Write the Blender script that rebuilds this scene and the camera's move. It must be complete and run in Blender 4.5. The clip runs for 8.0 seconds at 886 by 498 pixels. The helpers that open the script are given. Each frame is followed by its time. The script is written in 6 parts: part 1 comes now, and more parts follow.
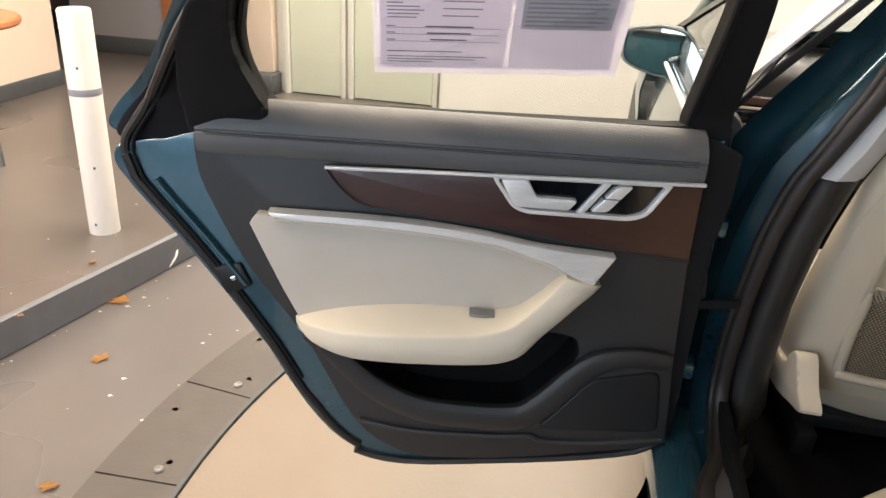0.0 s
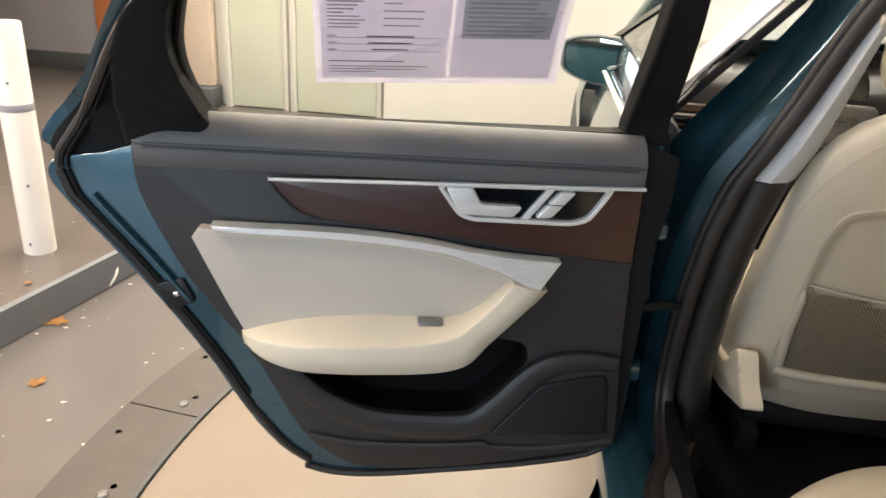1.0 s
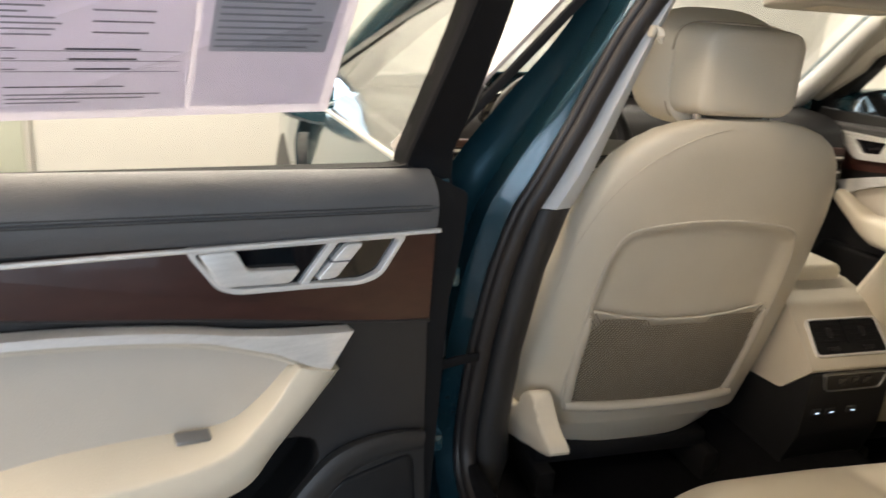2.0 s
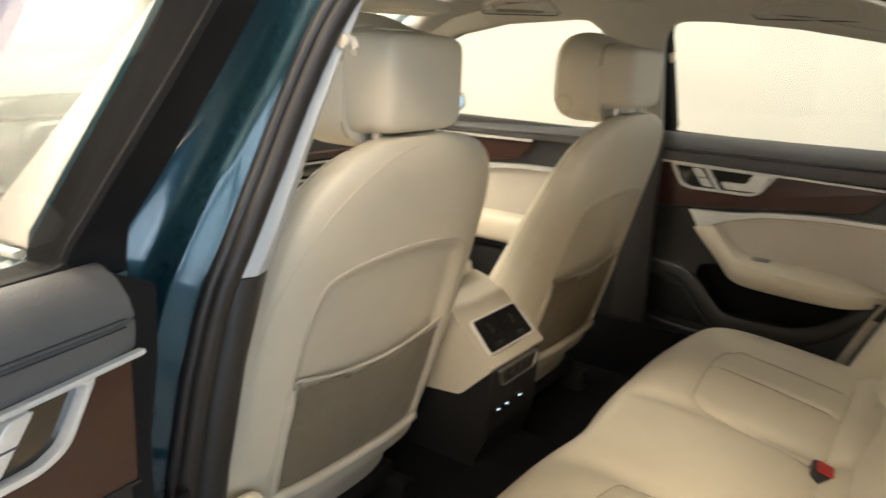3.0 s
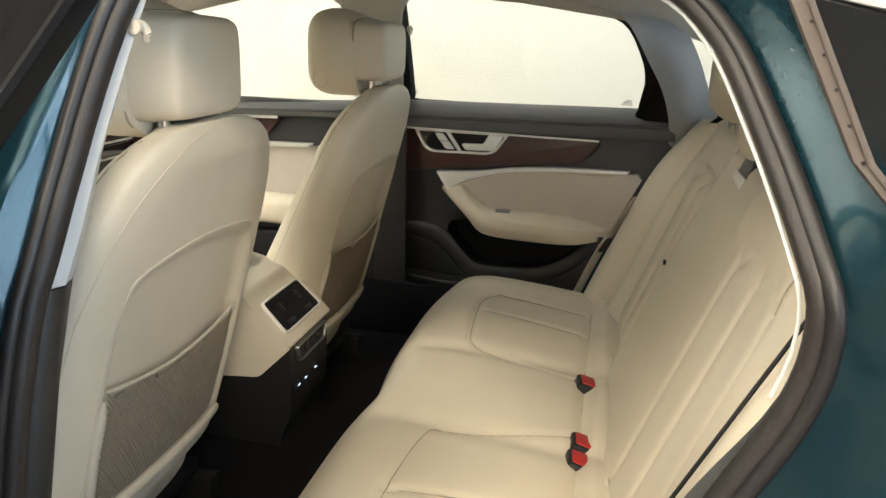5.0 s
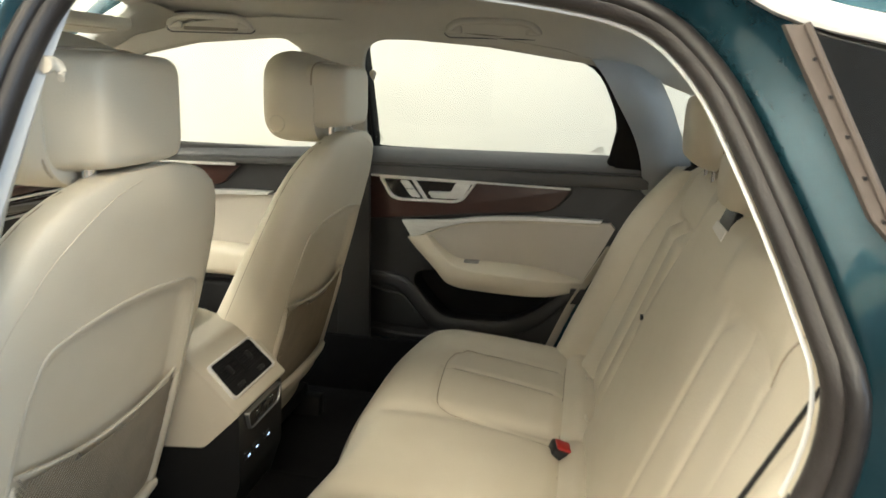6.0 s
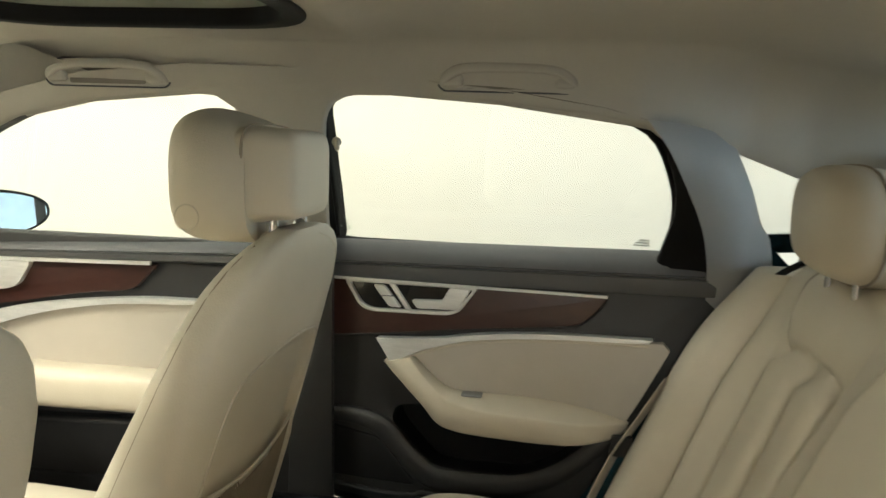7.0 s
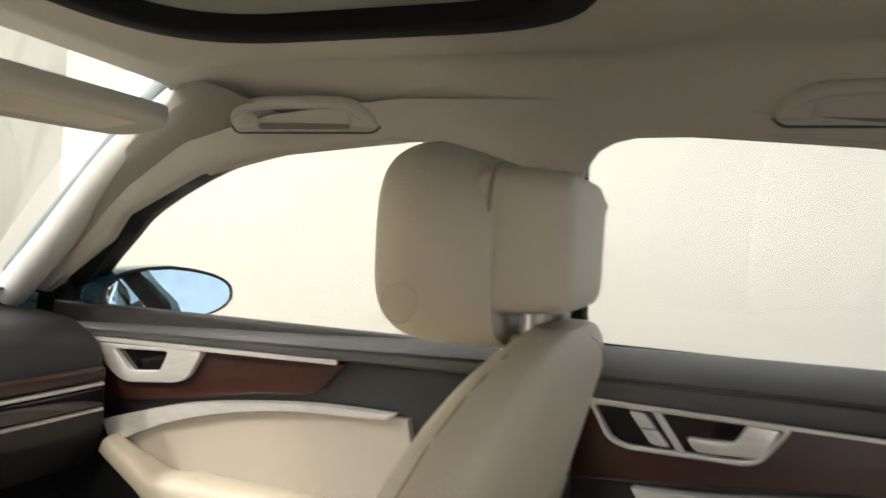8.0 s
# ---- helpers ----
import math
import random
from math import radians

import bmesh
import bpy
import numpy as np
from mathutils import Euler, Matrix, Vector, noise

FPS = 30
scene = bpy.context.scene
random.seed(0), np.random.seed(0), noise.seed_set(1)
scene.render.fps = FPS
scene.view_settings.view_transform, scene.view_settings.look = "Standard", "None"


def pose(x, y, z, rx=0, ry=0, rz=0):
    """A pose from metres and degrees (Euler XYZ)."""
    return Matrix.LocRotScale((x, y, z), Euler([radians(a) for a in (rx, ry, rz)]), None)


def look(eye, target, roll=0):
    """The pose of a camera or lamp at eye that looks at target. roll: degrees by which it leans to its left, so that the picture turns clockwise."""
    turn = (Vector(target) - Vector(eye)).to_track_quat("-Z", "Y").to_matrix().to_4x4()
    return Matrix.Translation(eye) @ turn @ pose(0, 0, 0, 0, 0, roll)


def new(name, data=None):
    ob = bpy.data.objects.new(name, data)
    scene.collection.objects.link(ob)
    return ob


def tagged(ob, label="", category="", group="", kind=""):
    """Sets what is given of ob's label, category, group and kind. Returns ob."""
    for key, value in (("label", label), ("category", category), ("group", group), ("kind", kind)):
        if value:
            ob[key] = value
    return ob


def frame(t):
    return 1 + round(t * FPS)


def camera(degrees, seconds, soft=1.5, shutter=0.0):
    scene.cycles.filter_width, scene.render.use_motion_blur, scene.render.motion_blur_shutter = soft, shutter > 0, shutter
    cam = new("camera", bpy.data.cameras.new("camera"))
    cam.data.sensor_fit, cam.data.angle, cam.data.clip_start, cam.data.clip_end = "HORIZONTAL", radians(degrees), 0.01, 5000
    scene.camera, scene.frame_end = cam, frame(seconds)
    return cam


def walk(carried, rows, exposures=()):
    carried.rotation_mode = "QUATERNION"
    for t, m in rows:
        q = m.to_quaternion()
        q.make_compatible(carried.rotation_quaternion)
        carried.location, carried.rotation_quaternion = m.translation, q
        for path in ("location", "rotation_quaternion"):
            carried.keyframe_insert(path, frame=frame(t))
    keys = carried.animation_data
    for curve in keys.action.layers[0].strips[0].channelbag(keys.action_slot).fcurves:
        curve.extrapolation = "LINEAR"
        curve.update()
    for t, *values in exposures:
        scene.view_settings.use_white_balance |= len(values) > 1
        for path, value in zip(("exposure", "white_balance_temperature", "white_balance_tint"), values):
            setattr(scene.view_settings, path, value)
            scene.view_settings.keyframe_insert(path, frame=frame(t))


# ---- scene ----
cam = camera(60.4, 8.0, shutter=0.3)
PATH = [
    (0, (-1.07, -1.221, 1.238), (-1.412, 0.571, 0.417), 3.1),
    (0.5, (-1.069, -1.22, 1.237), (-1.38, 0.578, 0.419), 3.3),
    (1, (-1.067, -1.223, 1.235), (-1.279, 0.604, 0.448), 3.3),
    (1.2, (-1.066, -1.223, 1.235), (-1.203, 0.619, 0.467), 3.3),
    (2.3, (-1.225, -0.837, 1.135), (-0.314, 0.853, 0.575), 4.1),
    (2.5, (-1.227, -0.756, 1.152), (-0.125, 0.812, 0.581), 3.8),
    (3, (-1.265, -0.609, 1.145), (0.338, 0.464, 0.619), 3.1),
    (3.5, (-1.293, -0.55, 1.152), (0.519, 0.108, 0.619), 2.2),
    (4, (-1.34, -0.525, 1.153), (0.523, -0.084, 0.575), 2.0),
    (5.5, (-1.354, -0.517, 1.151), (0.534, -0.141, 0.612), 2.2),
    (6, (-1.252, -0.511, 1.145), (0.667, -0.172, 0.696), 2.2),
    (6.5, (-0.989, -0.471, 1.146), (0.953, -0.134, 0.806), 1.8),
    (7, (-0.717, -0.364, 1.133), (1.248, -0.102, 0.873), 2.0),
    (7.5, (-0.549, -0.259, 1.104), (1.397, 0.177, 0.948), 1.7),
    (8, (-0.35, -0.154, 1.085), (1.516, 0.565, 1.066), 3.3),
]
walk(cam, [(t, look(eye, target, roll)) for t, eye, target, roll in PATH],
     [(0.0, -0.12, 6750, 13), (1.2, -0.09, 6750, 12), (2.5, 0.02, 6700, 11), (3.0, 0.24, 6850, 8), (3.5, 0.34, 6650, 7), (4.2, 0.34, 6400, 6), (5.5, 0.31, 6350, 5), (6.0, 0.30, 6250, 3), (6.5, 0.34, 6350, 0), (7.2, 0.32, 6400, 1), (7.6, 0.20, 6250, 5), (8.0, 0.10, 6150, 10)])

# ---------------------------------------------------------------- light
world = bpy.data.worlds.new("world")
scene.world = world
world.use_nodes = True
world.node_tree.nodes["Background"].inputs[0].default_value = (0.9, 0.95, 1.0, 1)
world.node_tree.nodes["Background"].inputs[1].default_value = 0.25


def area_lamp(name, place, target, sx, sy, watts, colour):
    data = bpy.data.lights.new(name, "AREA")
    data.shape, data.size, data.size_y, data.energy, data.color = "RECTANGLE", sx, sy, watts, colour
    ob = new(name, data)
    ob.matrix_world = look(place, target)
    return ob


WARM, COOL = (1.0, 0.85, 0.66), (0.66, 0.81, 1.0)
area_lamp("ceiling_lamp", (-1.5, 1.2, 3.05), (-1.5, 1.2, 0), 1.4, 0.5, 64, WARM)
area_lamp("ceiling_lamp", (-3.2, 3.0, 3.05), (-3.2, 3.0, 0), 1.4, 0.5, 38, WARM)
# Next three are unseen, added to brighten the walls, bench and seats.
area_lamp("ceiling_lamp", (2.1, 0.0, 3.05), (2.75, 0.0, 1.5), 0.5, 6.0, 42, (1.0, 0.975, 0.92))
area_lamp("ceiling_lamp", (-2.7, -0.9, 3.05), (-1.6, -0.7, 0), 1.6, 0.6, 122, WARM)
area_lamp("ceiling_lamp", (-0.8, 2.85, 3.05), (-0.8, 3.4, 0.8), 4.0, 0.4, 225, (1.0, 0.95, 0.86))
# Added cool fill before the closed left wall; no window opens there.
area_lamp("daylight", (-4.2, -4.9, 2.0), (-1.6, -0.1, 0.7), 2.2, 2.0, 118, COOL)
area_lamp("daylight", (-1.9, -5.85, 1.55), (-0.8, 0.0, 1.2), 2.2, 2.4, 95, COOL)
# Unseen fill added by the left wall to brighten bench and seats.
area_lamp("left_fill", (-4.2, 0.1, 2.15), (0.3, -0.5, 0.75), 0.9, 0.5, 54, (1.0, 0.95, 0.88))
# Second unseen cool fill at that wall, aimed at the driver seat.
area_lamp("daylight", (-4.2, -3.7, 2.3), (-0.6, 0.0, 0.9), 1.6, 1.2, 24, COOL)

# ---------------------------------------------------------------- materials


def material(name, colour, rough=0.5, metal=0.0, coat=0.0, second=None, scale=30.0, amount=0.5, bump=0.0, bump_scale=200.0,
             stretch=(1, 1, 1), sheen=0.0, ior=1.5, rough_var=0.0):
    """Principled surface with two scales of colour variation and a fine relief."""
    m = bpy.data.materials.new(name)
    m.use_nodes = True
    nt = m.node_tree
    b = nt.nodes["Principled BSDF"]
    b.inputs["Roughness"].default_value, b.inputs["Metallic"].default_value = rough, metal
    b.inputs["Coat Weight"].default_value, b.inputs["Coat Roughness"].default_value = coat, 0.04
    b.inputs["Sheen Weight"].default_value = sheen
    b.inputs["IOR"].default_value = ior
    co = nt.nodes.new("ShaderNodeTexCoord")
    mp = nt.nodes.new("ShaderNodeMapping")
    mp.inputs["Scale"].default_value = stretch
    nt.links.new(co.outputs["Object"], mp.inputs["Vector"])
    n1, n2 = nt.nodes.new("ShaderNodeTexNoise"), nt.nodes.new("ShaderNodeTexNoise")
    n1.inputs["Scale"].default_value, n1.inputs["Detail"].default_value = scale, 5
    n2.inputs["Scale"].default_value, n2.inputs["Detail"].default_value = scale / 9, 3
    for n in (n1, n2):
        nt.links.new(mp.outputs[0], n.inputs["Vector"])
    mix = nt.nodes.new("ShaderNodeMath")
    mix.operation = "MULTIPLY_ADD"
    mix.inputs[1].default_value = 0.5
    half = nt.nodes.new("ShaderNodeMath")
    half.operation = "MULTIPLY"
    half.inputs[1].default_value = 0.5
    nt.links.new(n2.outputs["Fac"], half.inputs[0])
    nt.links.new(n1.outputs["Fac"], mix.inputs[0])
    nt.links.new(half.outputs[0], mix.inputs[2])
    ramp = nt.nodes.new("ShaderNodeValToRGB")
    other = second or tuple(c * 0.82 for c in colour)
    ramp.color_ramp.elements[0].position, ramp.color_ramp.elements[1].position = 0.5 - 0.25 * amount, 0.5 + 0.25 * amount
    ramp.color_ramp.elements[0].color, ramp.color_ramp.elements[1].color = (*other, 1), (*colour, 1)
    nt.links.new(mix.outputs[0], ramp.inputs[0])
    nt.links.new(ramp.outputs[0], b.inputs["Base Color"])
    if rough_var:
        mr = nt.nodes.new("ShaderNodeMapRange")
        mr.inputs["To Min"].default_value, mr.inputs["To Max"].default_value = rough - rough_var, rough + rough_var
        mr.inputs["From Min"].default_value, mr.inputs["From Max"].default_value = 0.3, 0.7
        nt.links.new(n2.outputs["Fac"], mr.inputs["Value"])
        nt.links.new(mr.outputs[0], b.inputs["Roughness"])
    if bump:
        n3 = nt.nodes.new("ShaderNodeTexNoise")
        n3.inputs["Scale"].default_value, n3.inputs["Detail"].default_value = bump_scale, 3
        nt.links.new(mp.outputs[0], n3.inputs["Vector"])
        bp = nt.nodes.new("ShaderNodeBump")
        bp.inputs["Strength"].default_value, bp.inputs["Distance"].default_value = bump, 0.002
        nt.links.new(n3.outputs["Fac"], bp.inputs["Height"])
        nt.links.new(bp.outputs[0], b.inputs["Normal"])
    return m


def glass_material(name, tint, ior=1.45):
    m = bpy.data.materials.new(name)
    m.use_nodes = True
    nt = m.node_tree
    nt.nodes.remove(nt.nodes["Principled BSDF"])
    clear, gloss, mix, lw, pw, ma = (nt.nodes.new("ShaderNodeBsdfTransparent"), nt.nodes.new("ShaderNodeBsdfGlossy"), nt.nodes.new("ShaderNodeMixShader"),
                                     nt.nodes.new("ShaderNodeLayerWeight"), nt.nodes.new("ShaderNodeMath"), nt.nodes.new("ShaderNodeMath"))
    clear.inputs[0].default_value = (*tint, 1)
    gloss.inputs["Roughness"].default_value = 0.01
    f0 = ((ior - 1) / (ior + 1)) ** 2
    lw.inputs[0].default_value = 0.5
    pw.operation, pw.inputs[1].default_value = "POWER", 4.0
    ma.operation, ma.inputs[1].default_value, ma.inputs[2].default_value = "MULTIPLY_ADD", 1 - f0, f0
    nt.links.new(lw.outputs["Facing"], pw.inputs[0])
    nt.links.new(pw.outputs[0], ma.inputs[0])
    nt.links.new(ma.outputs[0], mix.inputs[0])
    nt.links.new(clear.outputs[0], mix.inputs[1])
    nt.links.new(gloss.outputs[0], mix.inputs[2])
    nt.links.new(mix.outputs[0], nt.nodes["Material Output"].inputs[0])
    return m


def glow(name, colour, strength):
    m = bpy.data.materials.new(name)
    m.use_nodes = True
    b = m.node_tree.nodes["Principled BSDF"]
    b.inputs["Base Color"].default_value = (*colour, 1)
    b.inputs["Emission Color"].default_value, b.inputs["Emission Strength"].default_value = (*colour, 1), strength
    return m


PAINT = material("teal_paint", (0.020, 0.078, 0.108), 0.27, 0.45, 1.0, (0.016, 0.066, 0.093), 900, 0.8)
LEATHER = material("beige_leather", (0.655, 0.592, 0.478), 0.48, 0, 0, (0.612, 0.548, 0.436), 18, 0.8, 0.25, 420, sheen=0.05, rough_var=0.06)
LEATHER_PERF = material("beige_leather_insert", (0.53, 0.485, 0.42), 0.55, 0, 0, (0.495, 0.452, 0.39), 22, 0.8, 0.35, 500)
SHELL = material("beige_plastic", (0.60, 0.545, 0.45), 0.5, 0, 0, (0.565, 0.51, 0.42), 30, 0.8, 0.2, 600)
STITCH = material("beige_thread", (0.66, 0.58, 0.46), 0.7)
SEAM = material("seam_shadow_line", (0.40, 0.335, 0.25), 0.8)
RECESS = material("brown_grey_recess", (0.26, 0.24, 0.21), 0.8)
NET = material("brown_elastic_net", (0.235, 0.195, 0.142), 0.85)
DARK = material("dark_grey_plastic", (0.024, 0.0235, 0.024), 0.43, 0, 0, (0.020, 0.0195, 0.020), 60, 0.8, 0.3, 700, rough_var=0.05, ior=1.5)
DARKSOFT = material("dark_grey_soft_skin", (0.104, 0.103, 0.104), 0.42, 0, 0, (0.091, 0.090, 0.092), 40, 0.8, 0.45, 520, rough_var=0.06)
BLACK = material("black_plastic", (0.017, 0.017, 0.018), 0.4, 0, 0, (0.013, 0.013, 0.014), 60, 0.8, 0.15, 500, ior=1.36)
GLOSSBLACK = material("gloss_black", (0.006, 0.006, 0.008), 0.08, 0, 0.6)
FRAMEBLACK = material("matt_black_frame", (0.009, 0.009, 0.010), 0.7, 0, 0, (0.007, 0.007, 0.008), 60, 0.8, 0.15, 500, ior=1.3)
# Pale base colour stands for the wall's reflection in the glossy pillar cover.
COVERSHEEN = material("pale_cover_reflection", (0.26, 0.22, 0.21), 0.16, 0, 0.8, (0.21, 0.18, 0.17), 12, 0.7)
RUBBER = material("rubber_seal", (0.016, 0.014, 0.014), 0.45, 0, 0, (0.016, 0.014, 0.014), 80, 0.8, 0.2, 300)
SEALTRIM = material("brown_seal_fabric", (0.024, 0.020, 0.019), 0.5, 0, 0, (0.018, 0.015, 0.014), 90, 0.8, 0.3, 400)
ALU = material("satin_aluminium", (0.90, 0.89, 0.87), 0.34, 0.42, 0, (0.70, 0.69, 0.67), 200, 0.8, 0.05, 900, (1, 1, 8))
CHROME = material("chrome", (0.85, 0.85, 0.86), 0.08, 1.0)
CARPET = material("black_carpet", (0.012, 0.012, 0.013), 0.95, 0, 0, (0.007, 0.007, 0.008), 300, 1.0, 0.9, 900, ior=1.12)
HEADLINING = material("grey_headlining_fabric", (0.50, 0.48, 0.43), 0.9, 0, 0, (0.47, 0.45, 0.405), 300, 0.9, 0.3, 900)
TRIMGREY = material("pale_grey_pillar_trim", (0.60, 0.60, 0.59), 0.6, 0, 0, (0.57, 0.57, 0.56), 200, 0.8, 0.2, 800)
PAPERWHITE = material("white_paper", (0.86, 0.82, 0.91), 0.7, 0, 0, (0.83, 0.79, 0.88), 40, 0.6)
_nt = PAPERWHITE.node_tree
_tr, _mx = _nt.nodes.new("ShaderNodeBsdfTranslucent"), _nt.nodes.new("ShaderNodeMixShader")
_tr.inputs[0].default_value, _mx.inputs[0].default_value = (0.88, 0.86, 0.92, 1), 0.5
_nt.links.new(_nt.nodes["Principled BSDF"].outputs[0], _mx.inputs[1])
_nt.links.new(_tr.outputs[0], _mx.inputs[2])
_nt.links.new(_mx.outputs[0], _nt.nodes["Material Output"].inputs[0])
INK = material("grey_print", (0.30, 0.29, 0.33), 0.8)
INKDARK = material("dark_print", (0.10, 0.10, 0.12), 0.8)
PAPERGREY = material("grey_printed_block", (0.50, 0.48, 0.54), 0.8, 0, 0, (0.44, 0.42, 0.48), 60, 0.8)
RED = material("red_plastic", (0.42, 0.022, 0.018), 0.4)
GLASS = glass_material("side_glass", (0.93, 0.935, 0.92))
ROOFGLASS = glass_material("dark_roof_glass", (0.05, 0.075, 0.065))
DARKGLASS = glass_material("dark_privacy_glass", (0.12, 0.12, 0.12), 1.7)
MIRROR = material("mirror_glass", (0.86, 0.92, 0.95), 0.01, 1.0)
LEDWHITE = glow("white_indicator", (0.55, 0.72, 1.0), 1.6)
TYRE = material("tyre_rubber", (0.015, 0.015, 0.016), 0.8, 0, 0, None, 40, 0.8, 0.3, 200)

WALL = material("cream_wall_paint", (0.74, 0.725, 0.665), 0.6, 0, 0, (0.715, 0.70, 0.64), 3, 0.7)
WALLPINK = material("peach_wall_paint", (0.76, 0.62, 0.50), 0.6, 0, 0, (0.72, 0.585, 0.47), 3, 0.7, 0.15, 120)
WALLGREY = material("grey_wall_panel", (0.34, 0.32, 0.32), 0.6, 0, 0, (0.31, 0.29, 0.29), 4, 0.7, 0.1, 120)
GREENISH = material("pale_green_door_paint", (0.72, 0.76, 0.62), 0.45, 0, 0, (0.69, 0.73, 0.59), 3, 0.7, 0.1, 120)
CEILING = material("white_ceiling", (0.75, 0.73, 0.70), 0.8)
BASE = material("grey_skirting", (0.09, 0.095, 0.10), 0.5)
FLOORGREY = material("grey_epoxy_floor", (0.133, 0.115, 0.104), 0.28, 0, 0, (0.112, 0.096, 0.088), 5, 0.9, 0.1, 60, rough_var=0.08)
FLOORLOW = material("pale_grey_epoxy_floor", (0.148, 0.133, 0.128), 0.30, 0, 0, (0.122, 0.110, 0.106), 6, 0.9, 0.1, 60, rough_var=0.08)
KERBGREY = material("worn_grey_kerb_paint", (0.17, 0.175, 0.19), 0.45, 0, 0, (0.11, 0.11, 0.12), 14, 1.0, 0.3, 60)
TABLEFLOOR = material("beige_turntable_coating", (0.262, 0.216, 0.176), 0.42, 0, 0, (0.232, 0.190, 0.154), 6, 0.8, 0.2, 90, rough_var=0.06)
RINGPLATE = material("scuffed_dark_ring_plate", (0.098, 0.085, 0.076), 0.5, 0, 0, (0.064, 0.057, 0.051), 12, 1.0, 0.3, 70)
POSTWHITE = material("scuffed_white_paint", (0.78, 0.75, 0.71), 0.45, 0, 0, (0.70, 0.66, 0.62), 9, 0.9, 0.15, 90)
TABLEWOOD = material("orange_wood", (0.55, 0.20, 0.07), 0.4, 0, 0.2, (0.42, 0.14, 0.05), 20, 0.9, stretch=(1, 8, 8))
LEAF = material("dry_leaf", (0.55, 0.30, 0.10), 0.7, 0, 0, (0.40, 0.20, 0.07), 60, 1.0)
METALGREY = material("grey_metal", (0.35, 0.35, 0.35), 0.35, 0.9)


def wood_material():
    m = material("dark_brown_wood", (0.058, 0.020, 0.014), 0.40, 0, 0.25, (0.029, 0.009, 0.0065), 34, 1.0, 0.1, 300, (1, 1, 2.4))
    return m


WOOD = wood_material()

# ---------------------------------------------------------------- builders


def smooth_line(pts, n=6, closed=False):
    """Catmull-Rom through points of any dimension."""
    p = [Vector(q) for q in pts]
    out, count = [], len(p)
    for i in range(count if closed else count - 1):
        a, b, c, d = (p[(i + k) % count] if closed else p[min(max(i + k, 0), count - 1)] for k in (-1, 0, 1, 2))
        for k in range(n):
            t = k / n
            out.append(0.5 * (2 * b + (c - a) * t + (2 * a - 5 * b + 4 * c - d) * t * t + (3 * b - a - 3 * c + d) * t ** 3))
    if not closed:
        out.append(p[-1])
    return out


def rounded(pts, r, n=4):
    """A closed 2D outline with its corners rounded by at most r."""
    out, count = [], len(pts)
    for i in range(count):
        a, b, c = Vector(pts[i - 1]), Vector(pts[i]), Vector(pts[(i + 1) % count])
        u, v = a - b, c - b
        k = min(r, 0.45 * u.length, 0.45 * v.length)
        p, q = b + u.normalized() * k, b + v.normalized() * k
        for j in range(n + 1):
            t = j / n
            out.append((1 - t) ** 2 * p + 2 * t * (1 - t) * b + t * t * q)
    return out


def finish(bm, angle=38):
    bmesh.ops.recalc_face_normals(bm, faces=bm.faces[:])
    for f in bm.faces:
        f.smooth = True
    lim = radians(angle)
    for e in bm.edges:
        if len(e.link_faces) == 2:
            e.smooth = e.calc_face_angle(0) < lim
    return bm


def thing(name, place, label, category, group="", kind=""):
    ob = new(name)
    ob.empty_display_size = 0.1
    ob.location = place
    return tagged(ob, label, category, group, kind)


def part(name, bm, mat, parent=None, label="", angle=38):
    finish(bm, angle)
    me = bpy.data.meshes.new(name)
    bm.to_mesh(me)
    bm.free()
    me.materials.append(mat)
    ob = new(name, me)
    if parent:
        ob.parent = parent
        if parent.type == "EMPTY":
            ob.matrix_parent_inverse = Matrix.Translation(-parent.location)
    if label:
        tagged(ob, label)
    return ob


def solo(name, bm, mat, label, category, group="", kind="", angle=38):
    """A thing that is one mesh."""
    return tagged(part(name, bm, mat, None, "", angle), label, category, group, kind)


def mapped(bm, f):
    for v in bm.verts:
        v.co = f(*v.co)
    return bm


def slab(outline, d0, d1, f=None, bevel=0.0, segments=2, holes=(), bm=None):
    """A plate with the outline (a, b) between the depths d0 and d1 (d1 the show side, bevelled); f maps (a, d, b) to the world."""
    bm = bm or bmesh.new()
    old = set(bm.verts)
    if holes:
        edges = []
        for ring in (outline, *holes):
            vs = [bm.verts.new((p[0], d1, p[1])) for p in ring]
            edges += [bm.edges.new((vs[i], vs[(i + 1) % len(vs)])) for i in range(len(vs))]
        faces = [g for g in bmesh.ops.triangle_fill(bm, edges=edges, use_beauty=True)["geom"] if isinstance(g, bmesh.types.BMFace)]
    else:
        faces = [bm.faces.new([bm.verts.new((p[0], d1, p[1])) for p in outline])]
    ring = [e for e in {e for g in faces for e in g.edges} if len(e.link_faces) == 1]
    got = bmesh.ops.extrude_face_region(bm, geom=faces)["geom"]
    moved = [g for g in got if isinstance(g, bmesh.types.BMVert)]
    for v in moved:
        v.co.y = d0
    # the first faces stay at d1 and close the solid, the moved ones lie at d0
    if bevel:
        edge = [e for e in bm.edges if e.is_valid and all(abs(v.co.y - d1) < 1e-6 for v in e.verts) and len(e.link_faces) == 2
                and not all(abs(w.co.y - d1) < 1e-6 for g in e.link_faces for w in g.verts)]
        edge = [e for e in edge if not (e.verts[0] in old)]
        bmesh.ops.bevel(bm, geom=edge, offset=bevel, segments=segments, profile=0.5, affect="EDGES", clamp_overlap=True)
    if f:
        for v in bm.verts:
            if v not in old:
                v.co = f(*v.co)
    return bm


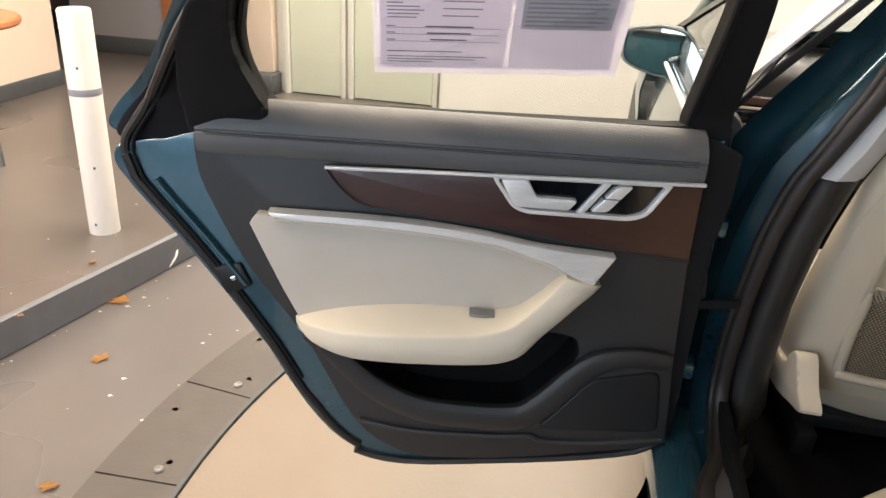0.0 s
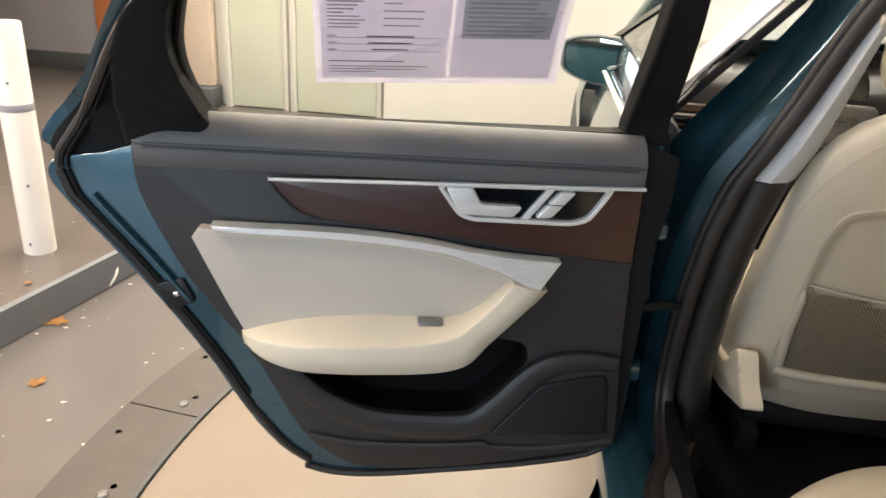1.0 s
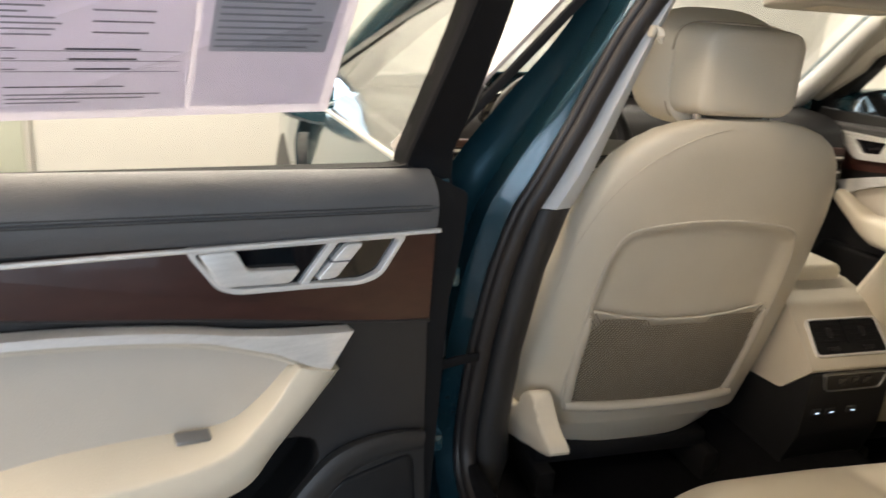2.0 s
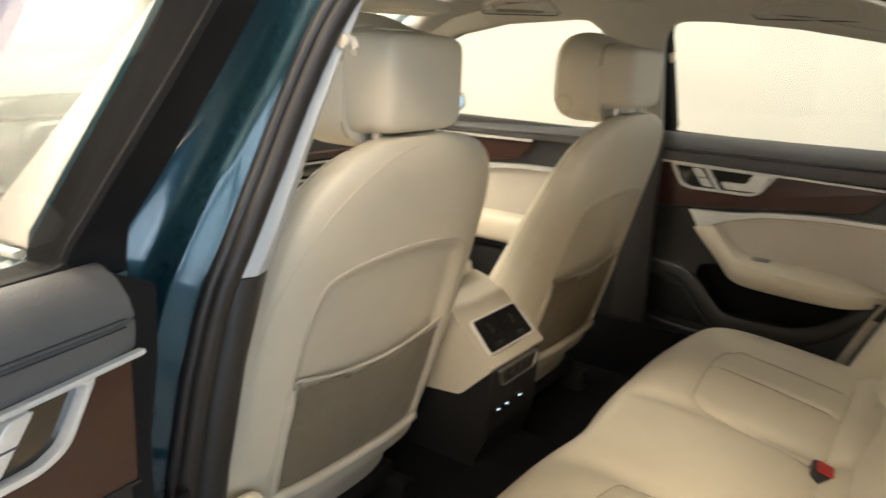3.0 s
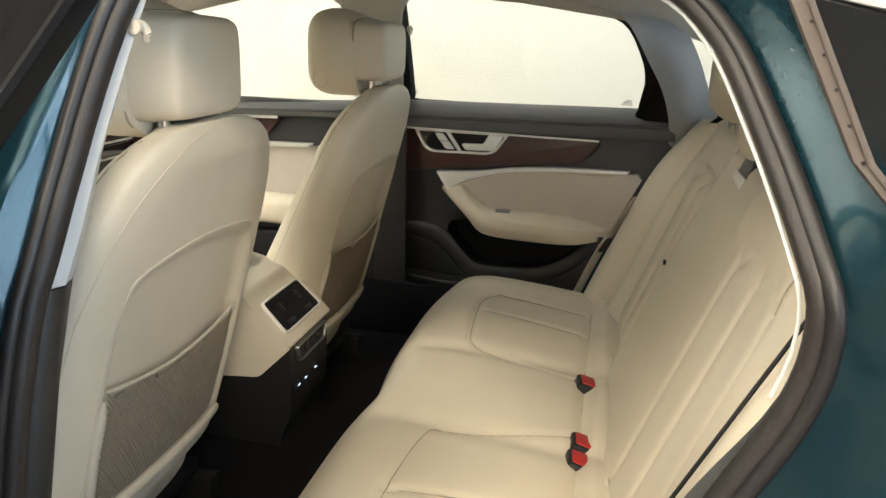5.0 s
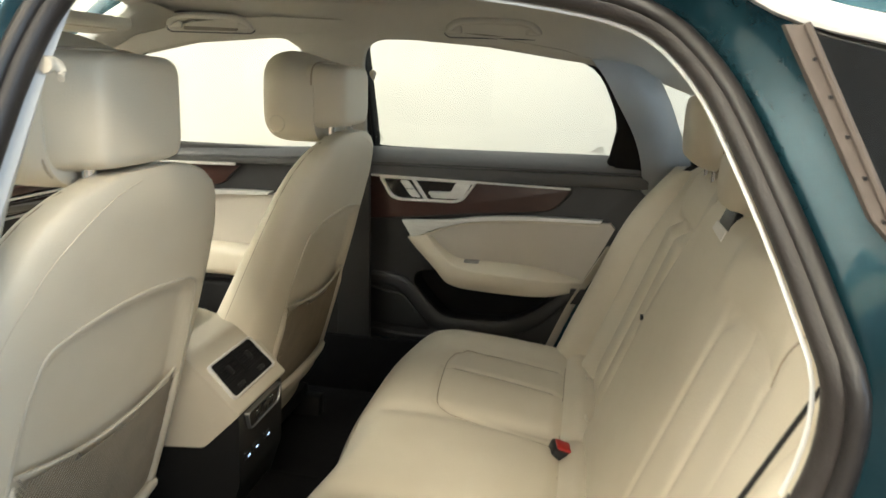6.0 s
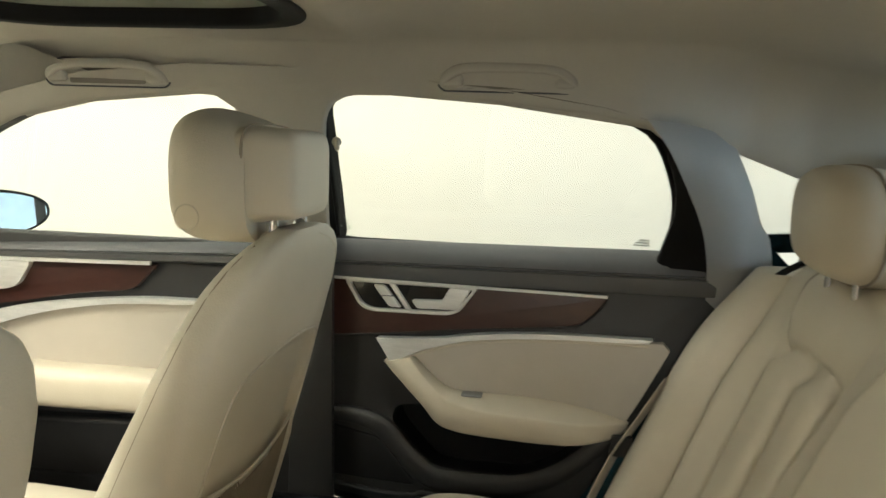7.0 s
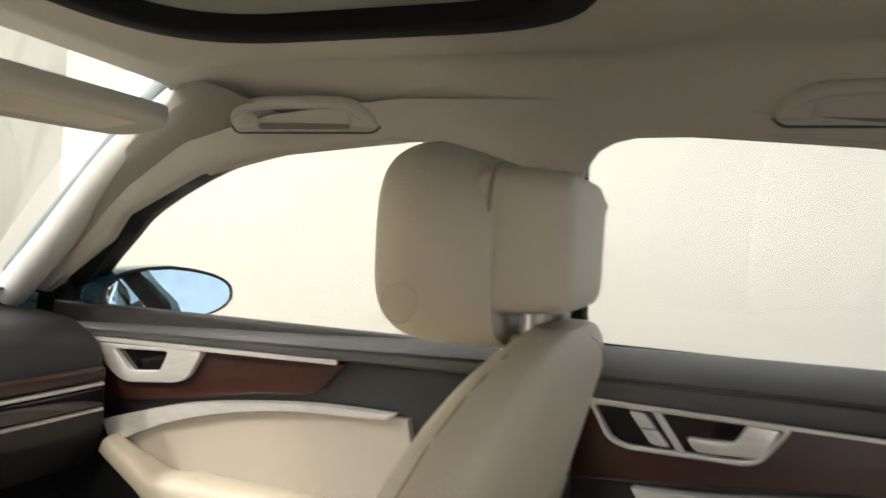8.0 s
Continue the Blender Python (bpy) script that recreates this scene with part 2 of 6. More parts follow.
def loft(rings, caps=True, bm=None, closed=True, loop=False):
    """A skin over rings of equally many points."""
    bm = bm or bmesh.new()
    vs = [[bm.verts.new(p) for p in r] for r in rings]
    n = len(rings[0])
    pairs = list(zip(vs, vs[1:])) + ([(vs[-1], vs[0])] if loop else [])
    for a, b in pairs:
        for i in range(n if closed else n - 1):
            j = (i + 1) % n
            bm.faces.new((a[i], a[j], b[j], b[i]))
    if caps and closed and not loop:
        bm.faces.new(vs[0][::-1])
        bm.faces.new(vs[-1])
    return bm


def sheet(fn, nu, nv, thick=0.0, bm=None, skip=None):
    """A surface fn(u, v), u and v from 0 to 1, made solid by thick along its normals."""
    bm = bm or bmesh.new()
    vs = [[bm.verts.new(fn(i / nu, j / nv)) for j in range(nv + 1)] for i in range(nu + 1)]
    for i in range(nu):
        for j in range(nv):
            if skip and skip((i + 0.5) / nu, (j + 0.5) / nv):
                continue
            bm.faces.new((vs[i][j], vs[i + 1][j], vs[i + 1][j + 1], vs[i][j + 1]))
    for v in [v for row in vs for v in row if not v.link_faces]:
        bm.verts.remove(v)
    if thick:
        bmesh.ops.recalc_face_normals(bm, faces=bm.faces[:])
        bmesh.ops.solidify(bm, geom=bm.faces[:], thickness=thick)
    return bm


def superellipse(a, b, p=3.0, n=28):
    out = []
    for i in range(n):
        t = 2 * math.pi * i / n
        c, s = math.cos(t), math.sin(t)
        out.append((a * math.copysign(abs(c) ** (2 / p), c), b * math.copysign(abs(s) ** (2 / p), s)))
    return out


def sweep(path, profile, up=(0, 0, 1), closed=False, scale=None, bm=None):
    """Carries a closed profile (side, up) along a path; scale(t) gives the size on the way."""
    path = [Vector(p) for p in path]
    n = len(path)
    rings, upv = [], Vector(up)
    for i, p in enumerate(path):
        a = path[(i - 1) % n] if closed else path[max(i - 1, 0)]
        b = path[(i + 1) % n] if closed else path[min(i + 1, n - 1)]
        t = (b - a).normalized()
        side = t.cross(upv)
        if side.length < 1e-4:
            side = t.cross(Vector((1, 0, 0)))
        side.normalize()
        u = side.cross(t)
        k = scale(i / (n - 1)) if scale else (1, 1)
        k = k if isinstance(k, tuple) else (k, k)
        rings.append([p + side * (q[0] * k[0]) + u * (q[1] * k[1]) for q in profile])
    return loft(rings, True, bm, True, closed)


def tube(path, r, n=10, up=(0, 0, 1), closed=False, bm=None):
    return sweep(path, superellipse(r, r, 2, n), up, closed, None, bm)


def box(x0, y0, z0, x1, y1, z1, bevel=0.0, segments=2, bm=None):
    bm = bm or bmesh.new()
    got = bmesh.ops.create_cube(bm, size=1.0, matrix=Matrix.LocRotScale(((x0 + x1) / 2, (y0 + y1) / 2, (z0 + z1) / 2), None, (abs(x1 - x0), abs(y1 - y0), abs(z1 - z0))))
    if bevel:
        edges = list({e for v in got["verts"] for e in v.link_edges})
        bmesh.ops.bevel(bm, geom=edges, offset=bevel, segments=segments, profile=0.5, affect="EDGES", clamp_overlap=True)
    return bm


def lathe(profile, centre, n=32, axis="z"):
    """A solid of revolution from (radius, height) pairs."""
    rings = []
    for r, h in profile:
        ring = []
        for i in range(n):
            t = 2 * math.pi * i / n
            c, s = r * math.cos(t), r * math.sin(t)
            ring.append(Vector(centre) + Vector({"z": (c, s, h), "x": (h, c, s), "y": (c, h, s)}[axis]))
        rings.append(ring)
    return loft(rings)


def lerp(table, t):
    """Piecewise linear look-up in ((t, v), ...)."""
    if t <= table[0][0]:
        return table[0][1]
    for (a, u), (b, v) in zip(table, table[1:]):
        if t <= b:
            return u + (v - u) * (t - a) / (b - a)
    return table[-1][1]


def ease(t):
    t = min(max(t, 0.0), 1.0)
    return t * t * (3 - 2 * t)


def segdist(p, pts):
    """Distance from the point p to a broken line, in 2D."""
    best = 9.0
    for (ax, ay), (bx, by) in zip(pts, pts[1:]):
        dx, dy = bx - ax, by - ay
        t = min(max(((p[0] - ax) * dx + (p[1] - ay) * dy) / (dx * dx + dy * dy + 1e-12), 0), 1)
        best = min(best, math.hypot(p[0] - ax - t * dx, p[1] - ay - t * dy))
    return best

# ---------------------------------------------------------------- the room
FRONT_Y, RIGHT_X, BACK_Y, LEFT_X, TOP = 3.28, 2.75, -6.0, -6.5, 3.1


def structure(name, bm, mat, label, category="wall"):
    return solo(name, bm, mat, label, category, kind="structure")


def ring_sector(cx, cy, r0, r1, z0, z1, a0, a1, n, bm=None):
    bm = bm or bmesh.new()
    rings = []
    for i in range(n + 1):
        a = radians(a0 + (a1 - a0) * i / n)
        c, s = math.cos(a), math.sin(a)
        rings.append([Vector((cx + r * c, cy + r * s, z)) for r, z in ((r0, z0), (r1, z0), (r1, z1), (r0, z1))])
    return loft(rings, True, bm)


TCX, TCY = 0.255, 0.08
structure("floor", box(LEFT_X - 0.2, BACK_Y - 3, -0.2, RIGHT_X + 0.2, 6.2, -0.012), FLOORLOW, "pale grey worn epoxy garage floor", "floor")
# raised floor with its kerb: the edge runs slightly askew to the car
edge = [(-2.65 + 0.205 * (y - 0.384), y) for y in (-6.0, -3.0, -0.7, 0.3, 1.2, 2.2, 3.3)]
plat = [*edge, (-2.05, 6.0), (LEFT_X, 6.0), (LEFT_X, -6.0)]
bm = slab([(p[0], p[1]) for p in plat], -0.012, 0.108, lambda a, d, b: Vector((a, b, d)), 0.012, 2)
structure("floor_raised", bm, FLOORGREY, "raised grey-brown epoxy floor behind a kerb", "floor")
face = [Vector((x + 0.012, y, 0.052)) for x, y in edge]
structure("kerb", sweep(face, [(-0.008, -0.06), (0.006, -0.06), (0.006, 0.05), (-0.004, 0.058), (-0.008, 0.058)]), KERBGREY,
          "worn blue-grey painted kerb face below the raised floor", "kerb")
# turntable: coated disc, dark ring of bolted plates
table = thing("turntable", (TCX, TCY, 0), "round beige vehicle turntable set flush into the garage floor", "turntable")
part("disc", lathe([(0.02, -0.01), (2.128, -0.01), (2.128, 0.004), (2.120, 0.008), (0.02, 0.008)], (TCX, TCY, 0), 120), TABLEFLOOR, table)
# Dark colour of this rim stands for the shadow line round the disc.
part("edge_trim", ring_sector(TCX, TCY, 2.130, 2.142, -0.01, 0.012, 0, 360, 160), BASE, table, "thin rim painted dark as the disc's edge shadow")
PLATES = 38
a_plate = ring_sector(TCX, TCY, 2.145, 2.350, -0.011, 0.006, 2.3 + 0.07, 2.3 + 360 / PLATES - 0.07, 6)
first = part("ring_plate", a_plate, RINGPLATE, table, "scuffed dark steel ring plate")
for i in range(1, PLATES):
    ob = new("ring_plate", first.data)
    ob.parent, ob.matrix_parent_inverse = table, Matrix.Translation(-table.location)
    ob.matrix_basis = Matrix.Translation((TCX, TCY, 0)) @ Matrix.Rotation(2 * math.pi * i / PLATES, 4, "Z") @ Matrix.Translation((-TCX, -TCY, 0))
bolt = lathe([(0.003, 0.006), (0.013, 0.006), (0.013, 0.009), (0.010, 0.012), (0.006, 0.012), (0.005, 0.0105), (0.002, 0.0105)], (0, 0, 0), 12)
bolt_mesh = part("bolt", bolt, METALGREY, table, "steel socket bolt")
bolt_mesh.matrix_basis = Matrix.Translation((TCX + 2.21 * math.cos(radians(1.3)), TCY + 2.21 * math.sin(radians(1.3)), 0))
for i in range(1, PLATES):
    a = 2 * math.pi * i / PLATES + radians(1.3)
    ob = new("bolt", bolt_mesh.data)
    ob.parent, ob.matrix_parent_inverse = table, Matrix.Translation(-table.location)
    ob.matrix_basis = Matrix.Translation((TCX + 2.21 * math.cos(a), TCY + 2.21 * math.sin(a), 0))
# sunk fixing holes of the plates
bm = bmesh.new()
for i in range(PLATES):
    for k, r in ((0.30, 2.30), (0.80, 2.20)):
        a = radians(2.3) + 2 * math.pi * (i + k + 0.03 * math.sin(7 * i)) / PLATES
        c = Vector((TCX + r * math.cos(a), TCY + r * math.sin(a), 0.0062))
        vs = [bm.verts.new(c + Vector((0.008 * math.cos(t), 0.008 * math.sin(t), 0.0006))) for t in [j * math.pi / 4 for j in range(8)]]
        bm.faces.new(vs)
bmesh.ops.solidify(bm, geom=bm.faces[:], thickness=0.001)
tagged(part("hole_plug", bm, INKDARK, table, "dark plugged fixing holes"), kind="stuff")

structure("ceiling", box(LEFT_X - 0.2, BACK_Y - 0.2, TOP, RIGHT_X + 0.2, 6.2, TOP + 0.15), CEILING, "plain white ceiling", "ceiling")
structure("wall_right", box(RIGHT_X, BACK_Y, -0.1, RIGHT_X + 0.18, 6.2, TOP), WALL, "plain brightly lit cream wall beside the car")
structure("wall_front", box(-2.0, FRONT_Y, -0.1, RIGHT_X, FRONT_Y + 0.18, TOP), WALL, "plain cream wall ahead of the car")
structure("wall_front_doors", box(-3.30, FRONT_Y + 0.06, -0.1, -2.0, FRONT_Y + 0.2, TOP), WALL, "cream wall holding two pale doors")
structure("wall_recess", box(-5.0, 4.0, 0.1, -3.30, 4.15, TOP), WALLGREY, "grey panelled wall in the recess")
structure("wall_left", box(-4.60, BACK_Y, 0.1, -4.34, 2.95, TOP), WALLPINK, "peach painted wall of the raised area")
structure("wall_far_left", box(LEFT_X - 0.15, BACK_Y, -0.1, LEFT_X, 6.2, TOP), WALLPINK, "peach painted side wall")
structure("wall_far", box(LEFT_X, 6.0, -0.1, RIGHT_X, 6.15, TOP), WALLGREY, "dark grey wall closing the far corner")
# back wall with a wide opening to daylight
structure("wall_back", slab([(LEFT_X, -0.1), (RIGHT_X, -0.1), (RIGHT_X, TOP), (LEFT_X, TOP)], BACK_Y - 0.2, BACK_Y, lambda a, d, b: Vector((a, d, b)),
                            holes=[[(-3.0, 0.2), (1.8, 0.2), (1.8, 2.85), (-3.0, 2.85)]]), WALL, "cream back wall with a wide opening to daylight")
DAY = glow("daylight_haze", (0.66, 0.84, 1.0), 0.9)
structure("backdrop", box(-6, BACK_Y - 2.6, -0.2, 5, BACK_Y - 2.5, 4.5), DAY, "bright hazy daylight outside the opening", "backdrop")
for i in range(4):
    structure("window_mullion", box(-3.0 + 1.2 * (i + 0.5) - 0.05, BACK_Y - 0.15, 0.2, -3.0 + 1.2 * (i + 0.5) + 0.05, BACK_Y - 0.05, 2.85, 0.01), BASE,
              "dark upright bar of the wide opening", "window")
structure("baseboard_left", box(-4.338, -6, 0.108, -4.322, 2.95, 0.20, 0.004), BASE, "dark grey skirting along the peach wall", "baseboard")
structure("baseboard_recess", box(-5.0, 3.975, 0.108, -3.30, 3.999, 0.23, 0.004), BASE, "dark grey skirting in the recess", "baseboard")

# doors in the front wall


def wall_door(x0, x1, label):
    d = thing("door_1", (x0, FRONT_Y, 0), label, "door", "doors in the front wall", "structure")
    y = FRONT_Y + 0.06
    part("door_leaf", box(x0 + 0.005, y - 0.03, 0.115, x1 - 0.005, y - 0.003, 2.1, 0.006), GREENISH, d)
    part("door_frame", slab([(x0 - 0.035, 0.105), (x0 - 0.035, 2.16), (x1 + 0.03, 2.16), (x1 + 0.03, 0.105), (x1, 0.105), (x1, 2.105), (x0, 2.105), (x0, 0.105)],
                            y - 0.002, y - 0.05, lambda a, dd, b: Vector((a, dd, b)), 0.006), WALL, d, "cream painted door frame")
    return d


wall_door(-2.97, -2.635, "narrow pale green painted door in the wall")
wall_door(-2.555, -2.05, "pale green painted door with a cream frame")
solo("wall_plinth", box(-3.24, FRONT_Y - 0.10, 0.108, -3.04, FRONT_Y + 0.05, 0.235, 0.01), BASE, "small dark grey block at the foot of the wall", "plinth", kind="structure")
solo("wall_column", box(-3.26, FRONT_Y - 0.03, 0.235, -3.06, FRONT_Y + 0.058, TOP, 0.01), WALLPINK, "narrow peach painted wall pilaster", "pilaster", kind="structure")
solo("wall_panel", box(-4.22, 3.95, 0.23, -4.06, 3.998, 2.1, 0.01), TABLEWOOD, "orange-brown wooden door edge in the recess", "panel", kind="structure")

# bollard on the raised floor
bollard = thing("bollard", (-2.745, 1.02, 0.108), "scuffed white painted steel pipe bollard on raised floor", "bollard")
post = lathe([(0.034, 0.108), (0.052, 0.108), (0.052, 0.876), (0.049, 0.882), (0.042, 0.882), (0.040, 0.86), (0.002, 0.85)], (-2.745, 1.02, 0), 40)
part("post", post, POSTWHITE, bollard)
part("tape", lathe([(0.0525, 0.605), (0.0532, 0.607), (0.0532, 0.626), (0.0525, 0.628)], (-2.745, 1.02, 0), 40), INK, bollard, "strip of grey tape")
for a, z in ((-70, 0.70), (-60, 0.36), (-85, 0.15)):
    c = Vector((-2.745 + 0.052 * math.cos(radians(a)), 1.02 + 0.052 * math.sin(radians(a)), z))
    part("chip", tube([c - Vector((0, 0, 0.004)), c + Vector((0, 0, 0.004))], 0.004, 6), INKDARK, bollard, "dark chip in the paint")


def leaf(x, y, z, size, turn, seed):
    rnd = random.Random(seed)
    bm = bmesh.new()
    pts = []
    for i in range(18):
        a = 2 * math.pi * i / 18
        r = size * (0.55 + 0.45 * abs(math.cos(a * 2.5))) * (0.8 + 0.4 * rnd.random())
        pts.append((r * math.cos(a) * 1.3, r * math.sin(a)))
    vs = [bm.verts.new((p[0], p[1], 0.006 * rnd.random() + 0.4 * abs(p[1]) * 0.3)) for p in pts]
    c = bm.verts.new((0, 0, 0.004))
    for i in range(18):
        bm.faces.new((vs[i], vs[(i + 1) % 18], c))
    bmesh.ops.solidify(bm, geom=bm.faces[:], thickness=0.0012)
    m = Matrix.Translation((x, y, z)) @ Matrix.Rotation(turn, 4, "Z")
    bm.transform(m)
    return solo("fallen_leaf", bm, LEAF, "dry orange-brown fallen leaf on the garage floor", "leaf", "leaves on the floor")


leaf(-2.531, 0.752, -0.010, 0.030, 0.3, 1)
leaf(-2.382, 0.427, -0.010, 0.022, 1.4, 2)
leaf(-2.62, 0.767, 0.110, 0.012, 1.4, 3)
leaf(-2.17, -0.07, -0.010, 0.018, 0.8, 4)
leaf(-2.60, 0.40, 0.110, 0.010, 0.2, 5)
# paint flakes and litter along the kerb
rnd = random.Random(11)
bm = bmesh.new()
for i in range(46):
    t = rnd.random()
    x, y = -2.70 + 0.27 * t, 0.1 + 1.3 * t
    up = rnd.random() < 0.4
    x += -rnd.random() * 0.35 if up else 0.03 + rnd.random() ** 2 * 0.55
    z = 0.108 if up else -0.012
    r = 0.002 + 0.005 * rnd.random() ** 2
    vs = [bm.verts.new((x + r * math.cos(a) * 1.6, y + r * math.sin(a), z + 0.001 + 0.002 * rnd.random())) for a in (0.2, 1.7, 3.0, 4.6)]
    bm.faces.new(vs)
bmesh.ops.solidify(bm, geom=bm.faces[:], thickness=0.001)
solo("paint_flakes", bm, POSTWHITE, "scattered pale paint flakes and grit along the kerb", "litter", kind="stuff")
bm = sweep(smooth_line([(-2.505, 1.02, -0.006), (-2.49, 1.05, 0.03), (-2.505, 1.09, 0.07), (-2.50, 1.13, 0.115)], 4), superellipse(0.005, 0.004, 2, 6))
solo("string_scrap", bm, POSTWHITE, "frayed white string hanging over the kerb", "string")

# table and chair leg in the corner of the raised area
tbl = thing("side_table", (-3.735, 1.50, 0.108), "small table with an orange wooden round top", "table")
part("tabletop", lathe([(0.01, 0.695), (0.29, 0.695), (0.30, 0.705), (0.30, 0.722), (0.292, 0.730), (0.01, 0.730)], (-3.735, 1.50, 0), 48), TABLEWOOD, tbl)
for dx, dy in ((0.17, 0.0), (-0.17, 0.0), (0.0, 0.17), (0.0, -0.17)):
    part("leg", tube([Vector((-3.735 + dx, 1.50 + dy, 0.108)), Vector((-3.735 + dx * 0.9, 1.50 + dy * 0.9, 0.697))], 0.011, 10), METALGREY, tbl, "thin grey metal leg")

# ---------------------------------------------------------------- car doors
BELT = 0.95
LEAN = 0.88


class Side:
    """A door's own frame: s along it from its front edge (rear doors) or rear edge (front doors), d into the cabin, z up."""

    def __init__(self, origin, along, inward, stretch=1.0, low=1.0):
        self.k, self.low = stretch, low
        self.o, self.u, self.n = Vector(origin), Vector(along).normalized(), Vector(inward).normalized()

    def __call__(self, s, d, z):
        p = self.o + self.u * (s * self.k) + self.n * d
        return Vector((p.x, p.y, z if z > 0.80 else 0.80 - (0.80 - z) * self.low))

    def lean(self, s, d, z):
        return self(s, d + LEAN * max(0.0, z - BELT), z)


LEFT_REAR = Side((-0.928, 0.007), (-0.9757, -0.2193), (0.2193, -0.9757), 1.015)
RIGHT_REAR = Side((0.853, 0.052), (-0.12, -0.993), (-0.993, 0.12), 1.0, 0.88)
LEFT_FRONT = Side((-0.853, 0.10), (0.01, 1.0), (1.0, -0.01))
RIGHT_FRONT = Side((0.853, 0.10), (-0.01, 1.0), (-1.0, -0.01))


def belt_roll(f, s0, s1, z0, z1, parent, n=26, tall=(1.0, 1.0)):
    """Padded sill below the window with its twin seams."""
    prof = [(0.0, 0.002), (0.010, 0.001), (0.028, -0.009), (0.042, -0.024), (0.048, -0.038), (0.0485, -0.041), (0.0455, -0.043), (0.0485, -0.045),
            (0.049, -0.054), (0.047, -0.070), (0.041, -0.078), (0.030, -0.080), (0.0, -0.080)]
    rings = []
    for i in range(n + 1):
        t = i / n
        s, z = s0 + (s1 - s0) * t, z0 + (z1 - z0) * t
        k = min(1.0, 0.75 + 12 * min(t, 1 - t))
        rings.append([f(s, d * (0.55 + 0.45 * k), z + h * (tall[0] + (tall[1] - tall[0]) * t)) for d, h in prof])
    part("belt_pad", loft(rings), DARKSOFT, parent, "padded dark grey sill pad with twin seams")
    for h, dd in ((-0.0385, 0.0480), (-0.0462, 0.0484)):
        line = [f(s0 + (s1 - s0) * t, dd, z0 + (z1 - z0) * t + h * (tall[0] + (tall[1] - tall[0]) * t)) for t in [0.02 + 0.96 * k / 40 for k in range(41)]]
        part("seam", tube(line, 0.0009, 6), DARK, parent)


def inner_handle(f, parent, m, d):
    """Door opener: bright bezel, dark recess, lever and lock switch. m maps the rear door's own (s, z)."""
    def g(s, dd, z):
        s, z = m(s, z)
        return f(s, dd, z)
    outer = rounded([(0.300, 0.858), (0.262, 0.804), (0.240, 0.795), (0.075, 0.789), (0.048, 0.798), (0.012, 0.856)], 0.014)
    inner = rounded([(0.289, 0.852), (0.257, 0.809), (0.236, 0.802), (0.077, 0.796), (0.053, 0.804), (0.024, 0.849)], 0.010)
    bez = part("handle_bezel", slab(outer, d - 0.004, d + 0.010, g, 0.002, 2, [inner]), ALU, parent, "satin aluminium bezel")
    part("handle_recess", slab(rounded([(0.287, 0.851), (0.256, 0.81), (0.236, 0.803), (0.077, 0.797), (0.055, 0.805), (0.027, 0.848)], 0.008), d - 0.03, d + 0.001, g), GLOSSBLACK, bez, "gloss black recess")
    part("lever", slab(rounded([(0.284, 0.852), (0.241, 0.853), (0.226, 0.825), (0.160, 0.822), (0.174, 0.804), (0.259, 0.808)], 0.007), d - 0.004, d + 0.014, g, 0.005, 3), ALU, bez, "satin aluminium pull lever")
    part("divider", slab([(0.120, 0.853), (0.108, 0.853), (0.148, 0.799), (0.160, 0.799)], d - 0.004, d + 0.008, g, 0.002), ALU, bez)
    part("lock_switch", slab(rounded([(0.100, 0.847), (0.076, 0.847), (0.112, 0.803), (0.139, 0.802)], 0.006), d - 0.004, d + 0.010, g, 0.003, 3), ALU, bez, "pale metal lock switch")
    part("switch_gap", slab([(0.1205, 0.8265), (0.094, 0.8255), (0.0955, 0.824), (0.122, 0.825)], d + 0.002, d + 0.0112, g), INKDARK, bez)


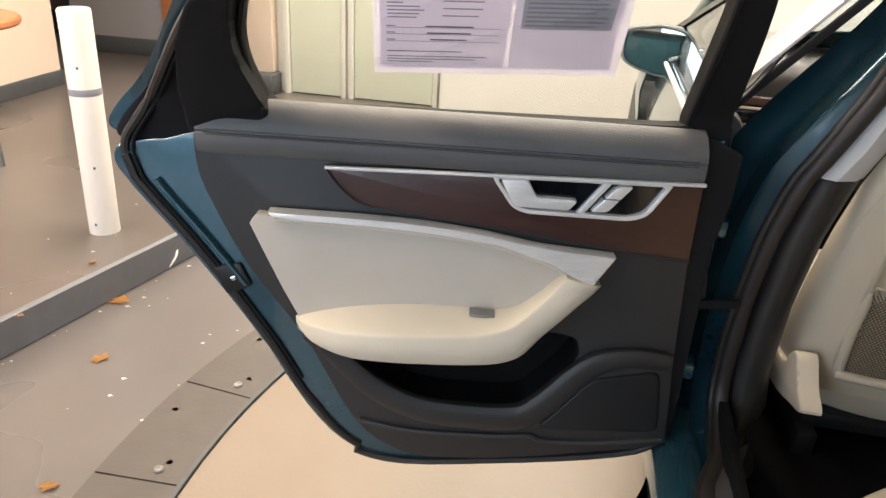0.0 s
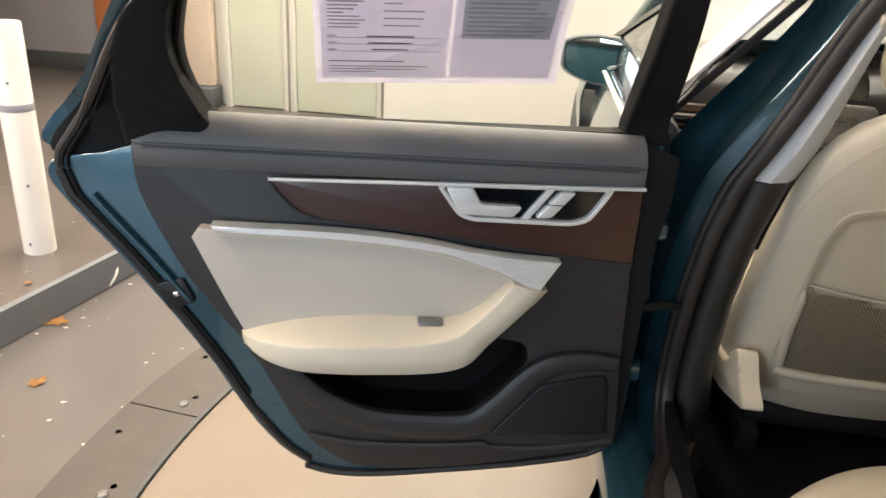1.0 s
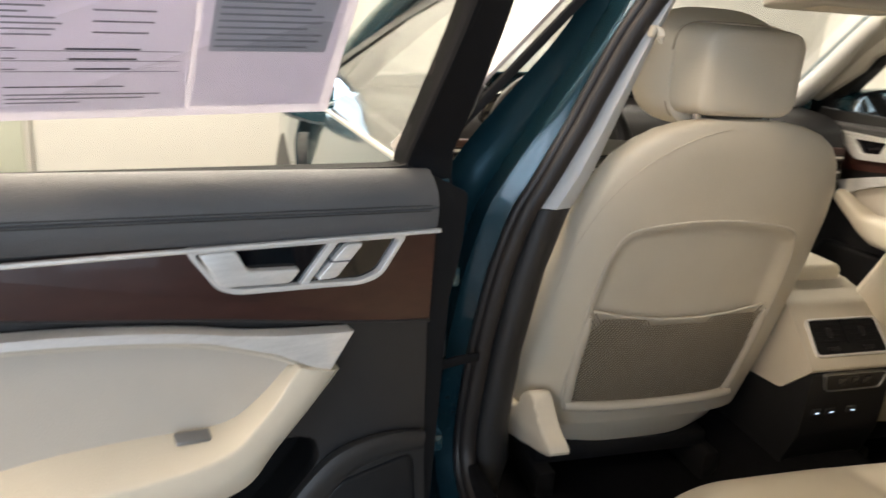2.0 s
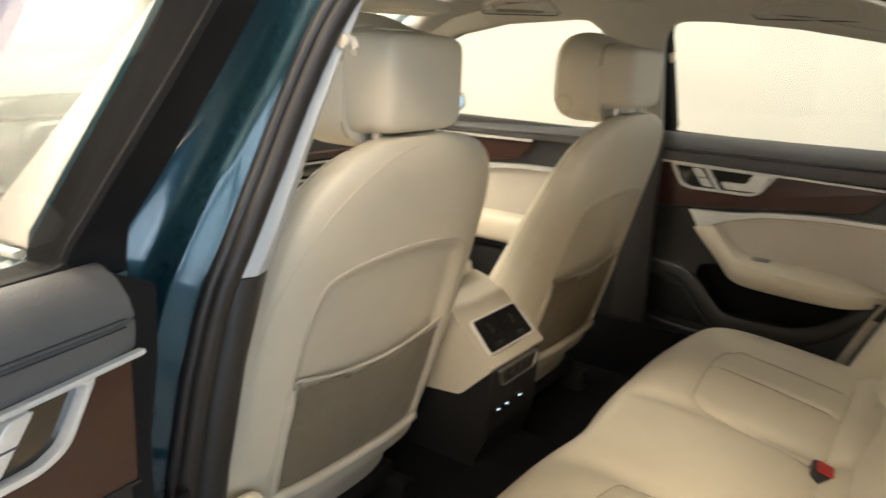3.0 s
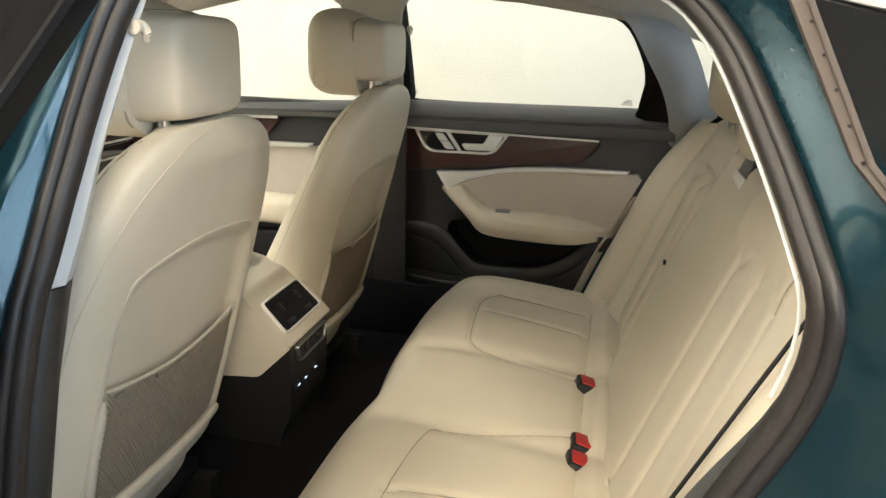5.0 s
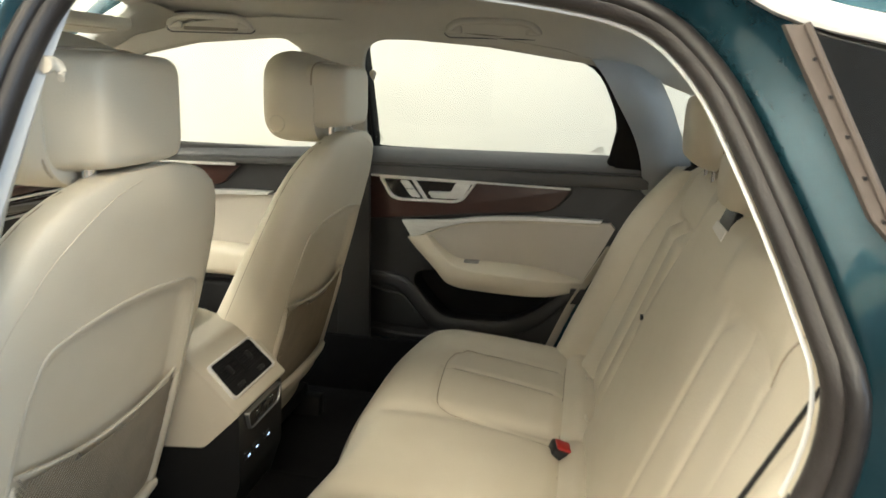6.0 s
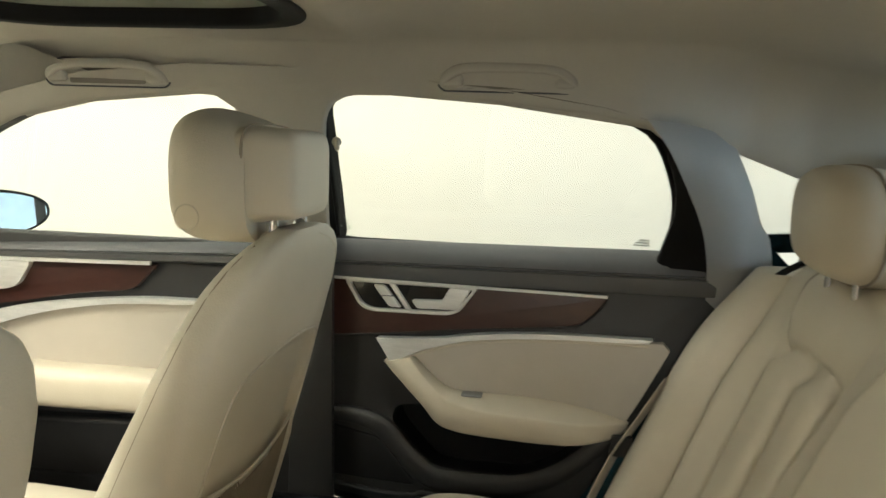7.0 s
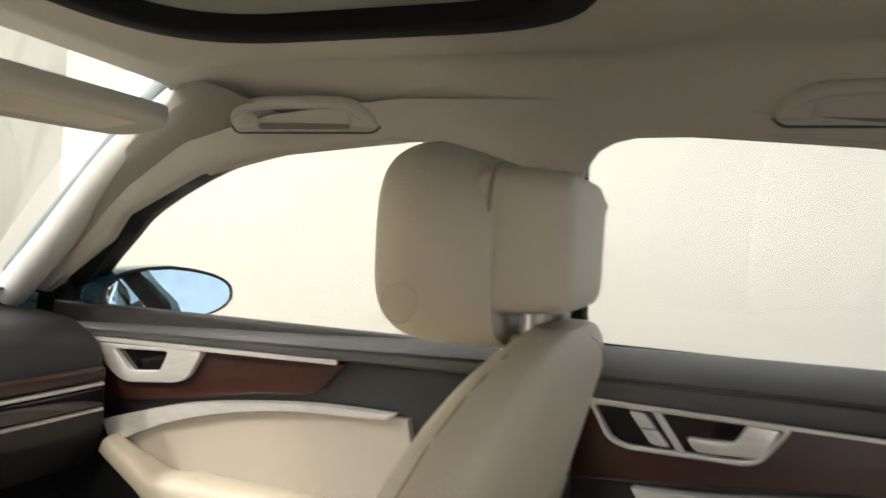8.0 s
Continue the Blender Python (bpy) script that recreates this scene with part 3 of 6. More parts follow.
def rear_door(f, opened, label):
    d = thing("rear_door", f(0.35, 0, 0.26), label, "car door", "rear doors")
    # painted shell with its rounded rim, and the outer skin
    shell = smooth_line([(-0.068, 0.92), (-0.072, 0.70), (-0.074, 0.40), (-0.06, 0.318), (0.05, 0.288), (0.25, 0.270), (0.40, 0.264), (0.490, 0.285), (0.556, 0.335), (0.612, 0.42),
                         (0.660, 0.51), (0.715, 0.60), (0.790, 0.71), (0.858, 0.80), (0.885, 0.845), (0.870, 0.875), (0.80, 0.885)], 3) + [Vector((0.70, 0.915)), Vector((0.4, 0.92))]
    pocket = smooth_line([(0.555, 0.556), (0.520, 0.520), (0.470, 0.470), (0.405, 0.428), (0.333, 0.417), (0.225, 0.414), (0.185, 0.440), (0.130, 0.505), (0.120, 0.54), (0.150, 0.568), (0.30, 0.575), (0.45, 0.572)], 4, True)
    part("shell", slab([tuple(p) for p in shell], -0.115, 0.004, f, 0.016, 3, [[(0.34 + (p[0] - 0.34) * 1.03, 0.49 + (p[1] - 0.49) * 1.06) for p in pocket]]), PAINT, d, "teal metallic painted inner shell")

    def skin(u, v):
        s, z = -0.068 + 0.953 * u, 0.262 + 0.655 * v
        s = min(s, lerp(((0.262, 0.46), (0.335, 0.556), (0.51, 0.66), (0.60, 0.715), (0.80, 0.868), (0.86, 0.910), (0.90, 0.922), (0.95, 0.905)), z)) if u > 0.5 else s
        return f(s, -0.116 - 0.035 * math.sin(math.pi * min(1, v * 0.95 + 0.05)) ** 0.7, z)
    part("outer_skin", sheet(skin, 24, 14, 0.004), PAINT, d, "teal metallic painted outer skin")
    hs = [f(0.62 + 0.2 * t, -0.165 - 0.02 * math.sin(math.pi * t), 0.80 + 0.01 * math.sin(math.pi * t)) for t in [k / 12 for k in range(13)]]
    part("outer_handle", sweep(hs, superellipse(0.008, 0.014, 3, 12)), PAINT, d, "teal pull handle")
    # rim seal
    rim = [f(p[0] * 0.985 - 0.004 if p[0] > 0.5 else p[0] + 0.016, 0.004, p[1] + (0.006 if p[1] < 0.4 else 0.0)) for p in shell if p[1] < 0.83][6:]
    up = smooth_line([(0.866, 0.858), (0.862, 0.885), (0.842, 0.915), (0.790, 0.990), (0.735, 1.067), (0.69, 1.12), (0.63, 1.175)], 4)
    part("rim_seal", tube(rim + [f.lean(p[0], 0.003, p[1]) for p in up], 0.0080, 8), RUBBER, d, "black rubber seal round the door's rear edge")
    fold = [v + f.n.to_3d() * 0.002 - f.u.to_3d() * 0.034 for v in rim[26:]]
    part("shell_fold", sweep(fold, superellipse(0.006, 0.010, 2.2, 10), tuple(f.n.to_3d())), PAINT, d, "pressed fold along the painted shell")
    part("seal_lip", tube([v + f.n.to_3d() * 0.004 - f.u.to_3d() * 0.013 for v in rim[20:] + [f.lean(p[0], 0.003, p[1]) for p in up]], 0.0030, 6), FRAMEBLACK, d)
    # card with the pocket cut out
    card = smooth_line([(-0.030, 0.91), (-0.035, 0.80), (-0.042, 0.66), (-0.048, 0.53), (-0.060, 0.37), (-0.050, 0.335), (0.07, 0.316), (0.218, 0.296), (0.367, 0.292), (0.441, 0.312),
                        (0.511, 0.378), (0.580, 0.520), (0.615, 0.580), (0.684, 0.680), (0.738, 0.80), (0.752, 0.85), (0.754, 0.91)], 3)
    part("card", slab([tuple(p) for p in card], 0.0, 0.020, f, 0.008, 3, [[tuple(p) for p in pocket]]), DARK, d, "dark grey door card")
    part("edge_trim", slab(rounded([(-0.034, 0.93), (-0.098, 0.90), (-0.094, 0.82), (-0.080, 0.74), (-0.074, 0.40), (-0.066, 0.305), (-0.055, 0.310), (-0.046, 0.53)] if opened else [(-0.034, 0.93), (-0.070, 0.90), (-0.074, 0.40), (-0.066, 0.305), (-0.055, 0.310), (-0.046, 0.53)], 0.008), 0.002, 0.009, f, 0.002), FRAMEBLACK, d, "black edge seal strip")
    bm = bmesh.new()
    back = [bm.verts.new((p[0], -0.055, p[1])) for p in pocket]
    front = [bm.verts.new((p[0], 0.016, p[1])) for p in pocket]
    for i in range(len(pocket)):
        bm.faces.new((back[i], back[(i + 1) % len(pocket)], front[(i + 1) % len(pocket)], front[i]))
    bm.faces.new(back)
    bmesh.ops.solidify(bm, geom=bm.faces[:], thickness=0.003)
    part("pocket", mapped(bm, f), BLACK, d, "black storage pocket")
    lip = smooth_line([(0.585, 0.560), (0.535, 0.512), (0.478, 0.455), (0.408, 0.415), (0.333, 0.400), (0.222, 0.398), (0.172, 0.430), (0.118, 0.492), (0.080, 0.520), (0.02, 0.530), (-0.040, 0.524)], 5)
    part("pocket_lip", sweep([f(p[0], 0.030, p[1]) for p in lip], superellipse(0.022, 0.012, 2.6, 14), tuple(f.n.to_3d()), scale=lambda t: 0.7 + 0.5 * math.sin(math.pi * t)), DARK, d)
    grille = rounded([(0.180, 0.366), (0.092, 0.478), (-0.030, 0.500), (-0.046, 0.366)], 0.02)
    part("speaker_cover", slab(grille, 0.010, 0.025, f, 0.006, 3), BLACK, d, "black speaker cover")
    low = smooth_line([(0.50, 0.372), (0.40, 0.352), (0.25, 0.347), (0.19, 0.350), (0.165, 0.340), (0.08, 0.338), (-0.055, 0.350)], 5)
    part("lower_rib", tube([f(p[0], 0.021, p[1]) for p in low], 0.006, 8), DARK, d)
    belt_roll(f, -0.032, 0.745, 0.935, 0.955, d)
    # wood band with its bright edge
    wood = [(-0.036, 0.862), (-0.036, 0.724), (0.12, 0.745), (0.264, 0.768), (0.392, 0.785), (0.470, 0.796), (0.505, 0.806), (0.534, 0.833), (0.552, 0.860)]
    part("wood_band", slab([(-0.036, 0.862), (-0.036, 0.724)] + [tuple(p) for p in smooth_line(wood[1:], 4)][1:], 0.010, 0.034, f, 0.005, 3), WOOD, d, "dark red-brown wood trim")
    part("wood_edge", tube([f(p[0], 0.034, p[1] - 0.002) for p in smooth_line(wood[1:], 4)], 0.0022, 6), DARK, d)
    part("bright_strip", sweep([f(0.551 - 0.583 * t, 0.050, 0.8645 - 0.003 * t) for t in [k / 20 for k in range(21)]], [(-0.004, -0.0024), (0.003, -0.0024), (0.004, 0.0), (0.003, 0.0024), (-0.004, 0.0024)]), ALU, d, "thin satin aluminium strip")
    inner_handle(f, d, (lambda s, z: (s, z + 0.005)), 0.036)
    # leather insert, aluminium spear, arm rest
    top = smooth_line([(0.660, 0.778), (0.619, 0.775), (0.445, 0.767), (0.302, 0.750), (0.208, 0.722), (0.150, 0.690)], 4)
    bot = smooth_line([(0.176, 0.672), (0.206, 0.640), (0.240, 0.612), (0.375, 0.605), (0.570, 0.585), (0.598, 0.592), (0.672, 0.762)], 3)
    part("insert", slab([tuple(p) for p in top + bot], 0.012, 0.040, f, 0.014, 4), LEATHER_PERF, d, "beige leather insert")
    up = smooth_line([(0.640, 0.7875), (0.445, 0.780), (0.312, 0.765), (0.210, 0.745), (0.089, 0.733)], 6)
    dn = smooth_line([(0.123, 0.675), (0.150, 0.694), (0.208, 0.723), (0.302, 0.751), (0.445, 0.769), (0.632, 0.7785)], 6)
    part("spear", slab([tuple(p) for p in up + dn], 0.030, 0.056, f, 0.006, 3), ALU, d, "bright satin aluminium spear trim")
    part("insert_lip", tube([f(p[0], 0.047, p[1] - 0.006) for p in dn], 0.0035, 6), SHELL, d)
    # arm rest: back edge (s, z), lip (s, z, d), lower edge (s, z, d), from its rear end round to the spear's tip
    ARM = (((0.606, 0.590), (0.604, 0.588, 0.040), (0.600, 0.578, 0.040)), ((0.596, 0.597), (0.593, 0.595, 0.058), (0.586, 0.566, 0.060)), ((0.570, 0.607), (0.566, 0.599, 0.080), (0.558, 0.557, 0.082)),
           ((0.520, 0.620), (0.515, 0.600, 0.099), (0.510, 0.547, 0.097)), ((0.450, 0.629), (0.448, 0.603, 0.106), (0.446, 0.542, 0.100)), ((0.380, 0.631), (0.378, 0.604, 0.106), (0.376, 0.541, 0.100)),
           ((0.330, 0.629), (0.320, 0.606, 0.104), (0.310, 0.541, 0.098)), ((0.296, 0.626), (0.282, 0.611, 0.100), (0.264, 0.543, 0.093)), ((0.262, 0.626), (0.250, 0.620, 0.094), (0.229, 0.554, 0.087)),
           ((0.235, 0.634), (0.228, 0.636, 0.086), (0.198, 0.586, 0.079)), ((0.205, 0.658), (0.200, 0.660, 0.077), (0.160, 0.622, 0.071)), ((0.182, 0.682), (0.178, 0.684, 0.069), (0.126, 0.655, 0.063)),
           ((0.168, 0.696), (0.165, 0.697, 0.063), (0.106, 0.679, 0.057)))
    lines = [smooth_line([a[k] if k else (a[0][0], a[0][1], 0.028) for a in ARM], 4) for k in range(3)]
    rings = []
    for p, q, r in zip(*lines):
        mid = (q + r) / 2
        m1, m2 = p.lerp(q, 0.50), p.lerp(q, 0.93)
        pts = [(p.x, 0.028, p.y), (m1.x, 0.028 + (q.z - 0.028) * 0.48, m1.y + 0.002), (m2.x, 0.028 + (q.z - 0.028) * 0.92, m2.y + 0.001), (q.x * 0.93 + r.x * 0.07, q.z + 0.001, q.y * 0.93 + r.y * 0.07),
               (mid.x, q.z + 0.003, mid.y), (q.x * 0.14 + r.x * 0.86, r.z - 0.001, q.y * 0.14 + r.y * 0.86), (r.x, r.z - 0.014, r.y), (r.x, 0.050, r.y), (r.x, 0.028, r.y + 0.002)]
        rings.append([f(v.x, v.y, v.z) for v in smooth_line(pts, 3)])
    bm = loft(rings)
    part("arm_rest", bm, LEATHER, d, "padded beige leather arm rest")
    part("window_switch", slab(rounded([(0.318, 0.048), (0.318, 0.066), (0.276, 0.066), (0.276, 0.048)], 0.003), 0.0, 0.004, lambda a, e, b: f(a, b, 0.6260 - 0.22 * (b - 0.048) + e - 0.10 * max(0.0, 0.30 - a)), 0.001), METALGREY, d, "grey window switch")
    # window frame, leaning inwards
    fore = ((0.0, 0.938), (-0.006, 0.946), (0.004, 1.04), (0.018, 1.15), (0.040, 1.215)) if opened else ((-0.018, 0.938), (-0.021, 0.946), (0.0, 1.04), (0.024, 1.15), (0.046, 1.215))
    hole = smooth_line([*fore, (0.13, 1.237), (0.25, 1.234), (0.38, 1.222), (0.50, 1.205), (0.605, 1.172), (0.648, 1.095), (0.660, 1.030), (0.650, 0.965), (0.636, 0.944), (0.60, 0.941), (0.03, 0.936), (0.012, 0.936)], 4, True)
    hole = [tuple(p) for p in hole]
    wide = 0.010 if opened else 0.0
    out = [tuple(p) for p in smooth_line([(-0.070 - wide, 0.90), (-0.046 - wide, 1.04), (-0.016 - wide, 1.16), (0.02 - wide, 1.25), (0.12, 1.275), (0.25, 1.273), (0.40, 1.26), (0.52, 1.24), (0.63, 1.19), (0.70, 1.125), (0.79, 1.0), (0.868, 0.915), (0.872, 0.880), (0.80, 0.872)], 4)]
    part("window_frame", slab(out, -0.050, -0.006, f.lean, 0.003, 2, [hole]), FRAMEBLACK, d, "black window frame")
    skin2 = [(p[0] + 0.030 * ease((p[0] - 0.45) / 0.2), p[1]) for p in out]
    part("outer_frame", slab(skin2, -0.075, -0.052, f.lean, 0.004, 2, [[(0.33 + (p[0] - 0.33) * 1.06, 1.08 + (p[1] - 1.08) * 1.06) for p in hole]]), PAINT, d, "teal outer window frame")
    tri = rounded([(0.635, 1.140), (0.650, 1.105), (0.658, 1.075), (0.660, 1.03), (0.642, 0.955), (0.634, 0.940), (0.656, 0.912), (0.757, 0.905), (0.762, 0.97), (0.735, 1.05), (0.705, 1.11), (0.66, 1.15)], 0.012)
    part("corner_cover", slab([tuple(p) for p in tri], -0.010, 0.040, f.lean, 0.008, 3), FRAMEBLACK, d, "black corner cover")
    line = [f.lean(p[0], -0.004, p[1]) for p in hole]
    part("glass_seal", tube(line, 0.005, 6, closed=True), FRAMEBLACK, d)
    pane = part("window_pane", slab([(0.33 + (p[0] - 0.33) * 1.05, 1.08 + (p[1] - 1.08) * 1.08) for p in hole], -0.034, -0.030, f.lean), GLASS, d, "clear side window glass")
    pane.visible_shadow = False
    if not opened:
        for k in range(3):
            part("glass_mark", slab([(0.622, 0.958 + 0.006 * k), (0.590 + 0.006 * k, 0.958 + 0.006 * k), (0.590 + 0.006 * k, 0.961 + 0.006 * k), (0.622, 0.961 + 0.006 * k)], -0.030, -0.0292, f.lean), TRIMGREY, pane, "faint etched mark in the glass")
    part("latch", slab(rounded([(0.724, 0.616), (0.744, 0.666), (0.698, 0.676), (0.680, 0.634)], 0.006), -0.004, 0.012, f, 0.003), BLACK, d, "black latch opening")
    part("latch_bolt", slab(rounded([(0.713, 0.643), (0.717, 0.651), (0.707, 0.654), (0.704, 0.646)], 0.003), 0.0, 0.014, f, 0.002), CHROME, d, "bright latch pin")
    if opened:
        for z, x in ((0.765, -0.875), (0.480, -0.880)):
            part("hinge", box(x, 0.035, z - 0.016, x + 0.050, 0.085, z + 0.016, 0.006), PAINT, d, "teal painted hinge")
            part("hinge_arm", box(x + 0.004, 0.050, z - 0.085, x + 0.036, 0.095, z - 0.014, 0.006), BLACK, d, "black hinge arm")
        strap = [Vector(p) for p in ((-0.905, 0.03, 0.612), (-0.86, 0.035, 0.617), (-0.815, 0.045, 0.622), (-0.775, 0.06, 0.618))]
        part("check_strap", sweep(strap, superellipse(0.004, 0.008, 3, 10)), FRAMEBLACK, d, "black check strap")
        boot = [Vector((-0.856 + 0.001 * k, 0.03 + 0.002 * k, 0.690 - 0.007 * k)) for k in range(9)]
        part("cable_boot", tube(boot, 0.012, 10), RUBBER, d, "black rubber cable boot")
    return d


rear_door(LEFT_REAR, True, "open teal rear car door with dark and beige leather trim")
rear_door(RIGHT_REAR, False, "closed rear car door with beige leather and wood trim")

# printed sheets taped to the open door's window
f = LEFT_REAR
sheet_ob = thing("window_sticker", f.lean(0.30, -0.03, 1.03), "white printed vehicle information sheets on the side window", "paper sheet")
G = (lambda s, d, z: f.lean(s, d, z))
part("backing", slab([(0.480, 1.008), (0.128, 1.020), (0.145, 1.185), (0.474, 1.185)], -0.0290, -0.0275, G), PAPERWHITE, sheet_ob)
part("left_page", slab([(0.470, 1.018), (0.293, 1.024), (0.300, 1.185), (0.466, 1.185)], -0.0275, -0.0265, G), PAPERWHITE, sheet_ob)
part("right_page", slab([(0.287, 1.026), (0.142, 1.030), (0.155, 1.185), (0.294, 1.185)], -0.0275, -0.0265, G), PAPERWHITE, sheet_ob)
part("grey_block", slab([(0.279, 1.090), (0.158, 1.094), (0.162, 1.185), (0.284, 1.185)], -0.0265, -0.0258, G), PAPERGREY, sheet_ob, "grey printed block of text")
rnd = random.Random(5)


def print_bar(s0, s1, z, h, mat, d=-0.0258):
    part("print_bar", slab([(s0, z), (s1, z + (s0 - s1) * 0.03), (s1, z + h + (s0 - s1) * 0.03), (s0, z + h)], -0.0266, d, G), mat, sheet_ob)


for k, (a, b, c) in enumerate(((0.460, 0.395, 0), (0.460, 0.335, 0), (0.460, 0.320, 0))):
    print_bar(a, b, 1.028 + 0.0045 * k, 0.0016, INK)
print_bar(0.460, 0.355, 1.0455, 0.0014, INKDARK)
for z in (1.062, 1.073, 1.083):
    print_bar(0.460, 0.305, z, 0.0008, INK)
    print_bar(0.460, 0.448, z + 0.002, 0.0016, INK)
for z, w in ((1.066, 0.05), (1.076, 0.06), (1.086, 0.065)):
    print_bar(0.375 + w / 2, 0.375 - w / 2, z, 0.002, INKDARK)
for k in range(16):
    z = 1.098 + 0.0052 * k
    w = 0.02 + 0.03 * rnd.random()
    print_bar(0.458, 0.458 - w, z, 0.0017, INK)
    if k % 2:
        w = 0.02 + 0.035 * rnd.random()
        print_bar(0.385, 0.385 - w, z, 0.0017, INK)
for k in range(13):
    z = 1.0945 + 0.0065 * k
    print_bar(0.275, 0.168 + 0.02 * rnd.random(), z, 0.0022, INK, -0.0250)

# ---------------------------------------------------------------- front doors with mirrors


def front_door(f, label):
    d = thing("front_door", f(0.5, 0, 0.26), label, "car door", "front doors")

    def skin(u, v):
        s, z = -0.005 + 1.06 * u, 0.27 + (0.645 - 0.045 * u) * v
        bulge = 0.055 * math.sin(math.pi * (0.12 + 0.80 * v)) ** 0.8 - 0.10 * max(0, v - 0.86)
        return f(s, -0.035 - bulge + 0.02 * (u - 0.4) ** 2, z)
    part("outer_skin", sheet(skin, 26, 18, 0.006), PAINT, d, "teal metallic painted outer skin")
    card = smooth_line([(0.02, 0.92), (0.02, 0.32), (0.2, 0.29), (0.9, 0.29), (1.04, 0.34), (1.05, 0.92)], 3)
    part("card", slab([tuple(p) for p in card], -0.01, 0.020, f, 0.008, 3), DARK, d, "dark grey door card")
    belt_roll(f, 0.0 if f.o.x > 0 else 0.09, 1.06, 0.932, 0.880, d, 26, (0.72, 0.26))
    wood = smooth_line([(0.365, 0.862), (0.392, 0.835), (0.430, 0.805), (0.55, 0.79), (0.75, 0.755), (0.95, 0.735), (1.0, 0.735)], 4)
    part("wood_band", slab([tuple(p) for p in wood] + [(1.0, 0.858)], 0.010, 0.034, f, 0.005, 3), WOOD, d, "dark red-brown wood trim")
    part("bright_strip", sweep([f(0.372 + 0.62 * t, 0.046, 0.868 - 0.012 * t) for t in [k / 20 for k in range(21)]], [(-0.004, -0.004), (0.003, -0.004), (0.004, 0.0), (0.003, 0.004), (-0.004, 0.004)]), ALU, d, "thin satin aluminium strip")
    # opener: bezel and lever
    bz = rounded([(0.650, 0.858), (0.682, 0.806), (0.706, 0.794), (0.825, 0.782), (0.852, 0.792), (0.930, 0.850)], 0.012)
    hole = rounded([(0.728, 0.850), (0.745, 0.812), (0.815, 0.804), (0.858, 0.843)], 0.008)
    bez = part("handle_bezel", slab([tuple(p) for p in bz], 0.030, 0.048, f, 0.004, 3, [[tuple(p) for p in hole]]), ALU, d, "satin aluminium door opener")
    part("handle_recess", slab([tuple(p) for p in rounded([(0.722, 0.852), (0.742, 0.808), (0.818, 0.800), (0.864, 0.848)], 0.006)], 0.012, 0.036, f), GLOSSBLACK, bez, "gloss black recess")
    up = smooth_line([(0.26, 0.794), (0.40, 0.792), (0.55, 0.778), (0.68, 0.758), (0.78, 0.732), (0.87, 0.705)], 6)
    dn = smooth_line([(0.845, 0.660), (0.80, 0.684), (0.72, 0.718), (0.60, 0.752), (0.45, 0.776), (0.27, 0.784)], 6)
    part("spear", slab([tuple(p) for p in up + dn], 0.030, 0.058, f, 0.006, 3), ALU, d, "bright satin aluminium spear trim")
    ins = [tuple(p) for p in smooth_line([(0.24, 0.786), (0.45, 0.777), (0.60, 0.753), (0.72, 0.719), (0.80, 0.685), (0.845, 0.661)], 4)] + [(0.80, 0.62), (0.70, 0.60), (0.28, 0.58), (0.22, 0.70)]
    part("insert", slab(ins, 0.012, 0.040, f, 0.014, 4), LEATHER_PERF, d, "beige leather insert")
    arm = smooth_line([(0.25, 0.588), (0.40, 0.592), (0.60, 0.592), (0.68, 0.600), (0.74, 0.622), (0.835, 0.668)], 6)
    part("arm_rest", sweep([f(p[0], 0.070, p[1]) for p in arm], superellipse(0.046, 0.045, 3.2, 24), tuple(f.n.to_3d()), scale=lambda t: (lerp(((0, 0.8), (0.1, 1), (0.50, 1), (0.72, 0.55), (1, 0.40)), t), lerp(((0, 0.7), (0.1, 1), (0.7, 1), (1, 0.5)), t))), LEATHER, d, "padded beige leather arm rest")
    part("pocket", slab(rounded([(0.25, 0.33), (0.95, 0.33), (0.90, 0.50), (0.30, 0.52)], 0.04), 0.015, 0.05, f, 0.015, 3), BLACK, d, "black storage pocket")
    hole2 = [tuple(p) for p in smooth_line([(0.03 if f.o.x > 0 else 0.010, 0.925), (0.065 if f.o.x > 0 else 0.036, 1.10), (0.085 if f.o.x > 0 else 0.060, 1.20), (0.11, 1.225), (0.19, 1.232), (0.38, 1.215), (0.54, 1.180), (0.72, 1.112), (0.82, 1.057), (0.94, 0.985), (1.03, 0.915), (1.02, 0.878)], 4, True)]
    out2 = [tuple(p) for p in smooth_line([(0.0, 0.90), (0.03, 1.10), (0.05, 1.22), (0.10, 1.26), (0.20, 1.268), (0.40, 1.25), (0.57, 1.212), (0.76, 1.14), (0.90, 1.06), (1.10, 0.93), (1.10, 0.86), (1.0, 0.86)], 4)]
    part("window_frame", slab(out2, -0.055 if f.o.x > 0 else -0.030, -0.012 if f.o.x > 0 else -0.020, f.lean, 0.003, 2, [hole2]), BLACK, d, "black window frame")
    pane = part("window_pane", slab([(0.45 + (p[0] - 0.45) * 1.03, 1.07 + (p[1] - 1.07) * 1.06) for p in hole2], -0.042 if f.o.x > 0 else -0.028, -0.038 if f.o.x > 0 else -0.024, f.lean), GLASS, d, "clear side window glass")
    pane.visible_shadow = False
    trim = [f(0.02 + 0.80 * t, -0.056, 0.925 - 0.040 * t) for t in [k / 16 for k in range(17)]]
    part("belt_moulding", sweep(trim, superellipse(0.006, 0.0045, 3, 10)), ALU, d, "bright belt moulding")
    part("mirror_triangle", slab(rounded([(1.00, 0.875), (1.12, 0.875), (1.11, 0.93), (1.01, 0.965)], 0.01), -0.04, 0.004, f.lean, 0.004), BLACK, d, "black mirror triangle")
    # mirror: housing, glass, foot
    hx = -1 if f.o.x < 0 else 1
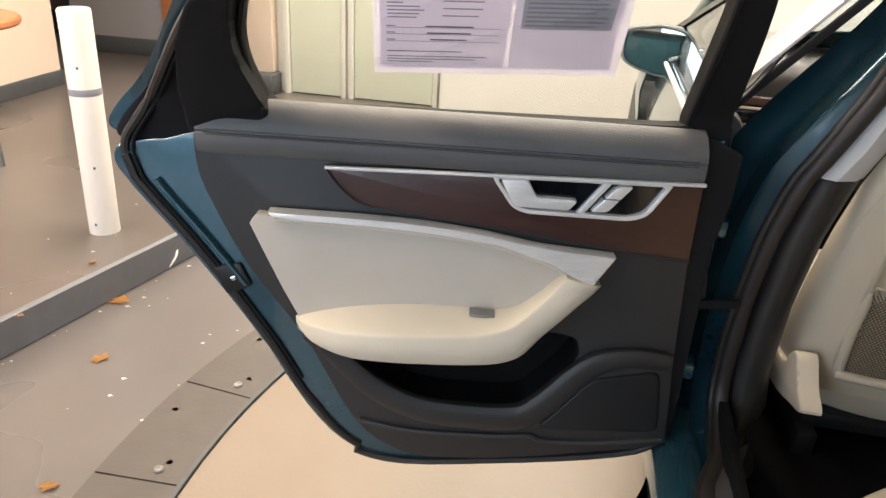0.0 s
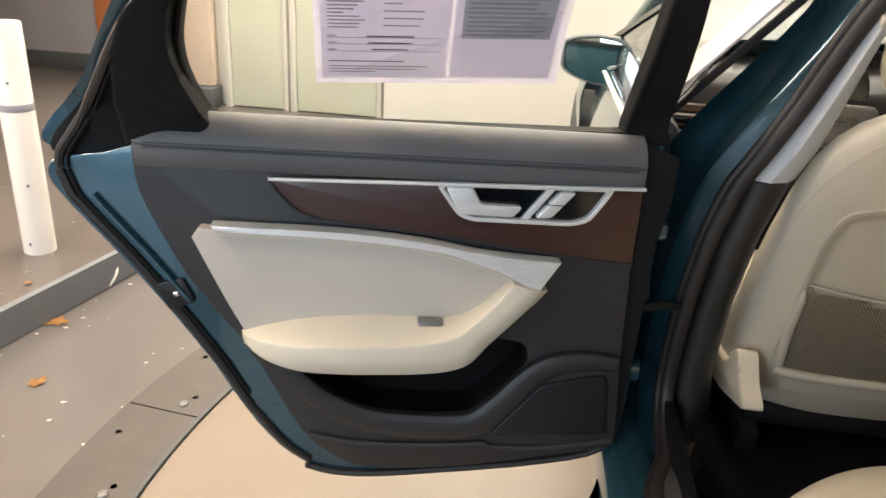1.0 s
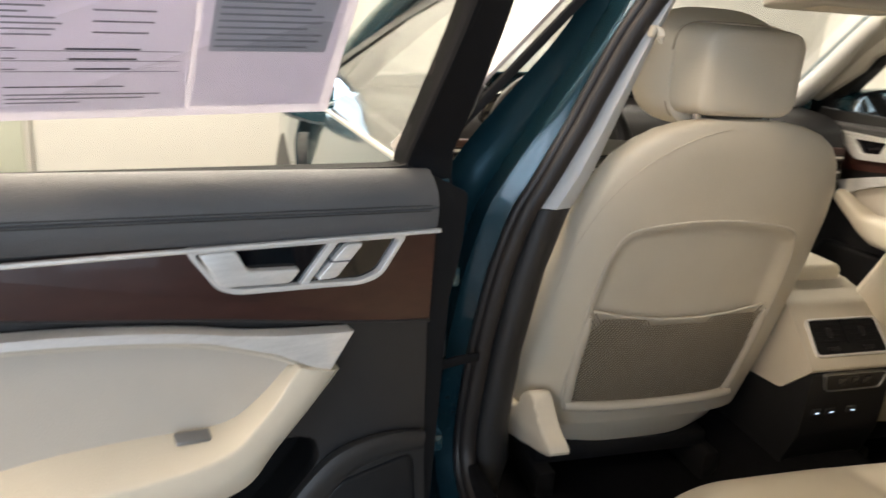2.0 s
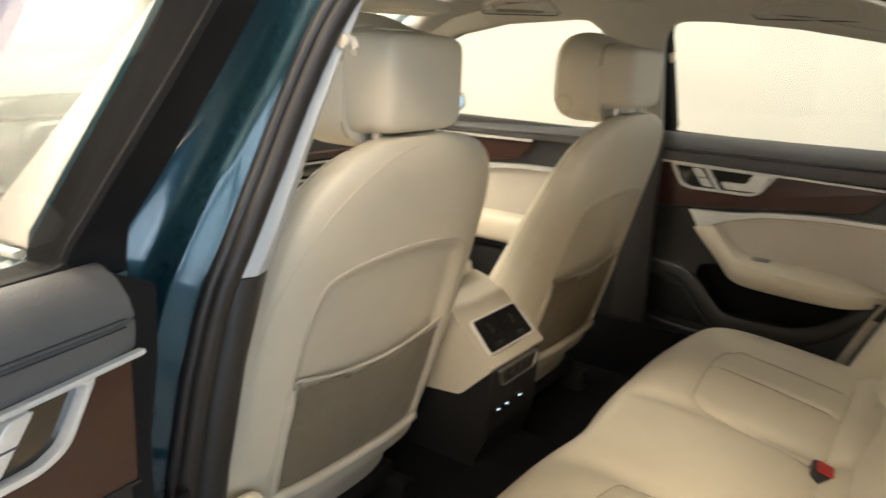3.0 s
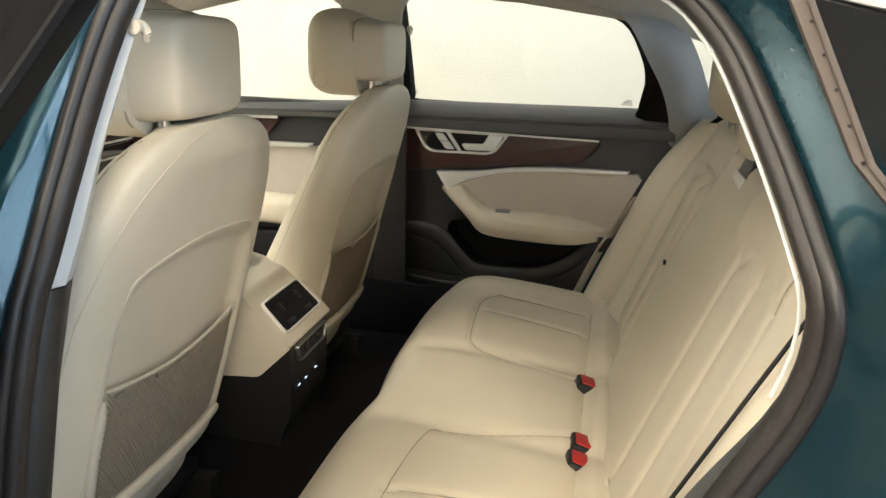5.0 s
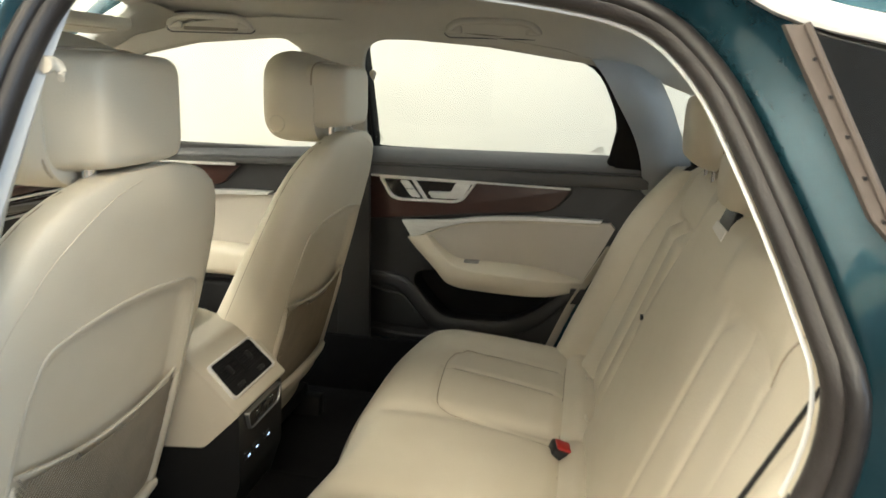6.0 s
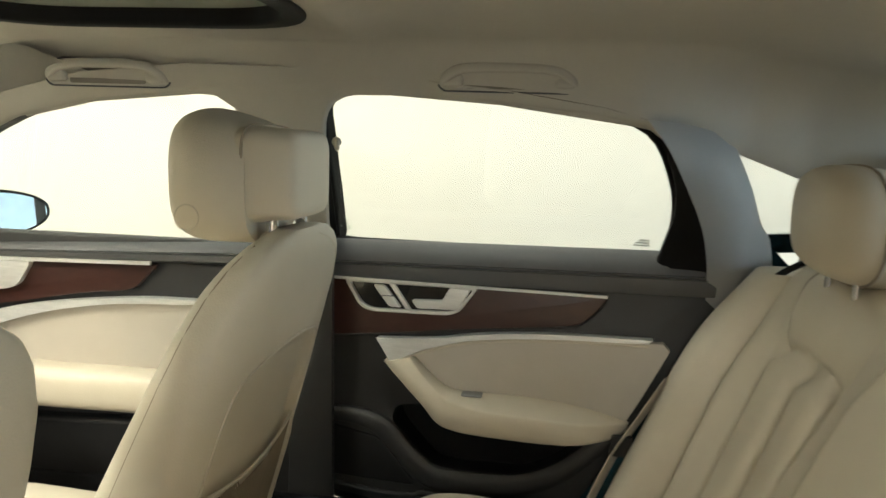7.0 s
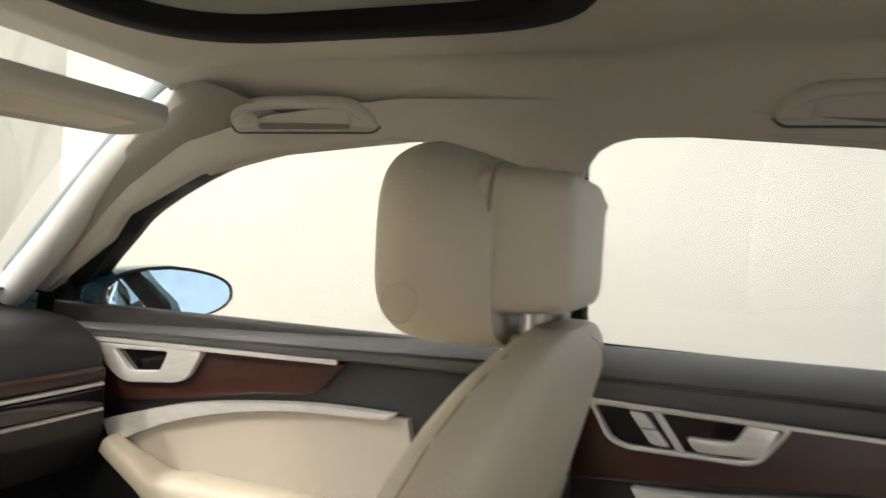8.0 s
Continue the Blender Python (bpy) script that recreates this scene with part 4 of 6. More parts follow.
    cx, cy, cz = hx * (0.925 if hx < 0 else 0.965), 0.99 if hx < 0 else 0.975, 0.905 if hx < 0 else 0.936
    hw, hh = (0.095, 0.068) if hx < 0 else (0.135, 0.064)

    def ring(k, dy, sc):
        pts = []
        for i in range(28):
            t = 2 * math.pi * i / 28
            c, s = math.cos(t), math.sin(t)
            a = math.copysign(abs(c) ** (0.46 if hx < 0 else 0.72), c)
            b = math.copysign(abs(s) ** (0.46 if hx < 0 else 0.80), s)
            taper = 1.0 - 0.28 * max(0, a)
            pts.append(Vector((cx + hx * hw * sc * a, cy + dy + (0.016 if hx < 0 else -0.059) * a + (0.05 if hx < 0 else 0.07) * hh * b, cz + hh * sc * b * taper + 0.006 * a)))
        return pts
    mir = part("mirror_housing", loft([ring(0, 0.0, 0.94), ring(0, -0.004, 1.0), ring(0, 0.03, 1.03), ring(0, 0.07, 0.92), ring(0, 0.10, 0.68), ring(0, 0.115, 0.35)]), PAINT, d, "teal mirror housing")
    part("mirror_glass", loft([ring(0, -0.002, 0.90), ring(0, -0.0075, 0.88)]), MIRROR, mir, "bright mirror glass")
    part("mirror_rim", sweep(ring(0, -0.003, 0.95), superellipse(0.003, 0.003, 2, 6), (0, 1, 0), True), METALGREY if hx < 0 else BLACK, mir, "slim mirror rim")
    foot = [Vector((hx * 0.845, cy + 0.0, cz - 0.05)), Vector((hx * 0.875, cy + 0.03, cz - 0.045)), Vector((hx * 0.905, cy + 0.04, cz - 0.02))]
    part("mirror_foot", sweep(foot, superellipse(0.022, 0.016, 3, 12)), BLACK, mir, "black mirror foot")
    return d


front_door(LEFT_FRONT, "closed teal front car door with door mirror")
front_door(RIGHT_FRONT, "closed front car door with beige leather and wood trim")

# ---------------------------------------------------------------- car body
car = thing("car_body", (0, 0, 0.15), "teal metallic sedan body parked on the turntable", "car")


def mirrored(pts, sx):
    return [Vector((sx * p[0], p[1], p[2])) for p in pts]


def skin_x(y, z):
    """Half width of the outer body."""
    plan = lerp(((-2.45, 0.70), (-2.2, 0.82), (-1.6, 0.895), (-0.8, 0.915), (0.0, 0.925), (0.8, 0.930), (1.3, 0.955), (1.8, 0.935), (2.15, 0.83), (2.42, 0.64)), y)
    return plan - 0.10 * max(0, (0.42 - z) / 0.2) ** 1.5 - 0.62 * max(0, z - 0.75) ** 1.3 + 0.012 * math.sin(8 * z)


def arch_low(y):
    low = 0.24
    for yc in (-1.50, 1.44):
        if abs(y - yc) < 0.39:
            low = max(low, 0.335 + math.sqrt(max(0, 0.39 ** 2 - (y - yc) ** 2)))
    return low


for sx in (-1, 1):
    def fender(u, v, a=1.16, b=2.42):
        y = a + (b - a) * u
        lo, hi = arch_low(y), lerp(((1.1, 0.955), (1.6, 0.90), (2.1, 0.80), (2.42, 0.66)), y)
        z = lo + (hi - lo) * v
        return Vector((sx * (skin_x(y, z) - 0.09 * max(0, v - 0.75) ** 1.5 * 2), y, z))
    part("front_fender", sheet(fender, 48, 14, 0.005), PAINT, car, "teal metallic front fender")

    def quarter(u, v):
        y = -0.87 - 1.57 * u
        lo, hi = max(arch_low(y), lerp(((-1.05, 0.24), (-0.79, 0.60)), y)), lerp(((-2.45, 0.86), (-1.7, 1.0), (-0.70, 0.96)), y)
        z = lo + (hi - lo) * v
        return Vector((sx * (skin_x(y, z) - 0.10 * max(0, v - 0.8) ** 1.5 * 3), y, z))
    part("rear_quarter_panel", sheet(quarter, 56, 14, 0.005), PAINT, car, "teal metallic rear quarter panel")
    part("sill", sweep([Vector((sx * 0.83, y, 0.27)) for y in (-1.08, -0.5, 0.0, 0.6, 1.06)], superellipse(0.055, 0.07, 3, 16)), PAINT, car, "teal painted sill")
    # wheels
    for yc in (-1.50, 1.44):
        wheel = part("tyre", lathe([(0.20, -0.11), (0.30, -0.115), (0.335, -0.09), (0.338, 0.0), (0.335, 0.09), (0.30, 0.115), (0.20, 0.11)], (sx * 0.79, yc, 0.338), 40, "x"), TYRE, car, "black tyre")
        part("rim", lathe([(0.02, sx * 0.07), (0.06, sx * 0.085), (0.19, sx * 0.075), (0.235, sx * 0.10), (0.245, sx * 0.10), (0.245, -sx * 0.08), (0.02, -sx * 0.08)], (sx * 0.79, yc, 0.338), 40, "x"), METALGREY, wheel, "alloy wheel rim")
        part("wheel_housing", lathe([(0.385, -0.16), (0.392, -0.16), (0.392, 0.09), (0.385, 0.09)], (sx * 0.78, yc, 0.338), 36, "x"), BLACK, car)


def roof_z(x, y):
    crown = 1.455 - 0.10 * (abs(x) / 0.62) ** 2.6
    return crown - 0.05 * max(0, (y - 0.25)) ** 1.6 * 1.6 - 0.075 * max(0, -0.35 - y) ** 1.5


# roof with the sunroof opening
def roof_fn(u, v):
    y = 0.66 - 1.72 * u
    w = lerp(((-1.06, 0.545), (-0.3, 0.60), (0.3, 0.60), (0.66, 0.57)), y)
    x = (2 * v - 1) * w
    return Vector((x, y, roof_z(x, y)))


def roof_hole(u, v):
    y, x = 0.66 - 1.72 * u, (2 * v - 1) * 0.6
    return abs(x) < 0.42 and -0.06 < y < 0.52


part("roof", sheet(roof_fn, 86, 40, 0.004, skip=roof_hole), PAINT, car, "teal metallic roof")


def hood_fn(u, v):
    y = 1.17 + 1.22 * u
    x = (2 * v - 1) * (skin_x(y, 0.8) - 0.10 - 0.1 * u * u)
    return Vector((x, y, lerp(((1.17, 0.985), (1.6, 0.94), (2.1, 0.83), (2.39, 0.70)), y) - 0.05 * (2 * v - 1) ** 2))


part("hood", sheet(hood_fn, 20, 16, 0.005), PAINT, car, "teal metallic hood")


def boot_fn(u, v):
    y = -1.62 - 0.82 * u
    x = (2 * v - 1) * (skin_x(y, 0.9) - 0.12)
    return Vector((x, y, lerp(((-2.44, 0.93), (-2.3, 1.0), (-1.62, 1.03)), y) - 0.04 * (2 * v - 1) ** 2))


part("boot_lid", sheet(boot_fn, 14, 16, 0.005), PAINT, car, "teal metallic boot lid")
for name, y0, s in (("front_bumper", 2.40, 1), ("rear_bumper", -2.42, -1)):
    def bump(u, v, y0=y0, s=s):
        x = (2 * u - 1) * 0.84
        z = 0.22 + (0.68 if s < 0 else 0.46) * v
        return Vector((x, y0 + s * (0.12 * math.cos(math.pi * (u - 0.5)) ** 0.8 * math.sin(math.pi * (0.15 + 0.7 * v)) - 0.18 * abs(2 * u - 1) ** 4), z))
    part(name, sheet(bump, 20, 10, 0.006), PAINT, car, "teal painted bumper")
part("underbody", slab(rounded([(-0.78, -2.3), (0.78, -2.3), (0.78, 2.3), (-0.78, 2.3)], 0.2), 0.16, 0.20, lambda a, d, b: Vector((a, b, d))), BLACK, car)
part("firewall", box(-0.78, 1.22, 0.2, 0.78, 1.26, 0.92, 0.01), BLACK, car)
part("boot_wall", box(-0.70, -1.02, 0.2, 0.70, -0.98, 0.955, 0.01), BLACK, car)


def windscreen(u, v):
    w = lerp(((0, 0.70), (1, 0.54)), v)
    x = (2 * u - 1) * w
    return Vector((x, 1.22 - 0.58 * v + 0.10 * (1 - (x / 0.72) ** 2) * (1 - v), 0.955 + 0.435 * v))


pane = part("windscreen", sheet(windscreen, 16, 12, 0.004), GLASS, car, "clear windscreen glass")
pane.visible_shadow = False


def backlight(u, v):
    w = lerp(((0, 0.66), (1, 0.52)), v)
    x = (2 * u - 1) * w
    return Vector((x, -1.66 + 0.60 * v - 0.06 * (1 - (x / 0.7) ** 2), 1.0 + 0.385 * v))


pane = part("rear_window", sheet(backlight, 16, 12, 0.004), GLASS, car, "clear rear window glass")
pane.visible_shadow = False
for sx in (-1, 1):
    a_out = smooth_line(mirrored([(0.585, 0.60, 1.34), (0.66, 0.80, 1.235), (0.75, 1.05, 1.085), (0.80, 1.22, 0.965)], sx), 5)
    part("a_pillar", sweep(a_out, superellipse(0.030, 0.036, 2.6, 14)), PAINT, car, "teal windscreen pillar")
    a_in = smooth_line(mirrored([(0.555, 0.60, 1.275), (0.625, 0.80, 1.185), (0.715, 1.04, 1.04), (0.765, 1.20, 0.935)], sx), 5)
    part("a_pillar_trim", sweep(a_in, superellipse(0.030, 0.032, 2.4, 14)), TRIMGREY, car, "pale grey windscreen pillar trim")
    rail = smooth_line(mirrored([(0.585, 0.60, 1.345), (0.605, 0.3, 1.365), (0.61, -0.1, 1.365), (0.60, -0.5, 1.345), (0.575, -0.85, 1.30), (0.545, -1.08, 1.25)], sx), 6)
    part("roof_rail", sweep(rail, superellipse(0.030, 0.030, 2.4, 14)), PAINT, car, "teal roof rail")
    c_out = smooth_line(mirrored([(0.56, -0.98, 1.30), (0.62, -1.18, 1.20), (0.70, -1.42, 1.08), (0.76, -1.62, 0.99)], sx), 5)
    part("c_pillar", sweep(c_out, superellipse(0.07, 0.05, 2.6, 14)), PAINT, car, "teal rear pillar")

# left door opening: seal, painted jamb, shut face
PILLAR_X = ((0.30, -0.756), (0.366, -0.754), (0.524, -0.756), (0.641, -0.752), (0.748, -0.742), (0.856, -0.718), (0.916, -0.686), (0.994, -0.650), (1.133, -0.602), (1.20, -0.572), (1.26, -0.555))


def jamb_x(y, z):
    """The plane of the left door opening's seal: along the middle pillar it follows PILLAR_X."""
    w = ease((-0.32 - y) / 0.26)
    fore, aft = 0.80 - 0.78 * max(0.0, z - 0.95) - 0.05 * max(0.0, 0.5 - z), 0.72 - 0.80 * max(0.0, z - 0.955)
    k = ease((y + 0.14) / 0.14)
    return -(fore * (1 - w) + aft * w) * (1 - k) + lerp(PILLAR_X, z) * k


OPENING = [(0.095, 0.41), (0.02, 0.36), (-0.15, 0.352), (-0.30, 0.36), (-0.416, 0.388), (-0.498, 0.450), (-0.566, 0.578), (-0.629, 0.738), (-0.681, 0.852), (-0.693, 0.928), (-0.676, 0.994),
           (-0.643, 1.077), (-0.605, 1.15), (-0.549, 1.197), (-0.446, 1.216), (-0.30, 1.224), (-0.13, 1.230), (-0.060, 1.225), (-0.020, 1.20), (0.004, 1.14), (0.034, 1.00), (0.046, 0.866), (0.062, 0.72), (0.085, 0.55)]
ring2 = [tuple(p) for p in smooth_line(OPENING, 4, True)]


def offset(pts, k):
    """The closed outline moved outwards by k."""
    out, n = [], len(pts)
    for i in range(n):
        a, b = Vector(pts[i - 1]), Vector(pts[(i + 1) % n])
        t = (b - a).normalized()
        out.append((pts[i][0] - t.y * k, pts[i][1] + t.x * k))
    return out


area = sum(a[0] * b[1] - b[0] * a[1] for a, b in zip(ring2, ring2[1:] + ring2[:1]))
OUTW = -1 if area > 0 else 1
r_trim, r_seal = (offset(ring2, OUTW * k) for k in (-0.009, 0.004))
part("seal_trim", sweep([Vector((jamb_x(y, z) + 0.008, y, z)) for y, z in r_trim if y < -0.12 and z > 0.845], superellipse(0.0019, 0.0018, 2.5, 10), (1, 0, 0)), TRIMGREY, car, "thin pale trim edge of the door opening")
part("door_seal", sweep([Vector((jamb_x(y, z) - 0.006, y, z)) for y, z in r_seal], superellipse(0.011, 0.014, 2.3, 12), (1, 0, 0), True), SEALTRIM, car, "brown-black rubber seal round the door opening")
part("seal_bulb", sweep([Vector((jamb_x(y, z) - 0.022, y, z)) for y, z in offset(ring2, OUTW * 0.012)], superellipse(0.008, 0.008, 2, 10), (1, 0, 0), True), RUBBER, car, "black bulb of the seal")


offset_rings = [offset(ring2, OUTW * k) for k in (0.006, 0.034, 0.080, 0.110)]
wide_rings = [offset(ring2, OUTW * k) for k in (0.006, 0.060, 0.120, 0.165)]
DEPTH = ((0, 0.006), (0.22, 0.030), (0.34, 0.055), (0.60, 0.064), (0.72, 0.088), (0.88, 0.110), (1.0, 0.125))
WIDE = ((0, 0.004), (0.33, 0.012), (0.66, 0.026), (1.0, 0.046))
near_rings = [offset(ring2, OUTW * k) for k in (0.006, 0.026, 0.050, 0.068)]
rows_j = []
for k in [i / 14 for i in range(15)]:
    row = []
    for i in range(len(ring2)):
        y0, z0 = ring2[i]
        g = ease((-0.30 - y0) / 0.20) * ease((1.10 - z0) / 0.10)
        up = ease((-0.45 - y0) / 0.14) * ease((z0 - 0.90) / 0.10)
        a, b = min(int(k * 3), 2), min(int(k * 3) + 1, 3)
        t = k * 3 - a
        p = Vector(offset_rings[a][i]).lerp(Vector(offset_rings[b][i]), t).lerp(Vector(wide_rings[a][i]).lerp(Vector(wide_rings[b][i]), t), g)
        p = p.lerp(Vector(near_rings[a][i]).lerp(Vector(near_rings[b][i]), t), up)
        dep = lerp(DEPTH, k) * (1 - 0.62 * ease((z0 - 0.90) / 0.24)) * (1 - g) + lerp(WIDE, k) * g
        dep = dep * (1 - up) + 0.058 * k * up
        row.append(Vector((jamb_x(y0, z0) - dep, p[0], max(p[1], 0.275))))
    rows_j.append(row)
bm = loft(rows_j, False)
bmesh.ops.solidify(bm, geom=bm.faces[:], thickness=0.003)
part("door_jamb", bm, PAINT, car, "glossy teal painted door jamb")
# grey trim plate inside the seal, along the foot of the opening and up beside the bench
rows_s = []
for k in range(7):
    t = k / 6
    ring_s = [Vector(a).lerp(Vector(b), ease((0.86 - a[1]) / 0.16)) for a, b in zip(ring2, offset(ring2, OUTW * (-0.004 - 0.028 * t)))]
    aft = [ease((-0.45 - y0) / 0.12) for y0, z0 in ring2]
    ring_s = [Vector(b).lerp(Vector(a), 0.55 * k) for a, b, k in zip(ring2, ring_s, aft)]
    rows_s.append([Vector((jamb_x(y0, z0) + 0.004 + 0.030 * t ** 0.8 * (1 - 0.55 * g), y, z)) for (y, z), (y0, z0), g in zip(ring_s, ring2, aft) if y0 < 0.0 and z0 < 0.86])
bm = loft(rows_s, False, closed=False)
bmesh.ops.solidify(bm, geom=bm.faces[:], thickness=0.004)
part("sill_plate", bm, DARKSOFT, car, "dark grey sill trim of the door opening")
# striker and pin on the rear jamb
# Outer pillar cover; its bright reflection is put into the colour.
part("b_pillar_cover", slab(rounded([(0.093, 0.93), (0.215, 0.93), (0.190, 1.235), (0.067, 1.235)], 0.006), 0.0, 0.008, lambda a, d, b: Vector((-(0.880 - 0.86 * (b - 0.95)) - d, a, b)), 0.003), COVERSHEEN, car, "outer pillar cover with its pale reflection painted in")
part("pillar_cover_seal", slab([(0.081, 0.93), (0.092, 0.93), (0.066, 1.235), (0.056, 1.235)], 0.018, 0.036, lambda a, d, b: Vector((-(0.835 - 0.86 * (b - 0.95)) - d, a, b)), 0.003), FRAMEBLACK, car, "black seal along the pillar cover")

# rear side windows behind the doors
BARE = material("dull_bare_trim", (0.105, 0.088, 0.078), 0.75, 0.0, 0, (0.075, 0.062, 0.055), 60, 0.9, ior=1.3)
for sx in (-1, 1):
    def qg(a, d, b, sx=sx):
        return Vector((sx * ((0.742 if sx < 0 else 0.795) + 0.10 * (a + 0.75) * (a < -0.75) - 0.66 * (b - 1.008) + d), a, b))
    edge = [(-0.668, 1.190), (-0.690, 1.130), (-0.716, 1.060), (-0.748, 1.020), (-0.775, 0.995)]
    fore = [(a + 0.013 + 0.03 * (b - 1.06), b) for a, b in edge]
    glass = edge + [(-1.08, 1.020), (-1.02, 1.080), (-0.90, 1.128), (-0.78, 1.165)]
    pane = part("quarter_window", slab(glass, 0.0, 0.004, qg), DARKGLASS if sx < 0 else GLASS, car, "small fixed rear side window")
    pane.visible_shadow = sx < 0
    if sx < 0:
        part("quarter_window_trim", slab(fore + edge[::-1], -0.004, 0.010, qg, 0.002), BARE, car, "dull bare front trim of the rear side window")
        part("trim_lip", sweep([qg(a + 0.002, 0.012, b) for a, b in edge], superellipse(0.003, 0.003, 2, 8), (1, 0, 0)), BARE, car, "thin dull lip of the rear side window")
        for k in range(6):
            b = 1.165 - 0.026 * k
            a = lerp([(q, p) for p, q in edge[::-1]], b) + 0.007
            part("trim_clip", lathe([(0.0004, -0.002), (0.0014, -0.002), (0.0014, 0.002), (0.0004, 0.002)], tuple(qg(a, 0.010, b)), 10, "x"), BLACK, car)
    rail_pts = [(-0.62, 1.216), (-0.668, 1.190), (-0.78, 1.165), (-0.90, 1.128), (-1.02, 1.080), (-1.08, 1.020)]
    part("window_moulding", sweep([qg(a, 0.008, b + 0.010) for a, b in smooth_line(rail_pts, 4)], superellipse(0.011, 0.007, 3, 10), (1, 0, 0)), ALU, car, "bright upper moulding of the rear side window")
    part("upper_rail", slab([(a, b + 0.016) for a, b in rail_pts] + [(-1.05, 1.16), (-0.80, 1.27), (-0.60, 1.30), (-0.58, 1.23)], -0.03, 0.004, qg, 0.006), PAINT, car)
    low = [(-0.775, 0.995), (-0.748, 1.006), (-0.745, 0.975), (-0.775, 0.955), (-1.10, 0.985), (-1.08, 1.020)]
    part("window_ledge", slab(low, -0.02, 0.006, qg, 0.004), PAINT, car)

# ---------------------------------------------------------------- cabin lining
floor_pts = [(-0.76, -0.60), (0.76, -0.60), (0.76, 1.22), (-0.76, 1.22)]
carpet = solo("carpet", slab(floor_pts, 0.19, 0.235, lambda a, d, b: Vector((a, b, d)), 0.01), CARPET, "black carpet on the car floor", "carpet", kind="structure")


def tunnel(u, v):
    x = (2 * u - 1) * 0.20
    y = -0.45 + 1.6 * v
    return Vector((x, y, 0.236 + (0.14 - 0.05 * (1 - v)) * ease(1.6 * (1 - abs(2 * u - 1)))))


part("tunnel", sheet(tunnel, 20, 10, 0.004), CARPET, carpet)
for sx in (-1, 1):
    part("side_carpet", box(sx * 0.745, -0.60, 0.2, sx * 0.765, 1.2, 0.40, 0.004), CARPET, carpet)
    mat_pts = rounded([(sx * 0.24, -0.10), (sx * 0.68, -0.10), (sx * 0.70, 0.30), (sx * 0.22, 0.30)], 0.04)
    solo("floor_mat", slab(mat_pts, 0.232, 0.247, lambda a, d, b: Vector((a, b, d)), 0.005), CARPET, "black carpet floor mat in the rear footwell", "floor mat", "floor mats")

SUN = (-0.385, 0.385, -0.045, 0.490)


def lining_edge(y):
    x = lerp(((-1.10, 0.60), (-0.95, 0.655), (-0.80, 0.675), (-0.69, 0.66), (-0.60, 0.60), (-0.50, 0.556), (-0.1, 0.552), (0.25, 0.578), (0.50, 0.612), (0.62, 0.63)), y)
    z = lerp(((-1.10, 1.03), (-0.95, 1.055), (-0.80, 1.105), (-0.69, 1.145), (-0.60, 1.165), (-0.50, 1.184), (-0.28, 1.213), (-0.1, 1.224), (0.25, 1.220), (0.47, 1.203), (0.62, 1.172)), y)
    return x, z


def lining(u, v):
    y = 0.62 - 1.67 * u
    ex, ez = lining_edge(y)
    q = 2 * v - 1
    if q < 0:
        pull = ease((-0.30 - y) / 0.30)
        ex, ez = ex - 0.020 - 0.060 * pull, ez + 0.012 + 0.030 * pull
    x = q * ex
    top = 1.318 - 0.05 * max(0, y - 0.35) - 0.30 * max(0, -0.62 - y) ** 1.5
    side = ease((abs(q) - 0.80) / 0.20)
    z = top - 0.018 * q * q - (top - 0.018 - ez) * (0.25 * side + 0.75 * side ** 2.2)
    # raised surround of the sunroof
    dx, dy = max(abs(x) - SUN[1], 0.0), max(y - SUN[3], SUN[2] - y, 0.0)
    z -= 0.014 * math.exp(-((math.hypot(dx, dy) - 0.035) / 0.03) ** 2)
    return Vector((x, y, z))


def lining_hole(u, v):
    p = lining(u, v)
    # rounded outline, inside the frame's middle line
    r, cy = 0.15, (SUN[2] + SUN[3]) / 2
    qx, qy = abs(p.x) - SUN[1] + r, abs(p.y - cy) - (SUN[3] - SUN[2]) / 2 + r
    return math.hypot(max(qx, 0.0), max(qy, 0.0)) + min(max(qx, qy), 0.0) - r < -0.018


head = solo("headlining", sheet(lining, 100, 84, 0.006, skip=lining_hole), HEADLINING, "pale grey fabric roof lining with sunroof opening", "headliner", kind="structure")
part("lining_joint", tube([lining(0.885 - 0.05 * t, 0.985 - 0.16 * t) + Vector((0, 0, -0.001)) for t in [k / 12 for k in range(13)]], 0.0016, 6), SEAM, head, "dark joint of the roof lining")
ring_o = rounded([(SUN[0], SUN[2]), (SUN[1], SUN[2]), (SUN[1], SUN[3]), (SUN[0], SUN[3])], 0.16, 10)
ring_i = rounded([(SUN[0] + 0.032, SUN[2] + 0.03), (SUN[1] - 0.032, SUN[2] + 0.03), (SUN[1] - 0.032, SUN[3] - 0.032), (SUN[0] + 0.032, SUN[3] - 0.032)], 0.14, 10)
sunroof = thing("sunroof", (0, 0.23, 1.33), "closed dark glass sunroof in a black frame", "sunroof")
part("frame", slab(ring_o, 1.38, 1.297, lambda a, d, b: Vector((a, b, d)), 0.006, 3, [ring_i]), FRAMEBLACK, sunroof, "black sunroof frame")
part("pane", slab(ring_o, 1.418, 1.424, lambda a, d, b: Vector((a, b, d))), ROOFGLASS, sunroof, "dark tinted roof glass")
part("blind", slab(ring_o, 1.322, 1.326, lambda a, d, b: Vector((a, b, d))), material("sage_grey_blind", (0.30, 0.33, 0.28), 0.7), sunroof, "grey-green roller blind")


def window_x(y, z):
    return 0.80 + 0.085 * min(y, 0.0) - 0.93 * (z - 0.96)


def trim_map(sx):
    return lambda a, d, b: Vector((sx * (window_x(a, b) - d), a, b))


